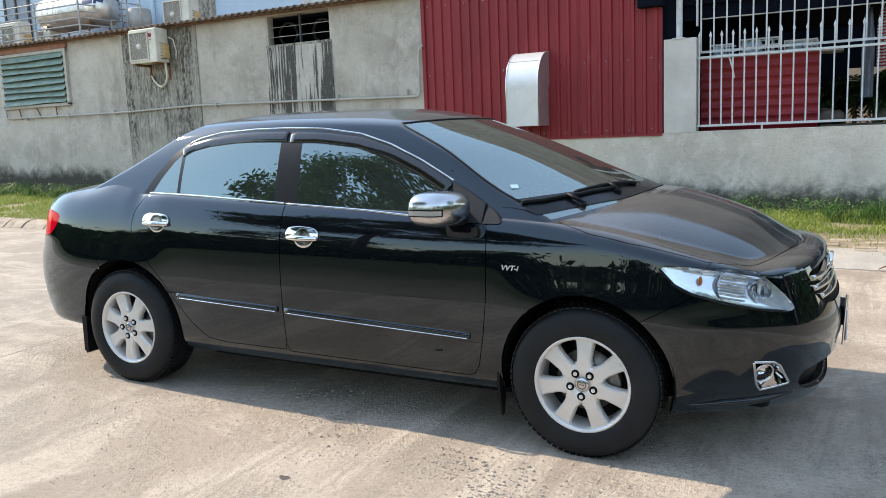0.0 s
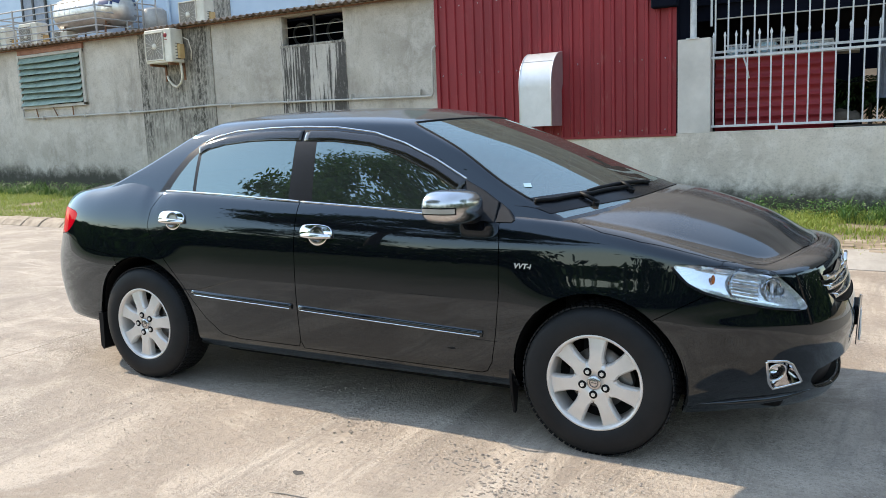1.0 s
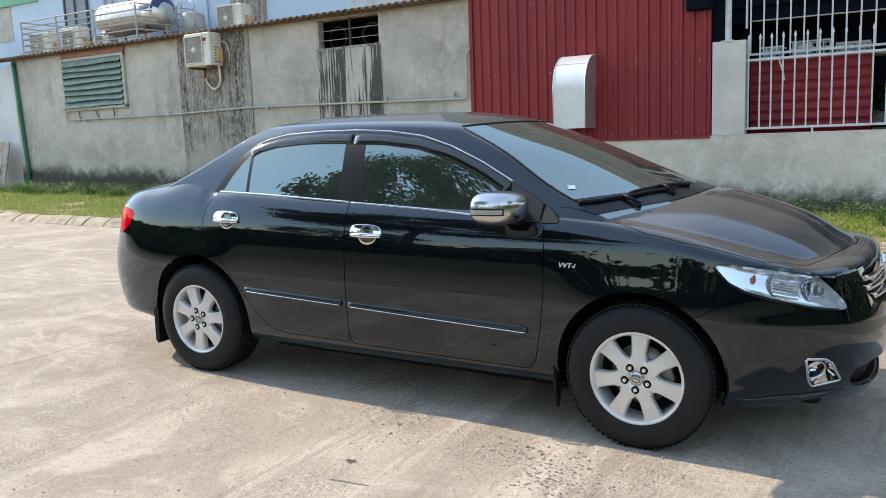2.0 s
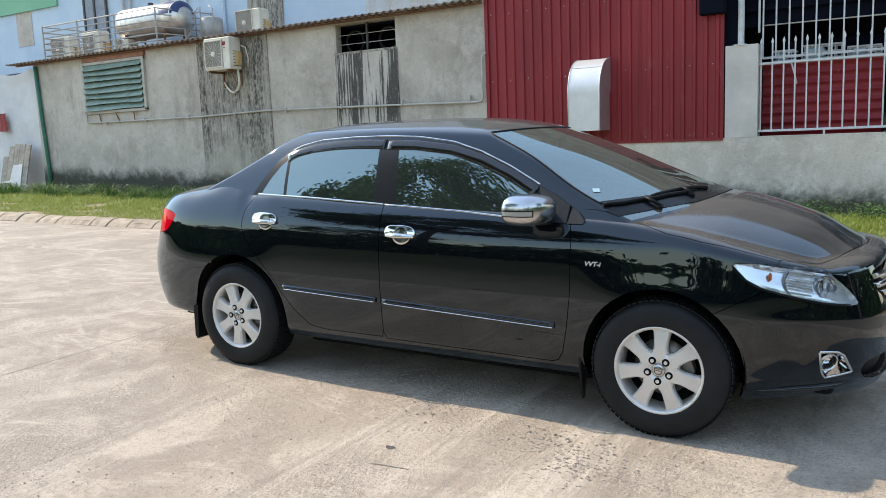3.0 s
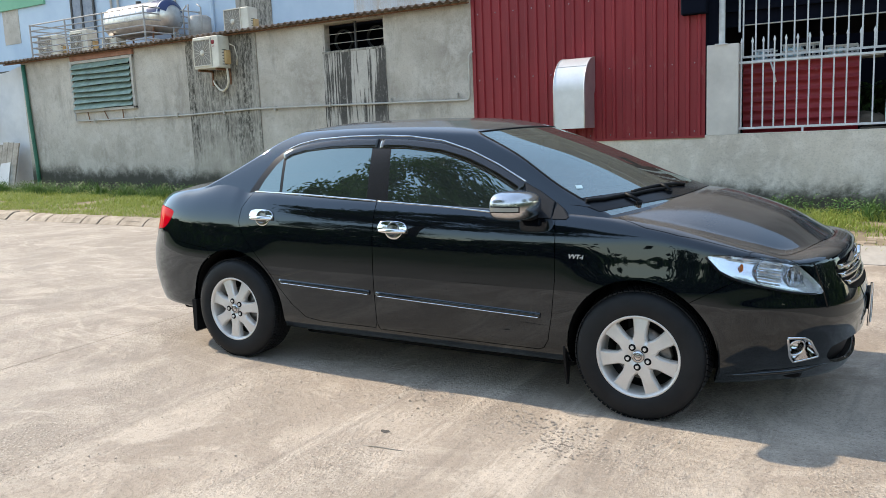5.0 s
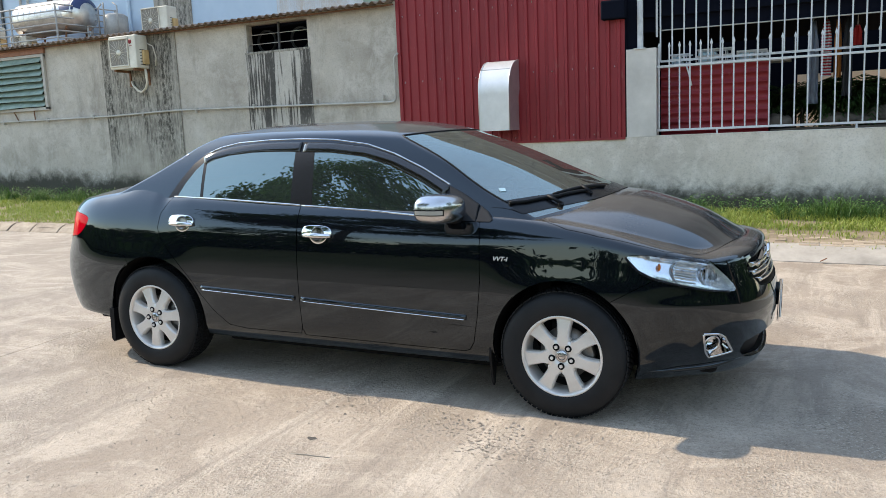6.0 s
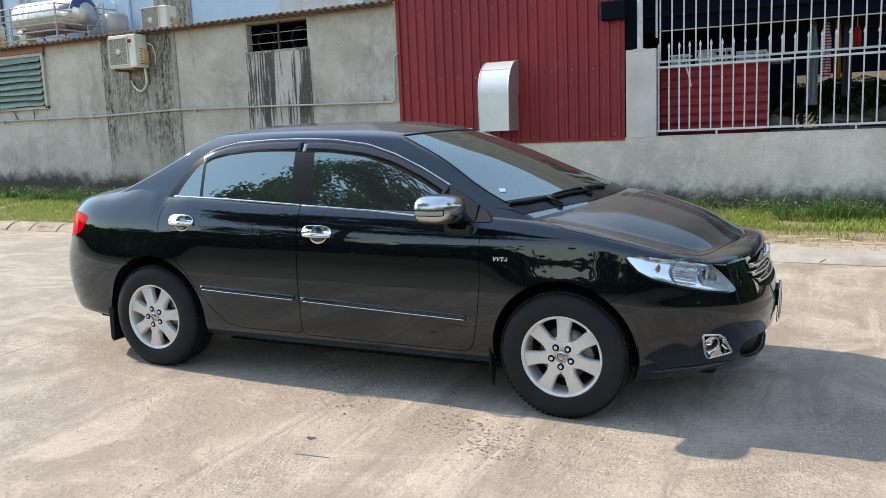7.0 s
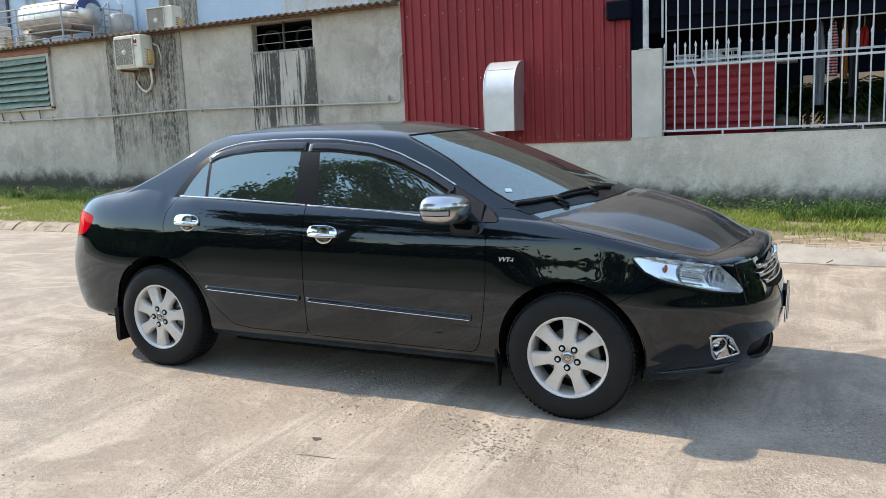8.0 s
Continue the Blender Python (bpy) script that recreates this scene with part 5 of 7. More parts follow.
# wipers on the windscreen's foot
for line, arm in (([(1.335, -0.12), (1.28, -0.29), (1.225, -0.43), (1.17, -0.545)], (1.315, -0.36)), ([(1.29, -0.36), (1.19, -0.545), (1.07, -0.68), (0.995, -0.735)], (1.225, -0.6))):
    pts = []
    for x, y in [(float(np.interp(s, (0, 1, 2, 3), [q[0] for q in line])), float(np.interp(s, (0, 1, 2, 3), [q[1] for q in line]))) for s in np.linspace(0, 3, 10)]:
        p, n = on_top(x, y)
        pts.append(p + n * 0.011)
    wiper = part("wiper", tube(pts, 0.0095, 6), "trim", car, "black wiper resting on the windscreen")
    foot, n = on_top(*arm)
    mid = pts[4] + Vector((0, 0, 0.008))
    part("wiper_arm", tube([mid, mid.lerp(foot + n * 0.02, 0.5), foot + n * 0.014], 0.01, 6), "trim", wiper)
    part("wiper_pivot", rod(foot - n * 0.02, foot + n * 0.017, 0.015, 14), "trim", wiper)
cowl_bm = bmesh.new()
rings = []
for y in np.linspace(-0.765, 0.7, 45):
    k = (abs(y) / 0.72) ** 2.4
    x0, x1 = 1.425 - 0.3 * k, 1.33 - 0.36 * k
    rings.append([cowl_bm.verts.new((x1 + (x0 - x1) * f, y, on_top(x1 + (x0 - x1) * f, y)[0].z + h)) for f, h in ((0, 0.002), (0.35, 0.005), (0.7, 0.005), (1, 0.003))])
for a, b in zip(rings, rings[1:]):
    for q in range(3):
        cowl_bm.faces.new((a[q], a[q + 1], b[q + 1], b[q])).smooth = True
part("cowl", cowl_bm, "satin", car)
sticker, n = TREES[1].ray_cast(Vector((2.3, -4.5, 1.3)), (Vector((0.933, -0.659, 1.107)) - Vector((2.3, -4.5, 1.3))).normalized())[:2]
tilt = n.to_track_quat("Z", "Y").to_matrix().to_4x4()
o = part("windscreen_sticker", box(-0.017, -0.014, 0.001, 0.017, 0.014, 0.002), "sticker", car)
o.matrix_basis = Matrix.Translation(sticker + n * 0.001) @ tilt


# ---- the yard ----
def in_yard(ob):
    ob.matrix_basis = YARD @ ob.matrix_basis
    return ob


def kerb_line(x):
    return 4.12 + 0.015 * x


# paving: slabs with a joint between them, one sheet out to the horizon
def slab(name, x0, x1, y0, y1, nx, ny):
    bm = bmesh.new()
    xs, ys = np.linspace(x0, x1, nx + 1), np.linspace(y0, y1, ny + 1)
    def z(x, y):
        near = math.exp(-((x - 0.5) ** 2 + (y + 1) ** 2) / 30)
        return 0.010 * near * (noise.noise(Vector((x * 0.8, y * 0.8, 3))) - 0.3) + 0.004 * near * noise.noise(Vector((x * 3, y * 3, 8)))
    vs = [[bm.verts.new((x - 0.055 * (y + 1) * (abs(x + 2.505) < 0.05), y, z(x, y))) for y in ys] for x in xs]
    for i in range(nx):
        for j in range(ny):
            bm.faces.new((vs[i][j], vs[i + 1][j], vs[i + 1][j + 1], vs[i][j + 1])).smooth = True
    return bm


base = bmesh.new()
bmesh.ops.create_grid(base, x_segments=4, y_segments=4, size=400)
ground = in_yard(part("ground", base, "soil"))
ground.matrix_basis = YARD @ Matrix.Translation((0, 0, -0.03))
tagged(ground, "bare dusty soil under and beyond the concrete paving", "ground", kind="structure")
pav = part("pavement", slab("slab", -2.502, 3.75, -2.9, 4.35, 150, 170), "concrete")
tagged(in_yard(pav), "worn pale concrete paving with cracks and patches", "paving", kind="structure")
far_slab = part("slab", slab("slab", -24, -2.509, -2.9, 4.35, 90, 80), "concrete", pav)
# unseen dark ground, added so that the car's lower panels mirror dark
unseen_lawn = bmesh.new()
for x0, x1, y0, y1, nx, ny in ((-40, 3.76, -30, -2.91, 60, 36), (3.76, 40, -30, 4.14, 40, 40)):
    vs = [[unseen_lawn.verts.new((x, y, 0.03 * noise.noise(Vector((x, y, 4))) - 0.01)) for y in np.linspace(y0, y1, ny)] for x in np.linspace(x0, x1, nx)]
    for a, b in zip(vs, vs[1:]):
        for j in range(ny - 1):
            unseen_lawn.faces.new((a[j], b[j], b[j + 1], a[j + 1])).smooth = True
tagged(in_yard(part("unseen_lawn", unseen_lawn, "unseen_lawn")), "unseen dark grass added beyond the paving for the car to mirror", "ground", kind="structure")

# kerb: sloped stones, then a smoother cast stretch
kerb = part("kerb", prism([(0.0, -0.2), (0.03, -0.02), (0.16, 0.05), (0.36, 0.05), (0.36, -0.2)], -24, 22, "x"), "kerb")
kerb.matrix_basis = YARD @ pose(0, 4.14, 0, 0, 0, 0.86)
tagged(kerb, "worn sloping concrete kerb stones along the verge", "kerb", kind="structure")
rng = random.Random(5)
x = -22.0
while x < 12:
    cast = x > 0.6
    w = 2.4 if cast else rng.uniform(0.42, 0.62)
    depth, rise = (0.38, 0.125) if cast else (0.21, 0.115)
    yb = kerb_line(x + w / 2)
    bm = prism([(yb, -0.05), (yb + 0.002, 0.006), (yb + depth * 0.4, rise * 0.62), (yb + depth * 0.85, rise), (yb + depth + 0.09, rise + 0.005), (yb + depth + 0.09, -0.05)], x + 0.008, x + w - 0.008, "x", bevel=0.0 if cast else 0.008)
    bmesh.ops.subdivide_edges(bm, edges=bm.edges, cuts=1)
    for v in bm.verts:
        v.co += noise.noise_vector(v.co * 7) * (0.004 if cast else 0.011)
    st = part("kerb_stone", bm, "kerb_grey" if cast else "kerb", kerb)
    st.matrix_basis = kerb.matrix_basis.inverted() @ YARD @ Matrix.Translation((0, 0, rng.uniform(-0.012, 0.008)))
    x += w


def verge_z(x, y):
    """The bank's height between kerb and wall, in yard axes."""
    t = (y - kerb_line(x) - 0.25) / 2.6
    return 0.105 + 0.09 * min(max(t, 0), 1.3) + 0.015 * noise.noise(Vector((x * 1.5, y * 1.5, 0)))


bm = bmesh.new()
xs, ts = np.linspace(-26, 16, 260), np.linspace(0, 1, 24)
def verge_row(x):
    start = 0.2 if x < 0.55 else 0.4
    ys = [kerb_line(x) + start + (3.3 - start) * t for t in ts]
    return [bm.verts.new((x, y, verge_z(x, y) - 0.03 * (i == 0))) for i, y in enumerate(ys)]


vs = [verge_row(x) for x in xs]
for a, b in zip(vs, vs[1:]):
    for j in range(len(ts) - 1):
        bm.faces.new((a[j], b[j], b[j + 1], a[j + 1])).smooth = True
verge = in_yard(part("verge", bm, "soil"))
tagged(verge, "strip of soil between kerb and wall", "ground", kind="structure")


def blades(name, count, place, size, material, label, seed):
    """Many curved blades in one mesh."""
    r = random.Random(seed)
    verts, faces = [], []
    made = 0
    while made < count:
        spot = place(r)
        if spot is None:
            continue
        x, y, z, k = spot
        h, w = size(r) * k, r.uniform(0.003, 0.006) * (0.7 + 0.5 * k)
        a, lean = r.uniform(0, 2 * math.pi), r.uniform(0.15, 0.9) * h
        dx, dy = math.cos(a), math.sin(a)
        n = len(verts)
        for t, ww in ((0, 1.0), (0.55, 0.75), (1, 0.06)):
            px, py, pz = x + dx * lean * t * t, y + dy * lean * t * t, z - 0.01 + h * t * (1 - 0.25 * t)
            verts += [(px - dy * w * ww, py + dx * w * ww, pz), (px + dy * w * ww, py - dx * w * ww, pz)]
        faces += [(n, n + 1, n + 3, n + 2), (n + 2, n + 3, n + 5, n + 4)]
        made += 1
    ob = in_yard(raw(name, verts, faces, material))
    return tagged(ob, label, "grass", kind="stuff")


def sward(r):
    x = r.uniform(-18, 5.5)
    d = r.random()
    y = kerb_line(x) + 0.24 + (6.95 - 0.24 - kerb_line(x)) * d
    if noise.noise(Vector((x * 1.1, y * 2.2, 5))) < -0.25 + r.uniform(-0.2, 0.2):
        return None
    if x > 0.2 and d < 0.45 and r.random() > 0.10 + 0.25 * (noise.noise(Vector((x * 2, y * 4, 1))) > 0.15):
        return None
    return x, y, verge_z(x, y), 0.55 + 0.75 * d


blades("grass", 90000, sward, lambda r: r.uniform(0.05, 0.13), "grass", "short sunlit grass on the verge below the wall", 1)


def tall(r):
    x = r.uniform(-18, 5.5)
    y = r.uniform(6.35, 7.02)
    if noise.noise(Vector((x * 0.9, 7, 2))) < -0.15:
        return None
    return x, y, verge_z(x, y), max(0.3, 0.8 + 1.2 * noise.noise(Vector((x * 2.3, y * 3, 9))))


blades("tall_grass", 20000, tall, lambda r: r.uniform(0.1, 0.34), "weed", "taller dark green grass along the wall's foot", 2)


def weeds(count, seed):
    """Leafy weeds with small leaves on stalks."""
    r = random.Random(seed)
    verts, faces = [], []
    for _ in range(count):
        x = r.uniform(-18, 5.5)
        y = r.uniform(6.45, 7.03)
        z = verge_z(x, y)
        h = r.uniform(0.08, 0.3)
        for _ in range(int(46 * h / 0.3)):
            t = r.random()
            c = Vector((x + r.gauss(0, 0.06) * (0.4 + t), y + r.gauss(0, 0.05), z + h * t))
            a = Vector((r.gauss(0, 1), r.gauss(0, 1), r.gauss(0, 0.5))).normalized() * r.uniform(0.008, 0.02)
            b = a.orthogonal().normalized() * a.length * 0.5
            n = len(verts)
            verts += [c - a, c + b, c + a, c - b]
            faces.append((n, n + 1, n + 2, n + 3))
        n = len(verts)
        verts += [(x - 0.003, y, z), (x + 0.003, y, z), (x, y, z + h)]
        faces.append((n, n + 1, n + 2))
    return tagged(in_yard(raw("weeds", verts, faces, "weed")), "leafy weeds at the foot of the wall", "weeds", kind="stuff")


weeds(760, 3)

# ---- the building: grey wall with openings ----
WY = 7.1
bm = bmesh.new()
for x0, x1, z0, z1 in ((-15.5, -13.6, -0.6, 3.56), (-13.6, -11.66, -0.6, 2.32), (-13.6, -11.66, 3.32, 3.56), (-11.66, -6.6, -0.6, 3.56),
                       (-6.6, -5.3, -0.6, 2.99), (-6.6, -5.3, 3.47, 3.56), (-5.3, -3.57, -0.6, 3.56)):
    box(x0, WY, z0, x1, WY + 0.2, z1, 0, bm)
bmesh.ops.remove_doubles(bm, verts=bm.verts, dist=0.001)
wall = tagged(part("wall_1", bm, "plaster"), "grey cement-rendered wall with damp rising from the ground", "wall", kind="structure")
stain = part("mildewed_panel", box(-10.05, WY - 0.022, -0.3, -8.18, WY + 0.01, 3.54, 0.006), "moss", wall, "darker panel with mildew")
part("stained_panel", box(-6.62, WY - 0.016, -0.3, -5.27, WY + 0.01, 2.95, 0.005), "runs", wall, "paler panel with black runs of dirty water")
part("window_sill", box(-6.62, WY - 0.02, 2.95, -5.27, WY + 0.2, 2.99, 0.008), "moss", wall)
low = part("wall_2", box(-3.57, WY, -0.8, 9.5, WY + 0.2, 1.27, 0.01), "plaster_light")
tagged(low, "low grey cement wall with mossy foot", "wall", kind="structure")
ledge = tagged(part("wall_coping", box(0.472, WY - 0.004, 1.262, 9.5, WY + 0.21, 1.276, 0.004), "plaster_light"), "cement coping of the low wall", "wall", kind="structure")
pil = part("pillar", box(0.05, WY - 0.003, 1.264, 0.47, WY + 0.22, 2.5, 0.005), "plaster_pale")
tagged(pil, "square grey cement gate pillar", "pillar", kind="structure")
pp = thing("pole", Matrix(), "pale steel pole standing on the pillar", "pole")
part("shaft", rod((0.24, WY + 0.06, 2.48), (0.24, WY + 0.06, 3.6), 0.042, 16), "fence", pp)
part("foot", box(0.16, WY - 0.02, 2.495, 0.32, WY + 0.14, 2.51), "fence", pp)

# red ribbed sheets
def ribbed(x0, x1, z0, z1, y, pitch, rise, rib):
    """Trapezoid-ribbed sheet standing upright."""
    bm, line, x = bmesh.new(), [], x0
    while x < x1:
        for dx, dy in ((0, 0), (pitch - 2 * rib, 0), (pitch - 1.6 * rib, -rise), (pitch - 0.4 * rib, -rise)):
            if x + dx < x1:
                line.append((x + dx, y + dy))
        x += pitch
    line.append((x1, y))
    lo = [bm.verts.new((a, b, z0)) for a, b in line]
    hi = [bm.verts.new((a, b, z1)) for a, b in line]
    for i in range(len(line) - 1):
        bm.faces.new((lo[i], lo[i + 1], hi[i + 1], hi[i]))
    g = bmesh.ops.extrude_face_region(bm, geom=bm.faces[:])
    bmesh.ops.translate(bm, verts=[v for v in g["geom"] if isinstance(v, bmesh.types.BMVert)], vec=(0, 0.004, 0))
    return bm


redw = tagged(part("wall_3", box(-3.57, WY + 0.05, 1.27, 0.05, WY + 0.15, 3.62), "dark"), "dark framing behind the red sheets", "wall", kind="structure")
sheets = [(-3.55, -2.32), (-2.325, -1.10), (-1.105, 0.03)]
rr = random.Random(8)
for i, (x0, x1) in enumerate(sheets):
    sh = part("red_sheet", ribbed(x0, x1, 1.25, 3.62, WY + 0.012 - 0.004 * (i % 2), 0.155, 0.026, 0.032), "red", redw)
    for z in (1.33, 2.28, 3.3):
        for k in range(4):
            xx = x0 + 0.06 + k * 0.31
            if xx < x1:
                part("screw", rod((xx, WY - 0.004, z + rr.uniform(-0.02, 0.02)), (xx, WY + 0.012, z), 0.007, 8), "galv", redw)
part("edge_strip", box(-3.6, WY - 0.02, 1.3, -3.54, WY + 0.05, 3.62, 0.004), "red", redw)

part("bottom_trim", box(-3.55, WY - 0.02, 1.238, 0.03, WY + 0.046, 1.272), "red", redw)

# unseen upper storey over sheets and shed, added for hood and windscreen to mirror
tagged(part("wall_11", box(-3.6, WY + 0.03, 3.62, 14, WY + 0.26, 7.4), "upper_wall"), "unseen brown upper storey of the hall, added for the car to mirror", "wall", kind="structure")

# bent duct hood on the red sheets
hood_thing = thing("duct_hood", Matrix.Translation((-1.795, WY, 1.44)), "bent galvanised exhaust hood on the red sheet wall", "duct hood")
curve = [(-0.50, 0.0)] + [(-0.50, 0.55)] + [(-0.50 * math.cos(a) ** 0.9 + 0.0, 0.55 + 0.49 * math.sin(a)) for a in np.linspace(0, math.pi / 2, 14)[1:]]
bm = bmesh.new()
front_l = [bm.verts.new((-0.235, y, z)) for y, z in curve]
front_r = [bm.verts.new((0.235, y, z)) for y, z in curve]
for i in range(len(curve) - 1):
    bm.faces.new((front_l[i], front_r[i], front_r[i + 1], front_l[i + 1])).smooth = i > 0
part("hood_front", bm, "galv_lit", hood_thing)
for sx in (-0.235, 0.235):
    part("hood_side", prism([*curve, (0.0, 0.62), (-0.06, 0.5), (-0.06, 0.0)], sx - 0.003, sx + 0.003, "x"), "galv", hood_thing)
for sx in (-0.235, 0.235):
    part("seam", tube([(sx, y - 0.003, z) for y, z in curve], 0.007, 6), "galv_lit", hood_thing)

part("fold", rod((-0.235, -0.366, 0.9), (0.235, -0.366, 0.9), 0.0025, 6), "galv", hood_thing)

# louvred window
lou = thing("louvre_window", Matrix.Translation((-12.64, WY, 2.82)), "green louvred shutter window in a pale frame", "window")
for n_, b_ in (("frame_side", (-1.03, -0.06, -0.55, -0.96, 0.06, 0.55)), ("frame_side", (0.96, -0.06, -0.55, 1.03, 0.06, 0.55)), ("frame_bottom", (-1.03, -0.06, -0.56, 1.03, 0.06, -0.5)), ("frame_top", (-1.03, -0.05, 0.5, 1.03, 0.06, 0.56))):
    part(n_, box(*b_, 0.006), "pipe", lou)
for k in range(8):
    bm = box(-0.955, -0.012, -0.085, 0.955, 0.0, 0.085, 0.003)
    bmesh.ops.subdivide_edges(bm, edges=[e for e in bm.edges if abs(e.verts[0].co.x - e.verts[1].co.x) > 1], cuts=10)
    for v in bm.verts:
        v.co.z += 0.012 * math.sin(v.co.x * 2.2 + k * 1.7) + 0.008 * noise.noise(Vector((v.co.x * 2, k, 0)))
    o = part("louvre", bm, "louvre", lou)
    o.matrix_basis = Matrix.Translation((0, -0.045, -0.43 + k * 0.125)) @ pose(0, 0, 0, -38, 0, rr.uniform(-0.4, 0.4))
part("backing", box(-0.96, 0.05, -0.52, 0.96, 0.07, 0.52), "dark", lou)
for k in (-0.55, 0.0, 0.6):
    part("rusty_stay", rod((k, -0.05, -0.56), (k + rr.uniform(-0.05, 0.12), -0.02, -0.78), 0.012, 6), "rust", lou)
part("rust_board", box(-1.0, -0.05, 0.565, 1.05, 0.0, 0.70, 0.004), "rust_red", lou)

# barred window
win = thing("barred_window", Matrix.Translation((-5.95, WY + 0.1, 3.23)), "small dark window opening with steel bars", "window")
for z in (-0.1, 0.06):
    part("bar", rod((-0.65, 0, z), (0.65, 0, z), 0.006, 8), "pipe", win)
part("mullion", box(-0.016, -0.02, -0.24, 0.016, 0.02, 0.24), "grille", win)
part("frame_side", box(-0.655, -0.1, -0.24, -0.615, -0.02, 0.24), "runs", win)
for sx in (-0.36, 0.35):
    o = part("fan_ring", lathe([(0.2, 0.0), (0.2, 0.04), (0.17, 0.04), (0.17, 0.0)], 24), "grille", win)
    o.matrix_basis = Matrix.Translation((sx, 0.12, -0.05))
# the rooms behind the openings, their darkness put into black surfaces
room = tagged(part("wall_4", box(-15.5, WY + 0.9, -0.5, -3.57, WY + 1.0, 3.5), "dark"), "inner wall behind the openings, black for the unlit room", "wall", kind="structure")
tagged(part("ceiling", box(-15.5, WY + 0.2, 3.42, -3.57, WY + 0.9, 3.46), "dark"), "lean-to ceiling, black for the unlit room", "ceiling", kind="structure")

# eave of corrugated sheet
def wave_sheet(x0, x1, y0, y1, z0, z1, pitch, amp, thick=0.008):
    bm = bmesh.new()
    n = int((x1 - x0) / pitch * 8)
    top, bot = [], []
    for i in range(n + 1):
        x = x0 + (x1 - x0) * i / n
        w = amp * math.sin(2 * math.pi * (x - x0) / pitch)
        top.append([bm.verts.new((x, y, z + w)) for y, z in ((y0, z0), (y1, z1))])
        bot.append([bm.verts.new((x, y, z + w - thick)) for y, z in ((y0, z0), (y1, z1))])
    for i in range(n):
        bm.faces.new((top[i][0], top[i + 1][0], top[i + 1][1], top[i][1])).smooth = True
        bm.faces.new((bot[i][0], bot[i][1], bot[i + 1][1], bot[i + 1][0])).smooth = True
        bm.faces.new((top[i][0], bot[i][0], bot[i + 1][0], top[i + 1][0]))
    return bm


roof = tagged(part("roof", wave_sheet(-16.2, -3.62, 6.86, 8.9, 3.535, 3.72, 0.146, 0.022), "roof_sheet"), "weathered corrugated lean-to roof with rusty edge", "roof", kind="structure")
part("fascia", box(-16.0, 6.98, 3.482, -3.6, 7.03, 3.505), "rust", roof)

# upper building, set back
UY = 8.95
ub = tagged(part("wall_5", box(-26, UY, 3.2, -7.2, UY + 0.2, 8.0), "blue_wall"), "pale blue painted upper wall", "wall", kind="structure")
tagged(part("wall_6", box(-7.2, UY + 0.002, 3.2, -3.0, UY + 0.2, 8.0), "white_stained"), "pale upper wall stained with rust", "wall", kind="structure")
tagged(part("wall_7", box(-40, UY - 0.06, 5.25, -17.0, UY, 8.2), "green_wall"), "pale green painted band of the upper wall", "wall", kind="structure")
# plain render-coloured panel stands in for an opening in the wall
tagged(part("wall_patch", box(-18.9, UY - 0.012, 4.36, -18.2, UY + 0.01, 5.3), "plaster"), "grey panel standing in for an opening in the blue wall", "wall", kind="structure")
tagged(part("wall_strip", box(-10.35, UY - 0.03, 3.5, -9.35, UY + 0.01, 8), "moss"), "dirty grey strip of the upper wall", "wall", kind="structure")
tagged(part("wall_8", box(-5.2, UY - 0.05, 3.5, -3.0, UY, 8), "louvre"), "grey green panel on the upper wall", "wall", kind="structure")
part("upright", rod((-11.05, UY - 0.06, 3.5), (-11.05, UY - 0.06, 8), 0.045, 10), "blue_wall", ub)
for i, xx in enumerate((-14.4, -14.15, -12.2)):
    part("upright", rod((xx, UY - 0.05, 3.6), (xx, UY - 0.05, 8), 0.03, 8), "pipe", ub)
part("doorway", box(-15.9, UY - 0.03, 3.6, -15.1, UY + 0.01, 6.6, 0.01), "cloth_grey", ub)
for sx in (-15.95, -15.55, -15.1):
    part("door_post", box(sx, UY - 0.06, 3.6, sx + 0.06, UY - 0.02, 6.6, 0.005), "grille", ub)
for sx in (-13.1, -12.75):
    part("shutter_panel", box(sx, UY - 0.04, 4.4, sx + 0.3, UY + 0.01, 6.4, 0.01), "white_wall", ub)
for sx in (-9.1, -8.2):
    part("small_window", box(sx, UY - 0.05, 4.9, sx + 0.55, UY, 5.4, 0.01), "white_wall", ub)


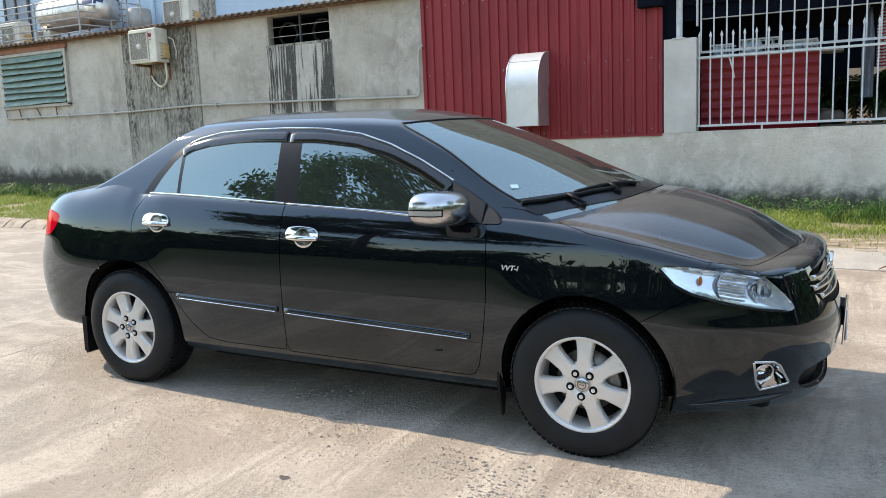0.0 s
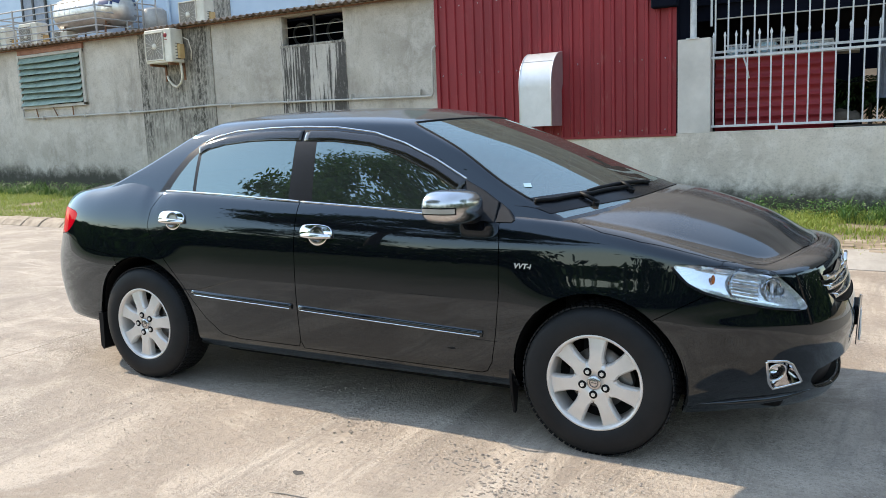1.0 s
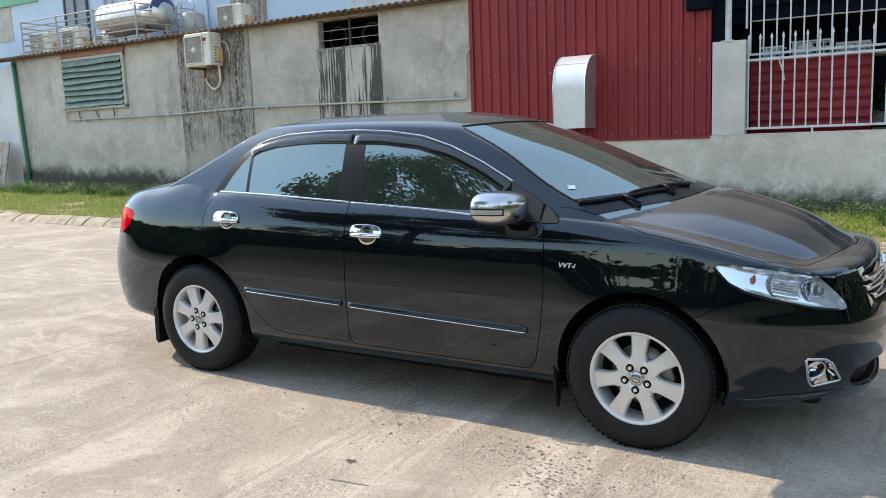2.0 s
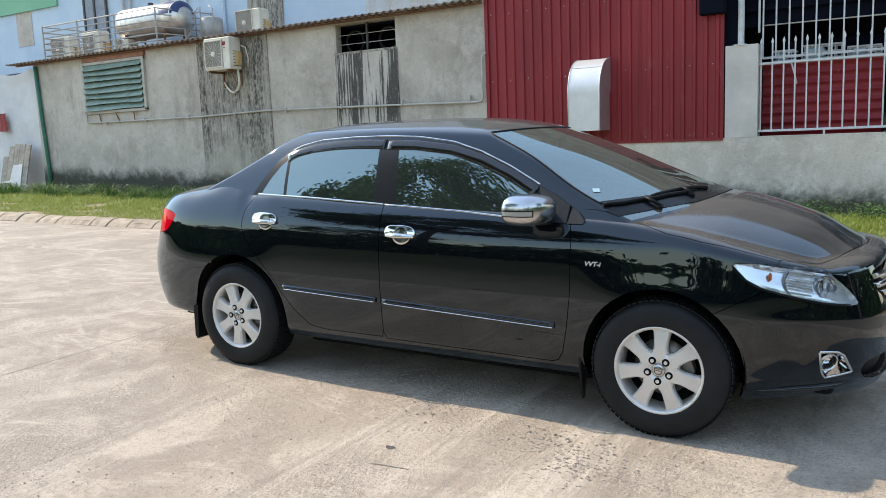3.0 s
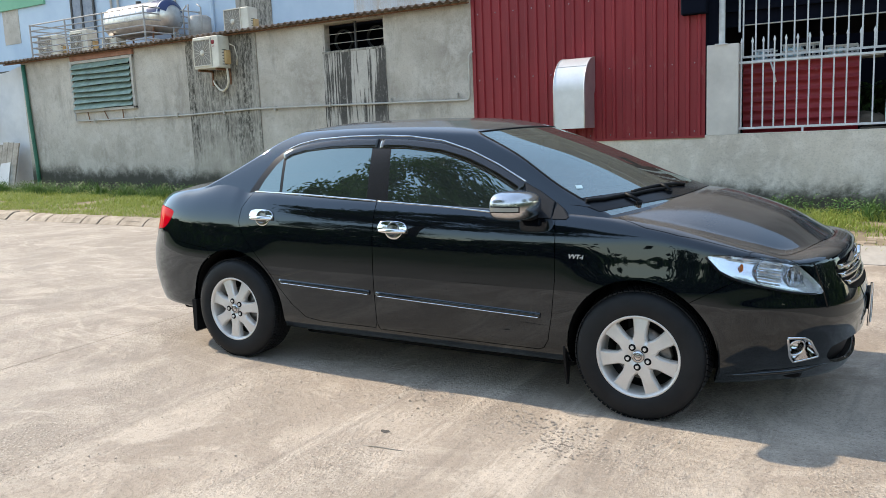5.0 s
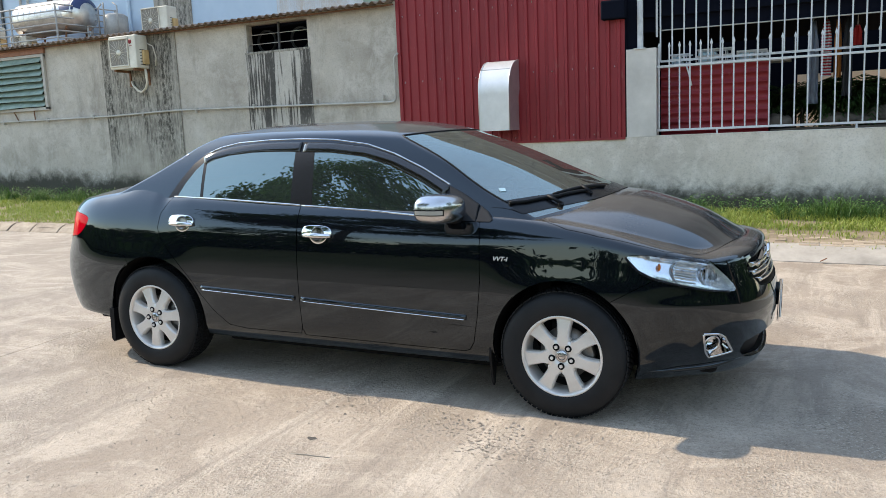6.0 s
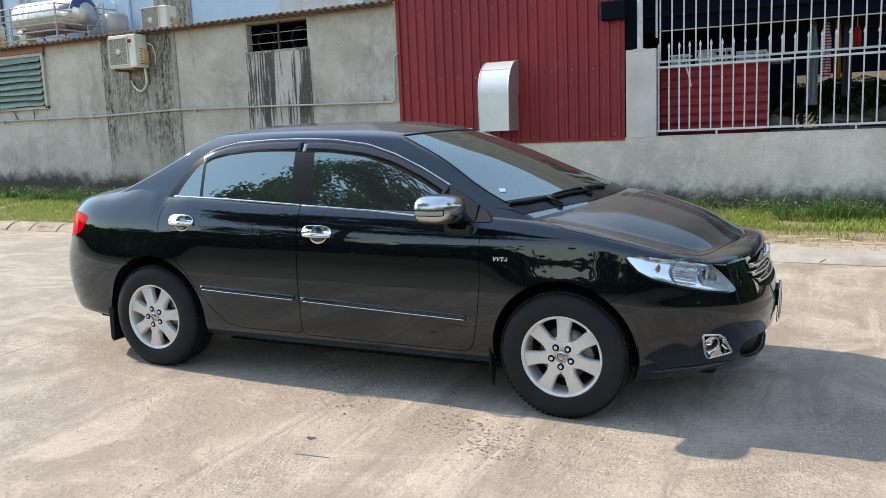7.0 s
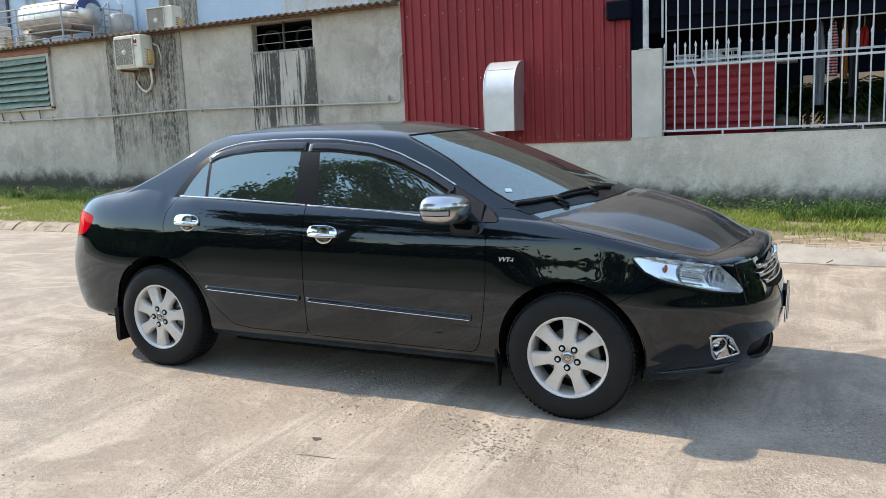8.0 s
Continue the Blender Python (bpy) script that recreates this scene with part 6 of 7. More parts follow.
def ac_unit(name, m, label, w, h, d, logo):
    t = thing(name, m, label, "air conditioner", "outdoor air conditioner units")
    part("casing", box(0, 0, 0, w, d, h, 0.018), "ac_white", t)
    cx, cz, s = w * 0.37, h * 0.5, min(h * 0.42, w * 0.33)
    o = part("grille_well", box(cx - s * 0.98, -0.004, cz - s * 1.08, cx + s * 0.98, 0.01, cz + s * 1.08, 0.0), "ac_fan", t)
    for k in range(18):
        a = 2 * math.pi * k / 18
        e = Vector((math.cos(a), 0, math.sin(a) * 1.08))
        e *= s * 0.96 / max(abs(e.x), abs(e.z) / 1.08)
        part("wire", rod((cx + 0.2 * e.x, -0.012, cz + 0.2 * e.z), (cx + e.x, -0.012, cz + e.z), 0.003, 4), "ac_white", t)
    o = part("hub", lathe([(0.0005, -0.02), (s * 0.22, -0.018), (s * 0.24, -0.005)], 20), "ac_white", t)
    o.matrix_basis = Matrix.Translation((cx, 0, cz))
    for z0, z1, x0, x1 in ((cz + s * 1.06, cz + s * 1.16, cx - s * 1.06, cx + s * 1.06), (cz - s * 1.16, cz - s * 1.06, cx - s * 1.06, cx + s * 1.06), (cz - s * 1.1, cz + s * 1.1, cx - s * 1.06, cx - s * 0.98), (cz - s * 1.1, cz + s * 1.1, cx + s * 0.98, cx + s * 1.06)):
        part("grille_frame", box(x0, -0.02, z0, x1, 0.0, z1, 0.004), "ac_white", t)
    if logo:
        o = part("mark", lathe([(0.001, -0.003), (0.042, -0.003), (0.042, 0.001)], 20), "red", t)
        o.matrix_basis = Matrix.Translation((w * 0.8, 0, h * 0.8))
        part("mark_bar", box(w * 0.77, -0.003, h * 0.66, w * 0.86, 0.002, h * 0.68), "red", t)
        part("panel_seam", box(w * 0.735, -0.002, 0.02, w * 0.74, 0.003, h - 0.02), "grille", t)
    for z in np.linspace(0.1, 0.55, 6):
        part("side_slot", box(w - 0.002, d * 0.3, h * z, w + 0.003, d * 0.7, h * z + 0.012), "grille", t)
    part("valve_cover", box(w, d * 0.45, h * 0.12, w + 0.05, d * 0.9, h * 0.55, 0.01), "rust_yellow", t)
    return t


ac1 = ac_unit("air_conditioner", Matrix.Translation((-9.43, 6.70, 2.87)), "old white outdoor air conditioner bracketed to the stained wall", 0.66, 0.6, 0.3, True)
for sx in (0.08, 0.55):
    part("bracket", box(sx, 0.0, -0.04, sx + 0.035, 0.4, 0.0), "rust", ac1)
    part("bracket_post", box(sx, 0.355, -0.3, sx + 0.035, 0.39, 0.0), "rust", ac1)
part("hose", tube([(0.62, 0.22, 0.05), (0.64, 0.22, -0.12), (0.63, 0.24, -0.25), (0.55, 0.27, -0.36), (0.42, 0.3, -0.42), (0.30, 0.32, -0.38), (0.18, 0.34, -0.28), (0.13, 0.36, -0.2)], 0.022, 8), "ac_white", ac1, "looped white hose")
part("cable", tube([(0.7, 0.25, 0.45), (0.78, 0.3, 0.4), (0.8, 0.34, 0.2), (0.76, 0.36, 0.05)], 0.012, 6), "ac_white", ac1)
ac2 = ac_unit("air_conditioner", Matrix.Translation((-9.75, 7.9, 3.645)), "old white outdoor air conditioner standing on the lean-to roof", 0.68, 0.52, 0.28, False)
ac3 = ac_unit("air_conditioner", Matrix.Translation((-16.1, 8.0, 3.65)), "white outdoor air conditioner standing on the lean-to roof", 0.75, 0.58, 0.3, False)
ac4 = ac_unit("air_conditioner", Matrix.Translation((-14.85, 8.0, 3.65)), "small white outdoor air conditioner standing on the lean-to roof", 0.62, 0.6, 0.3, False)
ac5 = ac_unit("air_conditioner", Matrix.Translation((-13.6, 7.9, 3.645)), "small white outdoor air conditioner standing on the lean-to roof", 0.5, 0.3, 0.28, False)

# railing on the lean-to roof
rail = thing("railing", Matrix(), "pale steel railing round the roof-top plant", "railing")
A, B, C = Vector((-15.6, 7.5, 0)), Vector((-11.65, 7.5, 0)), Vector((-11.43, 8.88, 0))
for z in (3.74, 3.88, 4.02, 4.15, 4.28, 4.41):
    part("rail", rod(A + Vector((0, 0, z)), B + Vector((0, 0, z)), 0.015, 8), "rail_grey", rail)
    part("rail", rod(B + Vector((0, 0, z)), C + Vector((0, 0, z)), 0.015, 8), "rail_grey", rail)
    part("rail", rod(A + Vector((0, 0, z)), A + Vector((0.1, 1.38, z)), 0.015, 8), "rail_grey", rail)
for p in (A, A.lerp(B, 0.33), A.lerp(B, 0.66), B, B.lerp(C, 0.5), C):
    part("post", rod(p + Vector((0, 0, 3.55)), p + Vector((0, 0, 4.43)), 0.02, 8), "rail_grey", rail)

# steel water tank lying on a stand
tank = thing("water_tank", Matrix.Translation((-12.5, 8.2, 4.28)), "stainless steel water tank with navy end lying on a stand", "water tank")
prof = [(0.0005, -1.03), (0.2, -1.0), (0.33, -0.93), (0.36, -0.86), (0.36, 0.6), (0.35, 0.62), (0.36, 0.64), (0.36, 0.86), (0.33, 0.93), (0.2, 1.0), (0.0005, 1.03)]
part("drum", lathe(prof, 40, "x"), "tank", tank)
band = lathe([(0.364, 0.55), (0.364, 0.84), (0.335, 0.935), (0.22, 1.0)], 40, "x")
bmesh.ops.delete(band, geom=[f for f in band.faces if f.calc_center_median().z < 0.08], context="FACES")
part("navy_band", band, "tank_blue", tank)
for k in range(4):
    o = part("mark_bar", box(0.62 + 0.055 * k, -0.25, 0.262, 0.66 + 0.055 * k, -0.2, 0.266), "plate", tank)
for z in np.linspace(-0.9, 0.5, 9):
    part("hoop", lathe([(0.362, z), (0.368, z + 0.012), (0.362, z + 0.024)], 40, "x"), "tank", tank)
for sx in (-0.7, 0.6):
    for sy in (-0.3, 0.3):
        part("leg", rod((sx, sy, -0.66), (sx, sy * 0.8, -0.2), 0.022, 6), "rust", tank)
    part("cradle", rod((sx, -0.3, -0.33), (sx, 0.3, -0.33), 0.02, 6), "rust", tank)
part("filler", rod((-0.1, 0, 0.34), (-0.1, 0, 0.42), 0.06, 14), "grille", tank)
drum2 = thing("water_tank", Matrix.Translation((-11.0, 8.45, 3.95)), "small dull grey tank caged in stand pipes behind the railing", "water tank")
part("drum", lathe([(0.0005, 0.3), (0.18, 0.29), (0.25, 0.24), (0.25, -0.26), (0.0005, -0.28)], 28, "z"), "rail_grey", drum2)
for sx, sy in ((-0.27, -0.2), (0.27, -0.2), (0.0, -0.3)):
    part("stand_pipe", tube([(sx, sy, -0.3), (sx, sy, 0.42), (sx * 0.6, sy, 0.5)], 0.016, 6), "rail_grey", drum2)

# conduit along the wall
cond = thing("conduit", Matrix(), "thin grey plastic conduit clipped along the wall", "pipe")
cy = WY - 0.045
part("pipe", tube([(-13.63, cy, 2.3), (-13.63, cy, 2.1), (-13.6, cy, 2.075), (-12, cy, 2.06), (-10, cy, 2.045), (-8.3, cy, 2.075), (-6, cy, 2.03), (-3.75, cy, 1.975), (-3.68, cy, 1.985), (-3.655, cy, 2.03), (-3.65, cy, 2.66), (-3.63, cy, 2.7), (-3.58, cy, 2.74)], 0.018, 8), "pipe", cond)
for xx in np.arange(-13, -3.8, 1.3):
    part("clip", box(xx, WY - 0.07, 2.015, xx + 0.025, WY, 2.095), "pipe", cond)
drain = thing("drainpipe", Matrix(), "green plastic drainpipe down the end of the wall", "pipe")
part("pipe", tube([(-15.35, WY - 0.05, 3.45), (-15.3, WY - 0.05, 2.4), (-15.22, WY - 0.05, 1.2), (-15.2, WY - 0.05, 0.2)], 0.045, 10), "green_pipe", drain)

# white wall at the end, with a cloth and a leaning board
tagged(part("wall_9", box(-30, 7.55, -0.5, -15.5, 7.7, 3.35), "white_wall"), "dull white boundary wall", "wall", kind="structure")
tagged(part("wall_10", box(-30, 8.6, 3.0, -16.0, 8.9, 3.62), "grille"), "dark gap under the upper floor", "wall", kind="structure")
sheet = bmesh.new()
bmesh.ops.create_grid(sheet, x_segments=24, y_segments=24, size=1)
for v in sheet.verts:
    v.co = Vector((-17.6 + v.co.x * 1.95, 7.42 + 0.05 * noise.noise(Vector((v.co.x * 3, v.co.y * 2, 1))), 1.75 + v.co.y * 1.75 - 0.12 * abs(math.sin(v.co.x * 4)) * (v.co.y > 0.9)))
tp = thing("tarpaulin", Matrix(), "dull white tarpaulin hung over the end wall", "tarpaulin")
part("sheet", sheet, "white_wall", tp, smooth=True)
cl = thing("red_cloth", Matrix.Translation((-17.35, 7.3, 2.25)), "small red cloth hung on a rod", "cloth")
fold = bmesh.new()
bmesh.ops.create_grid(fold, x_segments=8, y_segments=8, size=0.2)
for v in fold.verts:
    v.co = Vector((v.co.x * (1 - 0.2 * (v.co.y > 0)), 0.015 * math.sin(v.co.x * 40), v.co.y * 1.1))
part("cloth", fold, "red", cl, smooth=True)
part("rod", rod((-1.0, 0.0, 0.21), (0.2, 0.0, 0.21), 0.012), "rust", cl)
bd_ = thing("old_board", Matrix.Translation((-16.5, 6.85, 0.48)) @ pose(0, 0, 0, -14, 0, 3), "weathered plank board leaning against the wall", "board")
for k in range(5):
    h = (0.95, 1.2, 1.25, 1.24, 1.22)[k]
    part("plank", box(-0.48 + k * 0.2, -0.02, 0.0, -0.29 + k * 0.2, 0.015 + 0.006 * (k % 2), h, 0.004), "old_wood", bd_)
part("torn_sheet", prism([(-0.5, 0.3), (-0.1, 0.35), (-0.05, 0.72), (0.3, 0.75), (0.32, 0.05), (0.0, 0.0), (-0.02, 0.28)], -0.035, -0.025), "white_wall", bd_)
bl_ = thing("fallen_board", Matrix.Translation((-16.2, 6.0, 0.46)) @ pose(0, 0, 0, 4, 3, 10), "pale board lying on the grass", "board")
part("plank", box(-0.9, -0.14, 0, 0.9, 0.14, 0.03, 0.005), "old_wood", bl_)

# ---- fence on the low wall ----
fence = thing("fence", Matrix.Translation((0, WY + 0.08, 0)), "pale painted steel fence with spear tips on the low wall", "fence")
for z, h in ((1.345, 0.03), (2.235, 0.03)):
    part("rail", box(0.47, -0.016, z - h / 2, 9.3, 0.016, z + h / 2, 0.003), "fence", fence)
for k in range(57):
    x = 0.497 + 0.1527 * (k - 0.54 * max(0.0, math.sin(math.pi * min(k, 19) / 19)))
    bm = box(x - 0.009, -0.009, 1.345, x + 0.009, 0.009, 2.50)
    tip = [bm.verts.new((x + a, b, 2.49)) for a, b in ((-0.011, -0.011), (0.011, -0.011), (0.011, 0.011), (-0.011, 0.011))]
    mid = [bm.verts.new((x + a, b, 2.515)) for a, b in ((-0.017, -0.013), (0.017, -0.013), (0.017, 0.013), (-0.017, 0.013))]
    top = bm.verts.new((x, 0, 2.57))
    for i in range(4):
        j = (i + 1) % 4
        bm.faces.new((tip[i], tip[j], mid[j], mid[i]))
        bm.faces.new((mid[i], mid[j], top))
    part("bar", bm, "fence", fence)
for xx in (1.28, 3.0, 4.8, 6.6):
    part("foot", box(xx - 0.012, -0.012, 1.27, xx + 0.012, 0.012, 1.34), "fence", fence)
upper = thing("window_grille", Matrix.Translation((0, WY + 0.2, 0)), "tall pale steel grille hung above the fence", "grille")
part("rail", box(0.50, -0.013, 2.30, 9.3, 0.013, 2.33), "fence", upper)
x = 0.498
while x < 9.2:
    part("bar", box(x - 0.0095, -0.0095, 2.31, x + 0.0095, 0.0095, 5.6), "fence", upper)
    x += 0.1617
part("short_bar", box(0.435, -0.013, 2.66, 0.461, 0.013, 5.6), "fence", upper)

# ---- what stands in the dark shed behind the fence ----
# roof, back walls and front panels are black in place of the shed's shade
shed = tagged(part("shed_roof", box(0.05, WY + 0.25, 2.95, 12, 12.0, 3.02), "dark"), "sheet roof of the shed, black for the unlit inside", "roof", kind="structure")
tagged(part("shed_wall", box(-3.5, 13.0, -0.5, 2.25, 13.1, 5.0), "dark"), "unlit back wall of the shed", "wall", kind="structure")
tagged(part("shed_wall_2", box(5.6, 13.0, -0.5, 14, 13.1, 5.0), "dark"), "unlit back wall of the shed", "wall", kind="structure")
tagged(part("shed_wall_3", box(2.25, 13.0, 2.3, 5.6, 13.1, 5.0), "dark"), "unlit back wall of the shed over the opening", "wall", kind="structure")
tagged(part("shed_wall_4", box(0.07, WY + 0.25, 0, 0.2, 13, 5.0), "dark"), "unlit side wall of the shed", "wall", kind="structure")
tagged(part("shed_dark_panel", box(0.05, WY + 0.32, 2.75, 12, WY + 0.36, 4.7), "dark"), "black panel standing in for the unlit shed above the fence", "wall", kind="structure")
tagged(part("shed_floor", box(0.2, WY + 0.25, 0.0, 14, 13, 0.35), "soil"), "earth floor of the shed", "floor", kind="structure")
tagged(part("far_wall", box(-2, 16, -0.5, 16, 16.2, 3.2), "cream_wall"), "sunlit cream wall beyond the shed", "wall", kind="structure")
tagged(part("far_wall_2", box(5.9, 13.3, -0.5, 6.1, 15.9, 3.0), "cream_wall"), "sunlit cream wall beyond the shed", "wall", kind="structure")
# black box stands in for a dark notch of the shed's inside
blk = thing("black_sheeting", Matrix.Translation((-0.14, WY - 0.08, 3.06)), "black box standing in for the dark notch at the shed roof's end", "sheeting")
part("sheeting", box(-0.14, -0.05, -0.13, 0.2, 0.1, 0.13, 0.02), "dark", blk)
tagged(part("shed_dark_panel_2", box(0.05, WY + 0.1, 2.5, 0.21, WY + 0.14, 4.7), "dark"), "black panel standing in for the unlit shed beside the pole", "wall", kind="structure")
rp = thing("corrugated_sheet", Matrix.Translation((0, WY + 0.3, 0)), "red corrugated sheet standing behind the fence", "sheet")
bm = bmesh.new()
zs = np.linspace(1.2, 2.26, 80)
cols = [[bm.verts.new((x, 0.055 * (abs(math.sin(math.pi * (z - 1.2) / 0.128)) ** 0.6), z)) for z in zs] for x in (0.48, 1.93)]
for j in range(79):
    bm.faces.new((cols[0][j], cols[1][j], cols[1][j + 1], cols[0][j + 1])).smooth = True
part("sheet", bm, "red", rp)
part("tie", tube([(0.86, -0.14, 2.22), (0.9, -0.16, 2.1), (0.93, -0.16, 1.95)], 0.012, 6), "plate", rp)
for x0, w, h, mt in ((0.58, 0.3, 0.16, "white_wall"), (0.95, 0.5, 0.2, "pipe"), (1.5, 0.4, 0.14, "pipe")):
    t_ = thing("crate", Matrix.Translation((x0, WY + 0.42, 2.26)), "pale plastic crate stacked behind the red sheet", "crate")
    part("tray", box(0, 0, 0, w, 0.3, 0.03, 0.004), mt, t_)
    for yy in (0.0, 0.29):
        for k in range(int(w / 0.08) + 1):
            part("post", box(min(w - 0.014, 0.08 * k), yy, 0.03, min(w, 0.08 * k + 0.014), yy + 0.01, h), mt, t_)
        for zz in (h * 0.45, h - 0.02):
            part("slat", box(0, yy - 0.004, zz, w, yy + 0.014, zz + 0.022, 0.003), mt, t_)
    part("contents", box(0.03, 0.03, 0.03, w * 0.55, 0.27, h * 0.8, 0.02), "sticker", t_)
tagged(part("shelf", box(0.3, WY + 0.32, 2.22, 2.2, WY + 0.8, 2.255), "old_wood"), "plain shelf carrying the crates", "shelf")
line_ = thing("clothes_line", Matrix(), "thin steel line strung across the shed", "line")
part("wire", rod((0.5, 7.385, 2.755), (9, 7.385, 2.70), 0.009, 6), "pipe", line_)
for nm, x0, w, z0, z1, mt, lb in (("long_garment", 2.47, 0.14, 1.62, 2.72, "cloth_grey", "long pale grey garment on a hanger"), ("striped_shirt", 2.63, 0.13, 1.98, 2.72, "cloth_stripe", "red and white striped shirt on a hanger"),
                                 ("orange_garment", 2.77, 0.09, 1.95, 2.72, "cloth_orange", "orange garment on a hanger"), ("dark_garment", 2.89, 0.12, 1.7, 2.75, "grille", "dark garment on a hanger"), ("red_garment", 3.0, 0.11, 2.36, 2.62, "cloth_red", "small red garment on a hanger")):
    t_ = thing(nm, Matrix.Translation((x0, 7.57, 0)), lb, "clothes", "clothes on the line")
    bm = bmesh.new()
    nx_, nz_ = 10, 12
    for s_ in (0,):
        grid = []
        for i in range(nx_ + 1):
            col = []
            for j in range(nz_ + 1):
                u, v = i / nx_, j / nz_
                ww = w * (0.5 + 0.5 * min(1, v * 3)) * (1 + 0.12 * noise.noise(Vector((v * 3, x0, 0))))
                col.append(bm.verts.new(((u - 0.5) * ww, 0.03 * math.sin(u * 14 + v * 2), z1 - (z1 - z0) * v)))
            grid.append(col)
        for i in range(nx_):
            for j in range(nz_):
                bm.faces.new((grid[i][j], grid[i + 1][j], grid[i + 1][j + 1], grid[i][j + 1])).smooth = True
    bmesh.ops.solidify(bm, geom=bm.faces[:], thickness=0.012)
    part("cloth", bm, mt, t_)
    part("hanger", tube([(0, 0, z1 - 0.01), (0, 0, 2.80), (0.015, 0, 2.835)], 0.005, 5), "pipe", t_)
for k, (x0, y0, sx, sz) in enumerate(((2.0, 7.75, 0.5, 0.22), (2.9, 8.0, 0.7, 0.18), (3.4, 8.2, 0.55, 0.32))):
    t_ = thing("sack", Matrix.Translation((x0, y0, 1.32)), "dusty grey sack lying on the bench behind the fence", "sack")
    bm = bmesh.new()
    bmesh.ops.create_icosphere(bm, subdivisions=3, radius=1)
    for v in bm.verts:
        v.co = Vector((v.co.x * sx * 0.5, v.co.y * 0.22, max(v.co.z, -0.3) * sz * 0.6 + 0.05)) + noise.noise_vector(v.co * 2.5 + Vector((k, 0, 0))) * 0.05
    part("sack", bm, "bark", t_, smooth=True)
tagged(part("bench", box(1.95, 7.5, 1.22, 7, 8.6, 1.30), "bark"), "low work bench behind the fence", "bench")


def palm(name, m, label, seed, fronds=15, size=0.75):
    r = random.Random(seed)
    t = thing(name, m, label, "plant", "potted palms in the shed")
    part("stem", rod((0, 0, 0), (0, 0, 0.3), 0.03, 8, r2=0.02), "bark", t)
    verts, faces = [], []
    for k in range(fronds):
        a, up = r.uniform(0, 2 * math.pi), r.uniform(0.4, 1.3)
        prev = None
        for i in range(14):
            s = i / 13
            c = Vector((math.cos(a) * size * s, math.sin(a) * size * s, 0.3 + size * (up * s - 0.9 * s * s)))
            if prev is not None:
                d = (c - prev).normalized()
                for sgn in (-1, 1):
                    side = d.cross(Vector((0, 0, 1))).normalized() * sgn
                    tip = c + (side * 0.7 + d * 0.6 + Vector((0, 0, -0.35))) * 0.24 * size * math.sin(math.pi * min(0.97, 0.15 + s * 0.8))
                    w = d * 0.022
                    n = len(verts)
                    verts += [c - w, c + w, tip]
                    faces.append((n, n + 1, n + 2))
            prev = c
    raw("fronds", verts, faces, "leaf", t)
    return t


for k, (x0, y0) in enumerate(((2.35, 8.5), (2.85, 8.8), (3.4, 8.6), (4.0, 8.8), (3.0, 9.4), (2.2, 9.1), (2.6, 8.6), (3.7, 9.3), (4.6, 9.0), (2.2, 10.2), (2.75, 10.6), (3.3, 10.2), (3.9, 10.8))):
    palm("palm", Matrix.Translation((x0, y0, 1.28)), "dark green palm with arching fronds in the shed", 20 + k, 34, 0.8 + 0.1 * (k % 3))


# ---- trees behind the camera, which the car's panes and doors mirror ----
def tree(name, m, label, seed, height, crown, squash, leaves):
    r = random.Random(seed)
    t = thing(name, m, label, "tree", "trees along the far side of the yard")
    bm = tube([(0, 0, -0.2), (0.05, 0.02, height * 0.2), (-0.05, 0.06, height * 0.42), (0.05, 0, height * 0.6)], 0.16, 10)
    for v in bm.verts:
        k = 1 - 0.6 * max(0, v.co.z) / height
        v.co.x *= k
        v.co.y *= k
    tips = []
    for k in range(9):
        a, e = 2 * math.pi * k / 9 + r.uniform(-0.3, 0.3), r.uniform(0.25, 1.1)
        s = Vector((0, 0, height * r.uniform(0.3, 0.5)))
        q = s + Vector((math.cos(a) * math.cos(e), math.sin(a) * math.cos(e), math.sin(e))) * crown * r.uniform(0.6, 0.95)
        tube([s, s.lerp(q, 0.5) + Vector((0, 0, 0.15)), q], 0.045, 6, bm)
        tips.append(q)
    part("trunk", bm, "bark", t)
    verts, faces = [], []
    clumps = []
    for _ in range(120):
        d = Vector((r.gauss(0, 1), r.gauss(0, 1), r.gauss(0, 1))).normalized()
        rad = r.uniform(0.45, 1.0) ** 0.6 * (0.82 + 0.3 * noise.noise(d * 2.0 + Vector((seed, 0, 0))))
        clumps.append((Vector((d.x * crown, d.y * crown, d.z * crown * squash)) * rad + Vector((0, 0, height * 0.66)), r.uniform(0.25, 0.55) * crown / 3))
    for _ in range(leaves):
        c, s = clumps[r.randrange(len(clumps))]
        p = c + Vector((r.gauss(0, 1), r.gauss(0, 1), r.gauss(0, 0.8))) * s * 0.6
        a = Vector((r.gauss(0, 1), r.gauss(0, 1), r.gauss(0, 0.7))).normalized() * r.uniform(0.05, 0.11)
        b = a.orthogonal().normalized() * a.length * 0.42
        n = len(verts)
        verts += [p - a, p + b, p + a, p - b]
        faces.append((n, n + 1, n + 2, n + 3))
    raw("crown", verts, faces, "leaf", t)
    return t


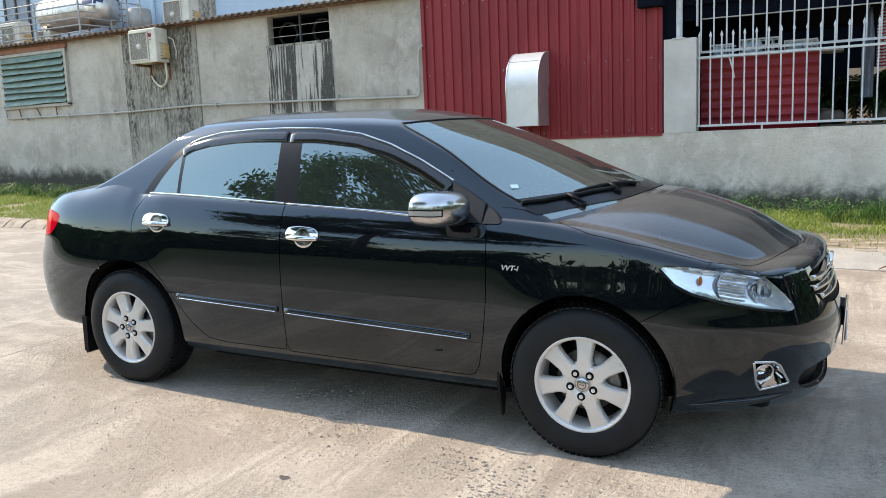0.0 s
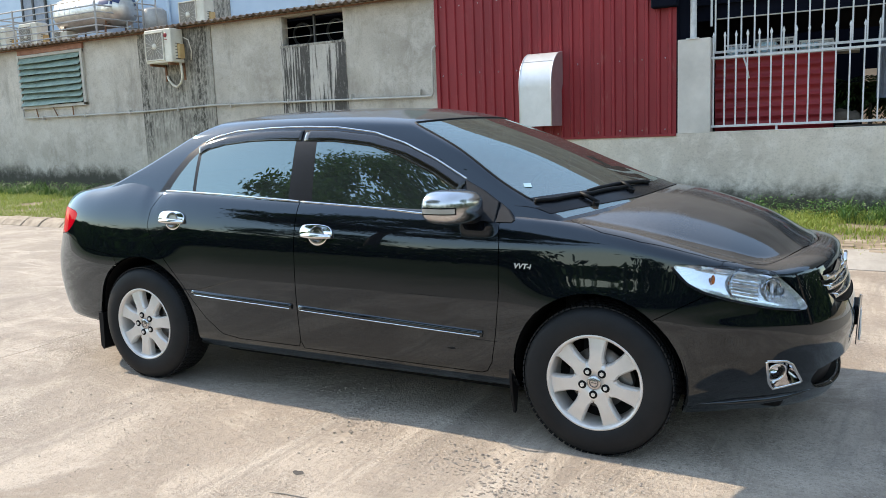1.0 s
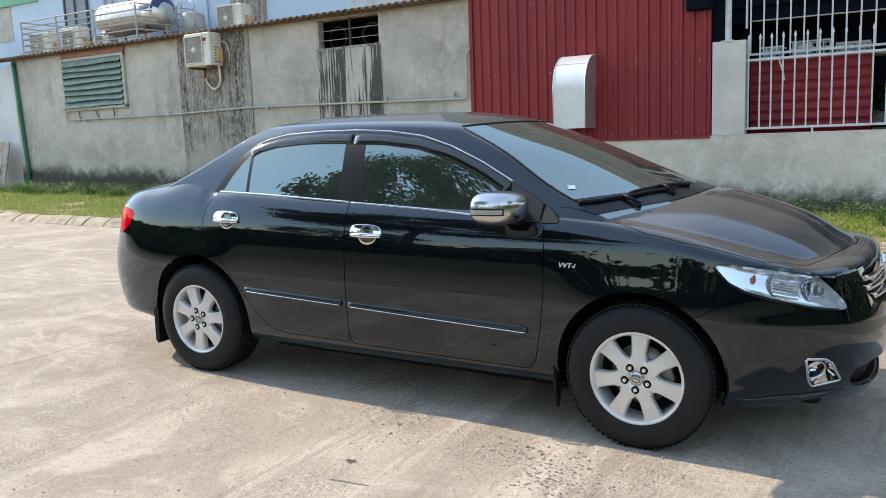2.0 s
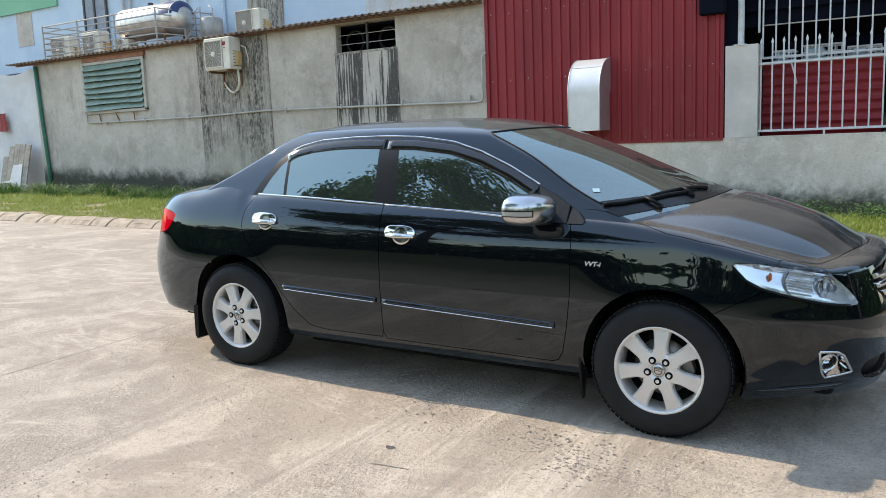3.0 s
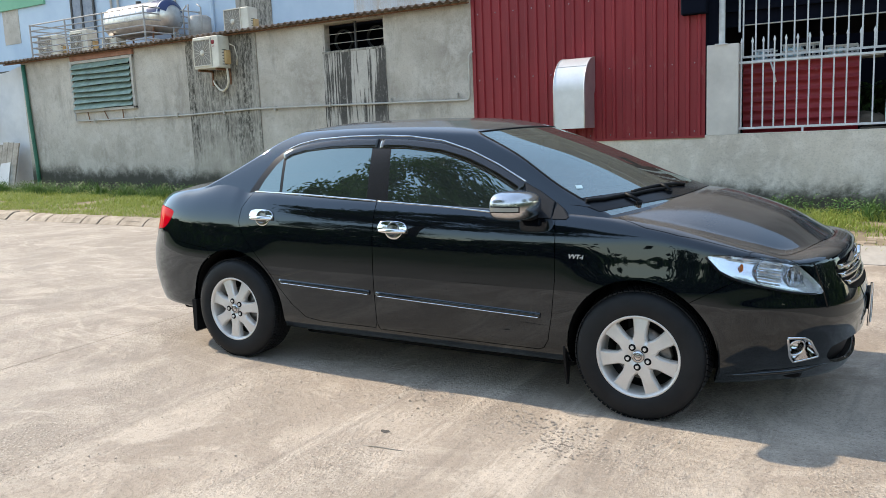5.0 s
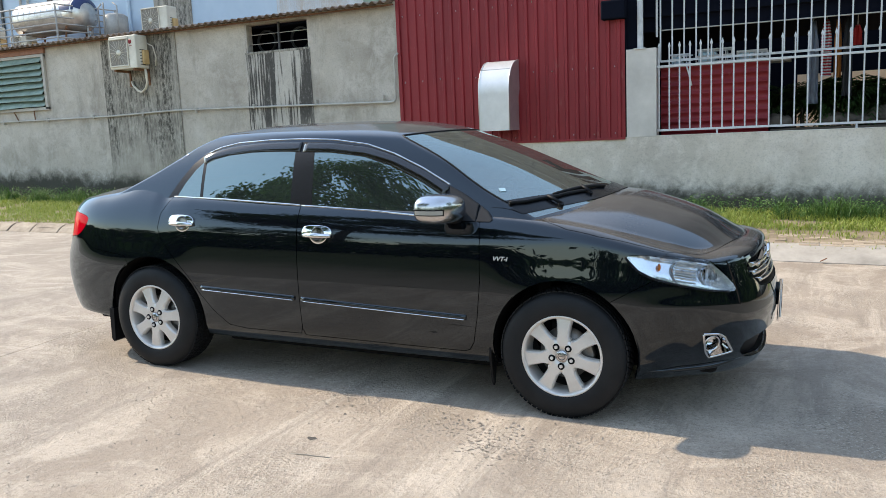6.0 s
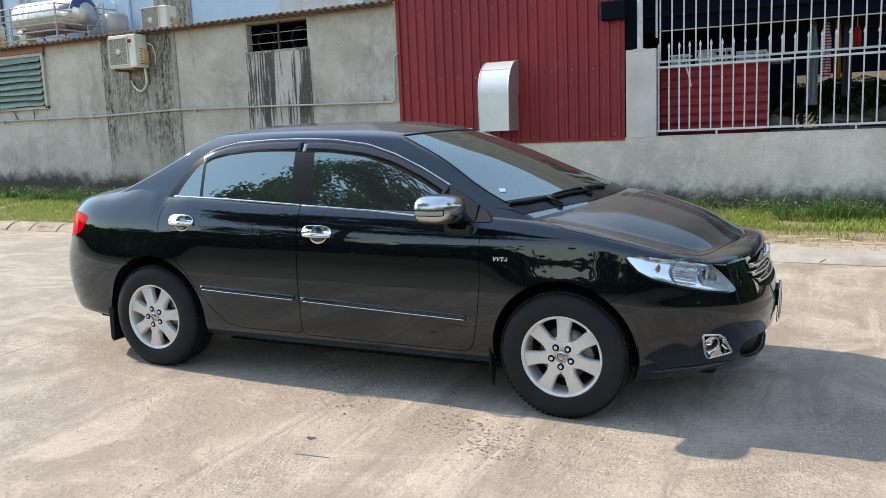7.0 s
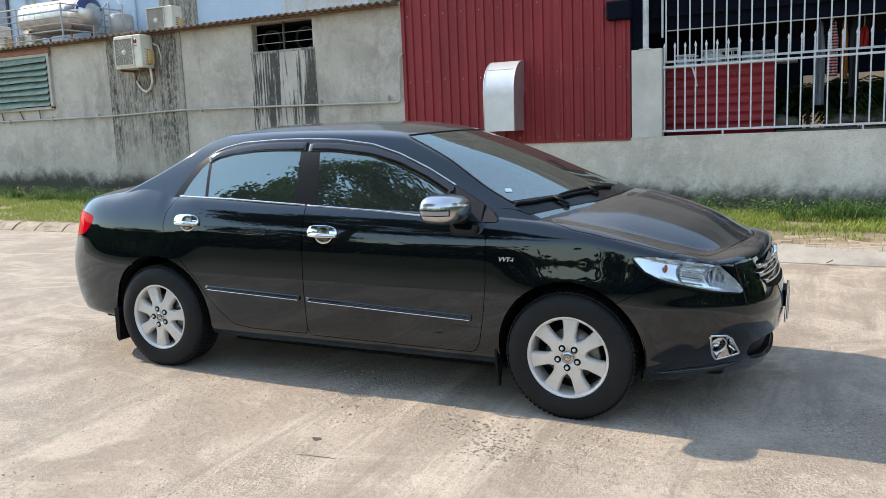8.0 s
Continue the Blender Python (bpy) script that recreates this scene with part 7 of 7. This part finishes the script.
tree("tree", YARD @ Matrix.Translation((-5.6, -10.0, 0)), "leafy broad-crowned tree standing across the yard", 4, 10.8, 4.2, 0.82, 42000)
t2 = tree("tree", YARD @ Matrix.Translation((-12.5, -17.5, 0)), "leafy tree in the row across the yard", 9, 5.6, 3.2, 0.8, 14000)
tree("tree", YARD @ Matrix.Translation((9.5, 1.0, 0)), "leafy tree at the end of the yard ahead of the car", 6, 7.4, 3.0, 0.85, 16000)
for k, (x0, y0) in enumerate(((-19, -16.5), (-6.5, -18), (0.5, -17), (8, -18.5), (13.5, -16), (17, -11), (19, -6), (21, -1), (12, -13), (-25, -13))):
    copy_thing(t2, YARD @ Matrix.Translation((x0, y0, 0)) @ pose(0, 0, 0, 0, 0, 60 * k) @ Matrix.Scale(1.0 if x0 > 5 else 0.55, 4))
hv, hf = [], []
hr_ = random.Random(31)
for _ in range(30000):
    x0 = hr_.uniform(-34, 26)
    p = Vector((x0, -9.0 + hr_.gauss(0, 0.45), abs(hr_.gauss(0, 0.8)) * (0.8 + 0.4 * noise.noise(Vector((x0 * 0.6, 0, 0))))))
    a = Vector((hr_.gauss(0, 1), hr_.gauss(0, 1), hr_.gauss(0, 0.7))).normalized() * hr_.uniform(0.07, 0.16)
    b = a.orthogonal().normalized() * a.length * 0.5
    n = len(hv)
    hv += [p - a, p + b, p + a, p - b]
    hf.append((n, n + 1, n + 2, n + 3))
for _ in range(14000):
    y0 = hr_.uniform(-7.0, 8.0)
    p = Vector((12.5 + hr_.gauss(0, 0.4), y0, hr_.uniform(0, 1) ** 0.8 * (2.9 + 1.1 * noise.noise(Vector((4.0, y0 * 0.5, 0))))))
    a = Vector((hr_.gauss(0, 1), hr_.gauss(0, 1), hr_.gauss(0, 0.7))).normalized() * hr_.uniform(0.09, 0.2)
    b = a.orthogonal().normalized() * a.length * 0.5
    n = len(hv)
    hv += [p - a, p + b, p + a, p - b]
    hf.append((n, n + 1, n + 2, n + 3))
tagged(in_yard(raw("hedge", hv, hf, "leaf")), "dense dark hedge at the far side of the yard", "hedge", kind="stuff")

# unseen belt, added to keep the bright low sky out of the car's reflections
fv, ff = [], []
for _ in range(30000):
    a = math.radians(hr_.uniform(-178, 38))
    r = 33 + hr_.gauss(0, 1.2)
    x0, y0 = r * math.cos(a), r * math.sin(a)
    top = 2.6 + 1.2 * noise.noise(Vector((x0 * 0.25, y0 * 0.25, 2)))
    p = Vector((x0, y0, hr_.uniform(0.0, 1.0) * top))
    e = Vector((hr_.gauss(0, 1), hr_.gauss(0, 1), hr_.gauss(0, 0.7))).normalized() * hr_.uniform(0.2, 0.5)
    b = e.orthogonal().normalized() * e.length * 0.6
    n = len(fv)
    fv += [p - e, p + b, p + e, p - b]
    ff.append((n, n + 1, n + 2, n + 3))
tagged(in_yard(raw("far_trees", fv, ff, "leaf")), "belt of trees added out of view to hide the low horizon", "trees", kind="stuff")

# ---- small things on the paving ----
pv, pf = [], []
pr = random.Random(12)
def stone(x, y, s):
    n = len(pv)
    up = [Vector((pr.uniform(-1, 1), pr.uniform(-1, 1), 0)) * s * 0.3 for _ in range(1)]
    a0 = pr.uniform(0, 6.28)
    for k in range(5):
        a = a0 + 2 * math.pi * k / 5
        pv.append((x + math.cos(a) * s * pr.uniform(0.7, 1.1), y + math.sin(a) * s * 0.7 * pr.uniform(0.7, 1.1), -0.002))
    for k in range(5):
        a = a0 + 2 * math.pi * k / 5
        pv.append((x + math.cos(a) * s * 0.6, y + math.sin(a) * s * 0.42, s * pr.uniform(0.2, 0.48)))
    pf.extend([(n + k, n + (k + 1) % 5, n + 5 + (k + 1) % 5, n + 5 + k) for k in range(5)])
    pf.append(tuple(n + 5 + k for k in range(5)))
for _ in range(1500):
    x, y = pr.gauss(0.84, 0.24), pr.gauss(-1.3, 0.14)
    stone(x + 0.15 * (y + 1.3), y, 0.002 + 0.011 * pr.random() ** 3)
for cx, cy_, n_ in ((0.25, -0.95, 120), (-0.15, -0.62, 70), (0.55, -1.75, 60), (1.3, -1.75, 90)):
    for _ in range(n_):
        stone(pr.gauss(cx, 0.13), pr.gauss(cy_, 0.06), 0.002 + 0.008 * pr.random() ** 3)
for _ in range(1800):
    stone(pr.uniform(-2.4, 3.6), pr.uniform(-2.85, 0.5), pr.uniform(0.0015, 0.005))
for _ in range(160):
    stone(pr.uniform(-1.6, 1.6), pr.uniform(-2.85, -0.8), pr.uniform(0.003, 0.009))
tagged(in_yard(raw("grit", pv, pf, "grit")), "loose grit and crumbled concrete on the paving", "grit", kind="stuff")
tw = thing("twig", YARD @ Matrix.Translation((0.38, -1.706, 0.004)), "thin brown twig lying on the paving", "twig")
part("stick", tube([(-0.1, -0.012, 0), (-0.03, -0.004, 0.004), (0.04, 0.004, 0.002), (0.1, 0.012, 0.0)], 0.0022, 6), "old_wood", tw)
lf = thing("dry_leaf", YARD @ Matrix.Translation((2.6, 4.13, 0.03)), "dry curled brown leaf by the kerb", "leaf")
lb_ = bmesh.new()
bmesh.ops.create_grid(lb_, x_segments=6, y_segments=4, size=0.03)
for v in lb_.verts:
    v.co.z = 2.5 * v.co.y ** 2 * 4 + 0.02 * math.sin(v.co.x * 30)
    v.co.y *= 0.6 * math.cos(v.co.x * 14)
part("blade", lb_, "rust", lf, smooth=True)

# an oil spot, and a crack with ragged edges
spot_ = bmesh.new()
ring = [spot_.verts.new((0.278 + 0.024 * math.cos(a) * (1 + 0.25 * math.sin(3 * a)), -1.531 + 0.018 * math.sin(a) * (1 + 0.2 * math.cos(5 * a)), 0.004)) for a in np.linspace(0, 2 * math.pi, 25)[:-1]]
spot_.faces.new(ring)
part("oil_spot", spot_, "oil", pav)
for pts in ([(1.05, -1.345), (1.2, -1.362), (1.326, -1.381), (1.45, -1.398), (1.606, -1.414), (1.72, -1.409), (1.836, -1.412), (2.1, -1.45)],):
    cr = bmesh.new()
    rows = []
    for i in range(60):
        t = i / 59 * (len(pts) - 1)
        k = min(int(t), len(pts) - 2)
        x = pts[k][0] + (pts[k + 1][0] - pts[k][0]) * (t - k)
        y = pts[k][1] + (pts[k + 1][1] - pts[k][1]) * (t - k) + 0.006 * noise.noise(Vector((x * 30, 0, 0)))
        w = 0.0006 + 0.0009 * abs(noise.noise(Vector((x * 17, 3, 0))))
        rows.append((cr.verts.new((x, y - w, 0.0025)), cr.verts.new((x, y + w, 0.0025))))
    for a, b in zip(rows, rows[1:]):
        cr.faces.new((a[0], b[0], b[1], a[1]))
    part("crack", cr, "oil", pav)

# brick pavers between kerb and grass
pavers = part("paver_bed", box(0.3, 4.46, 0.0, 6.4, 5.45, 0.098), "soil")
tagged(in_yard(pavers), "sandy bed under the brick pavers of the verge", "paving", kind="structure")
brick_me = None
br = random.Random(44)
for row in range(8):
    for k in range(28):
        x0 = 0.35 + k * 0.212 + (row % 2) * 0.106
        y0 = 4.53 + row * 0.112
        if br.random() < 0.06:
            continue
        if brick_me is None:
            o = part("brick", box(-0.1, -0.05, -0.03, 0.1, 0.05, 0.03, 0.006, seg=1), "brick", pavers)
            brick_me = o.data
        else:
            o = new("brick", brick_me)
            o.parent = pavers
        o.matrix_basis = Matrix.Translation((x0, y0, 0.098 + br.uniform(-0.008, 0.006))) @ pose(0, 0, 0, br.uniform(-2, 2), br.uniform(-2, 2), br.uniform(-2, 2))
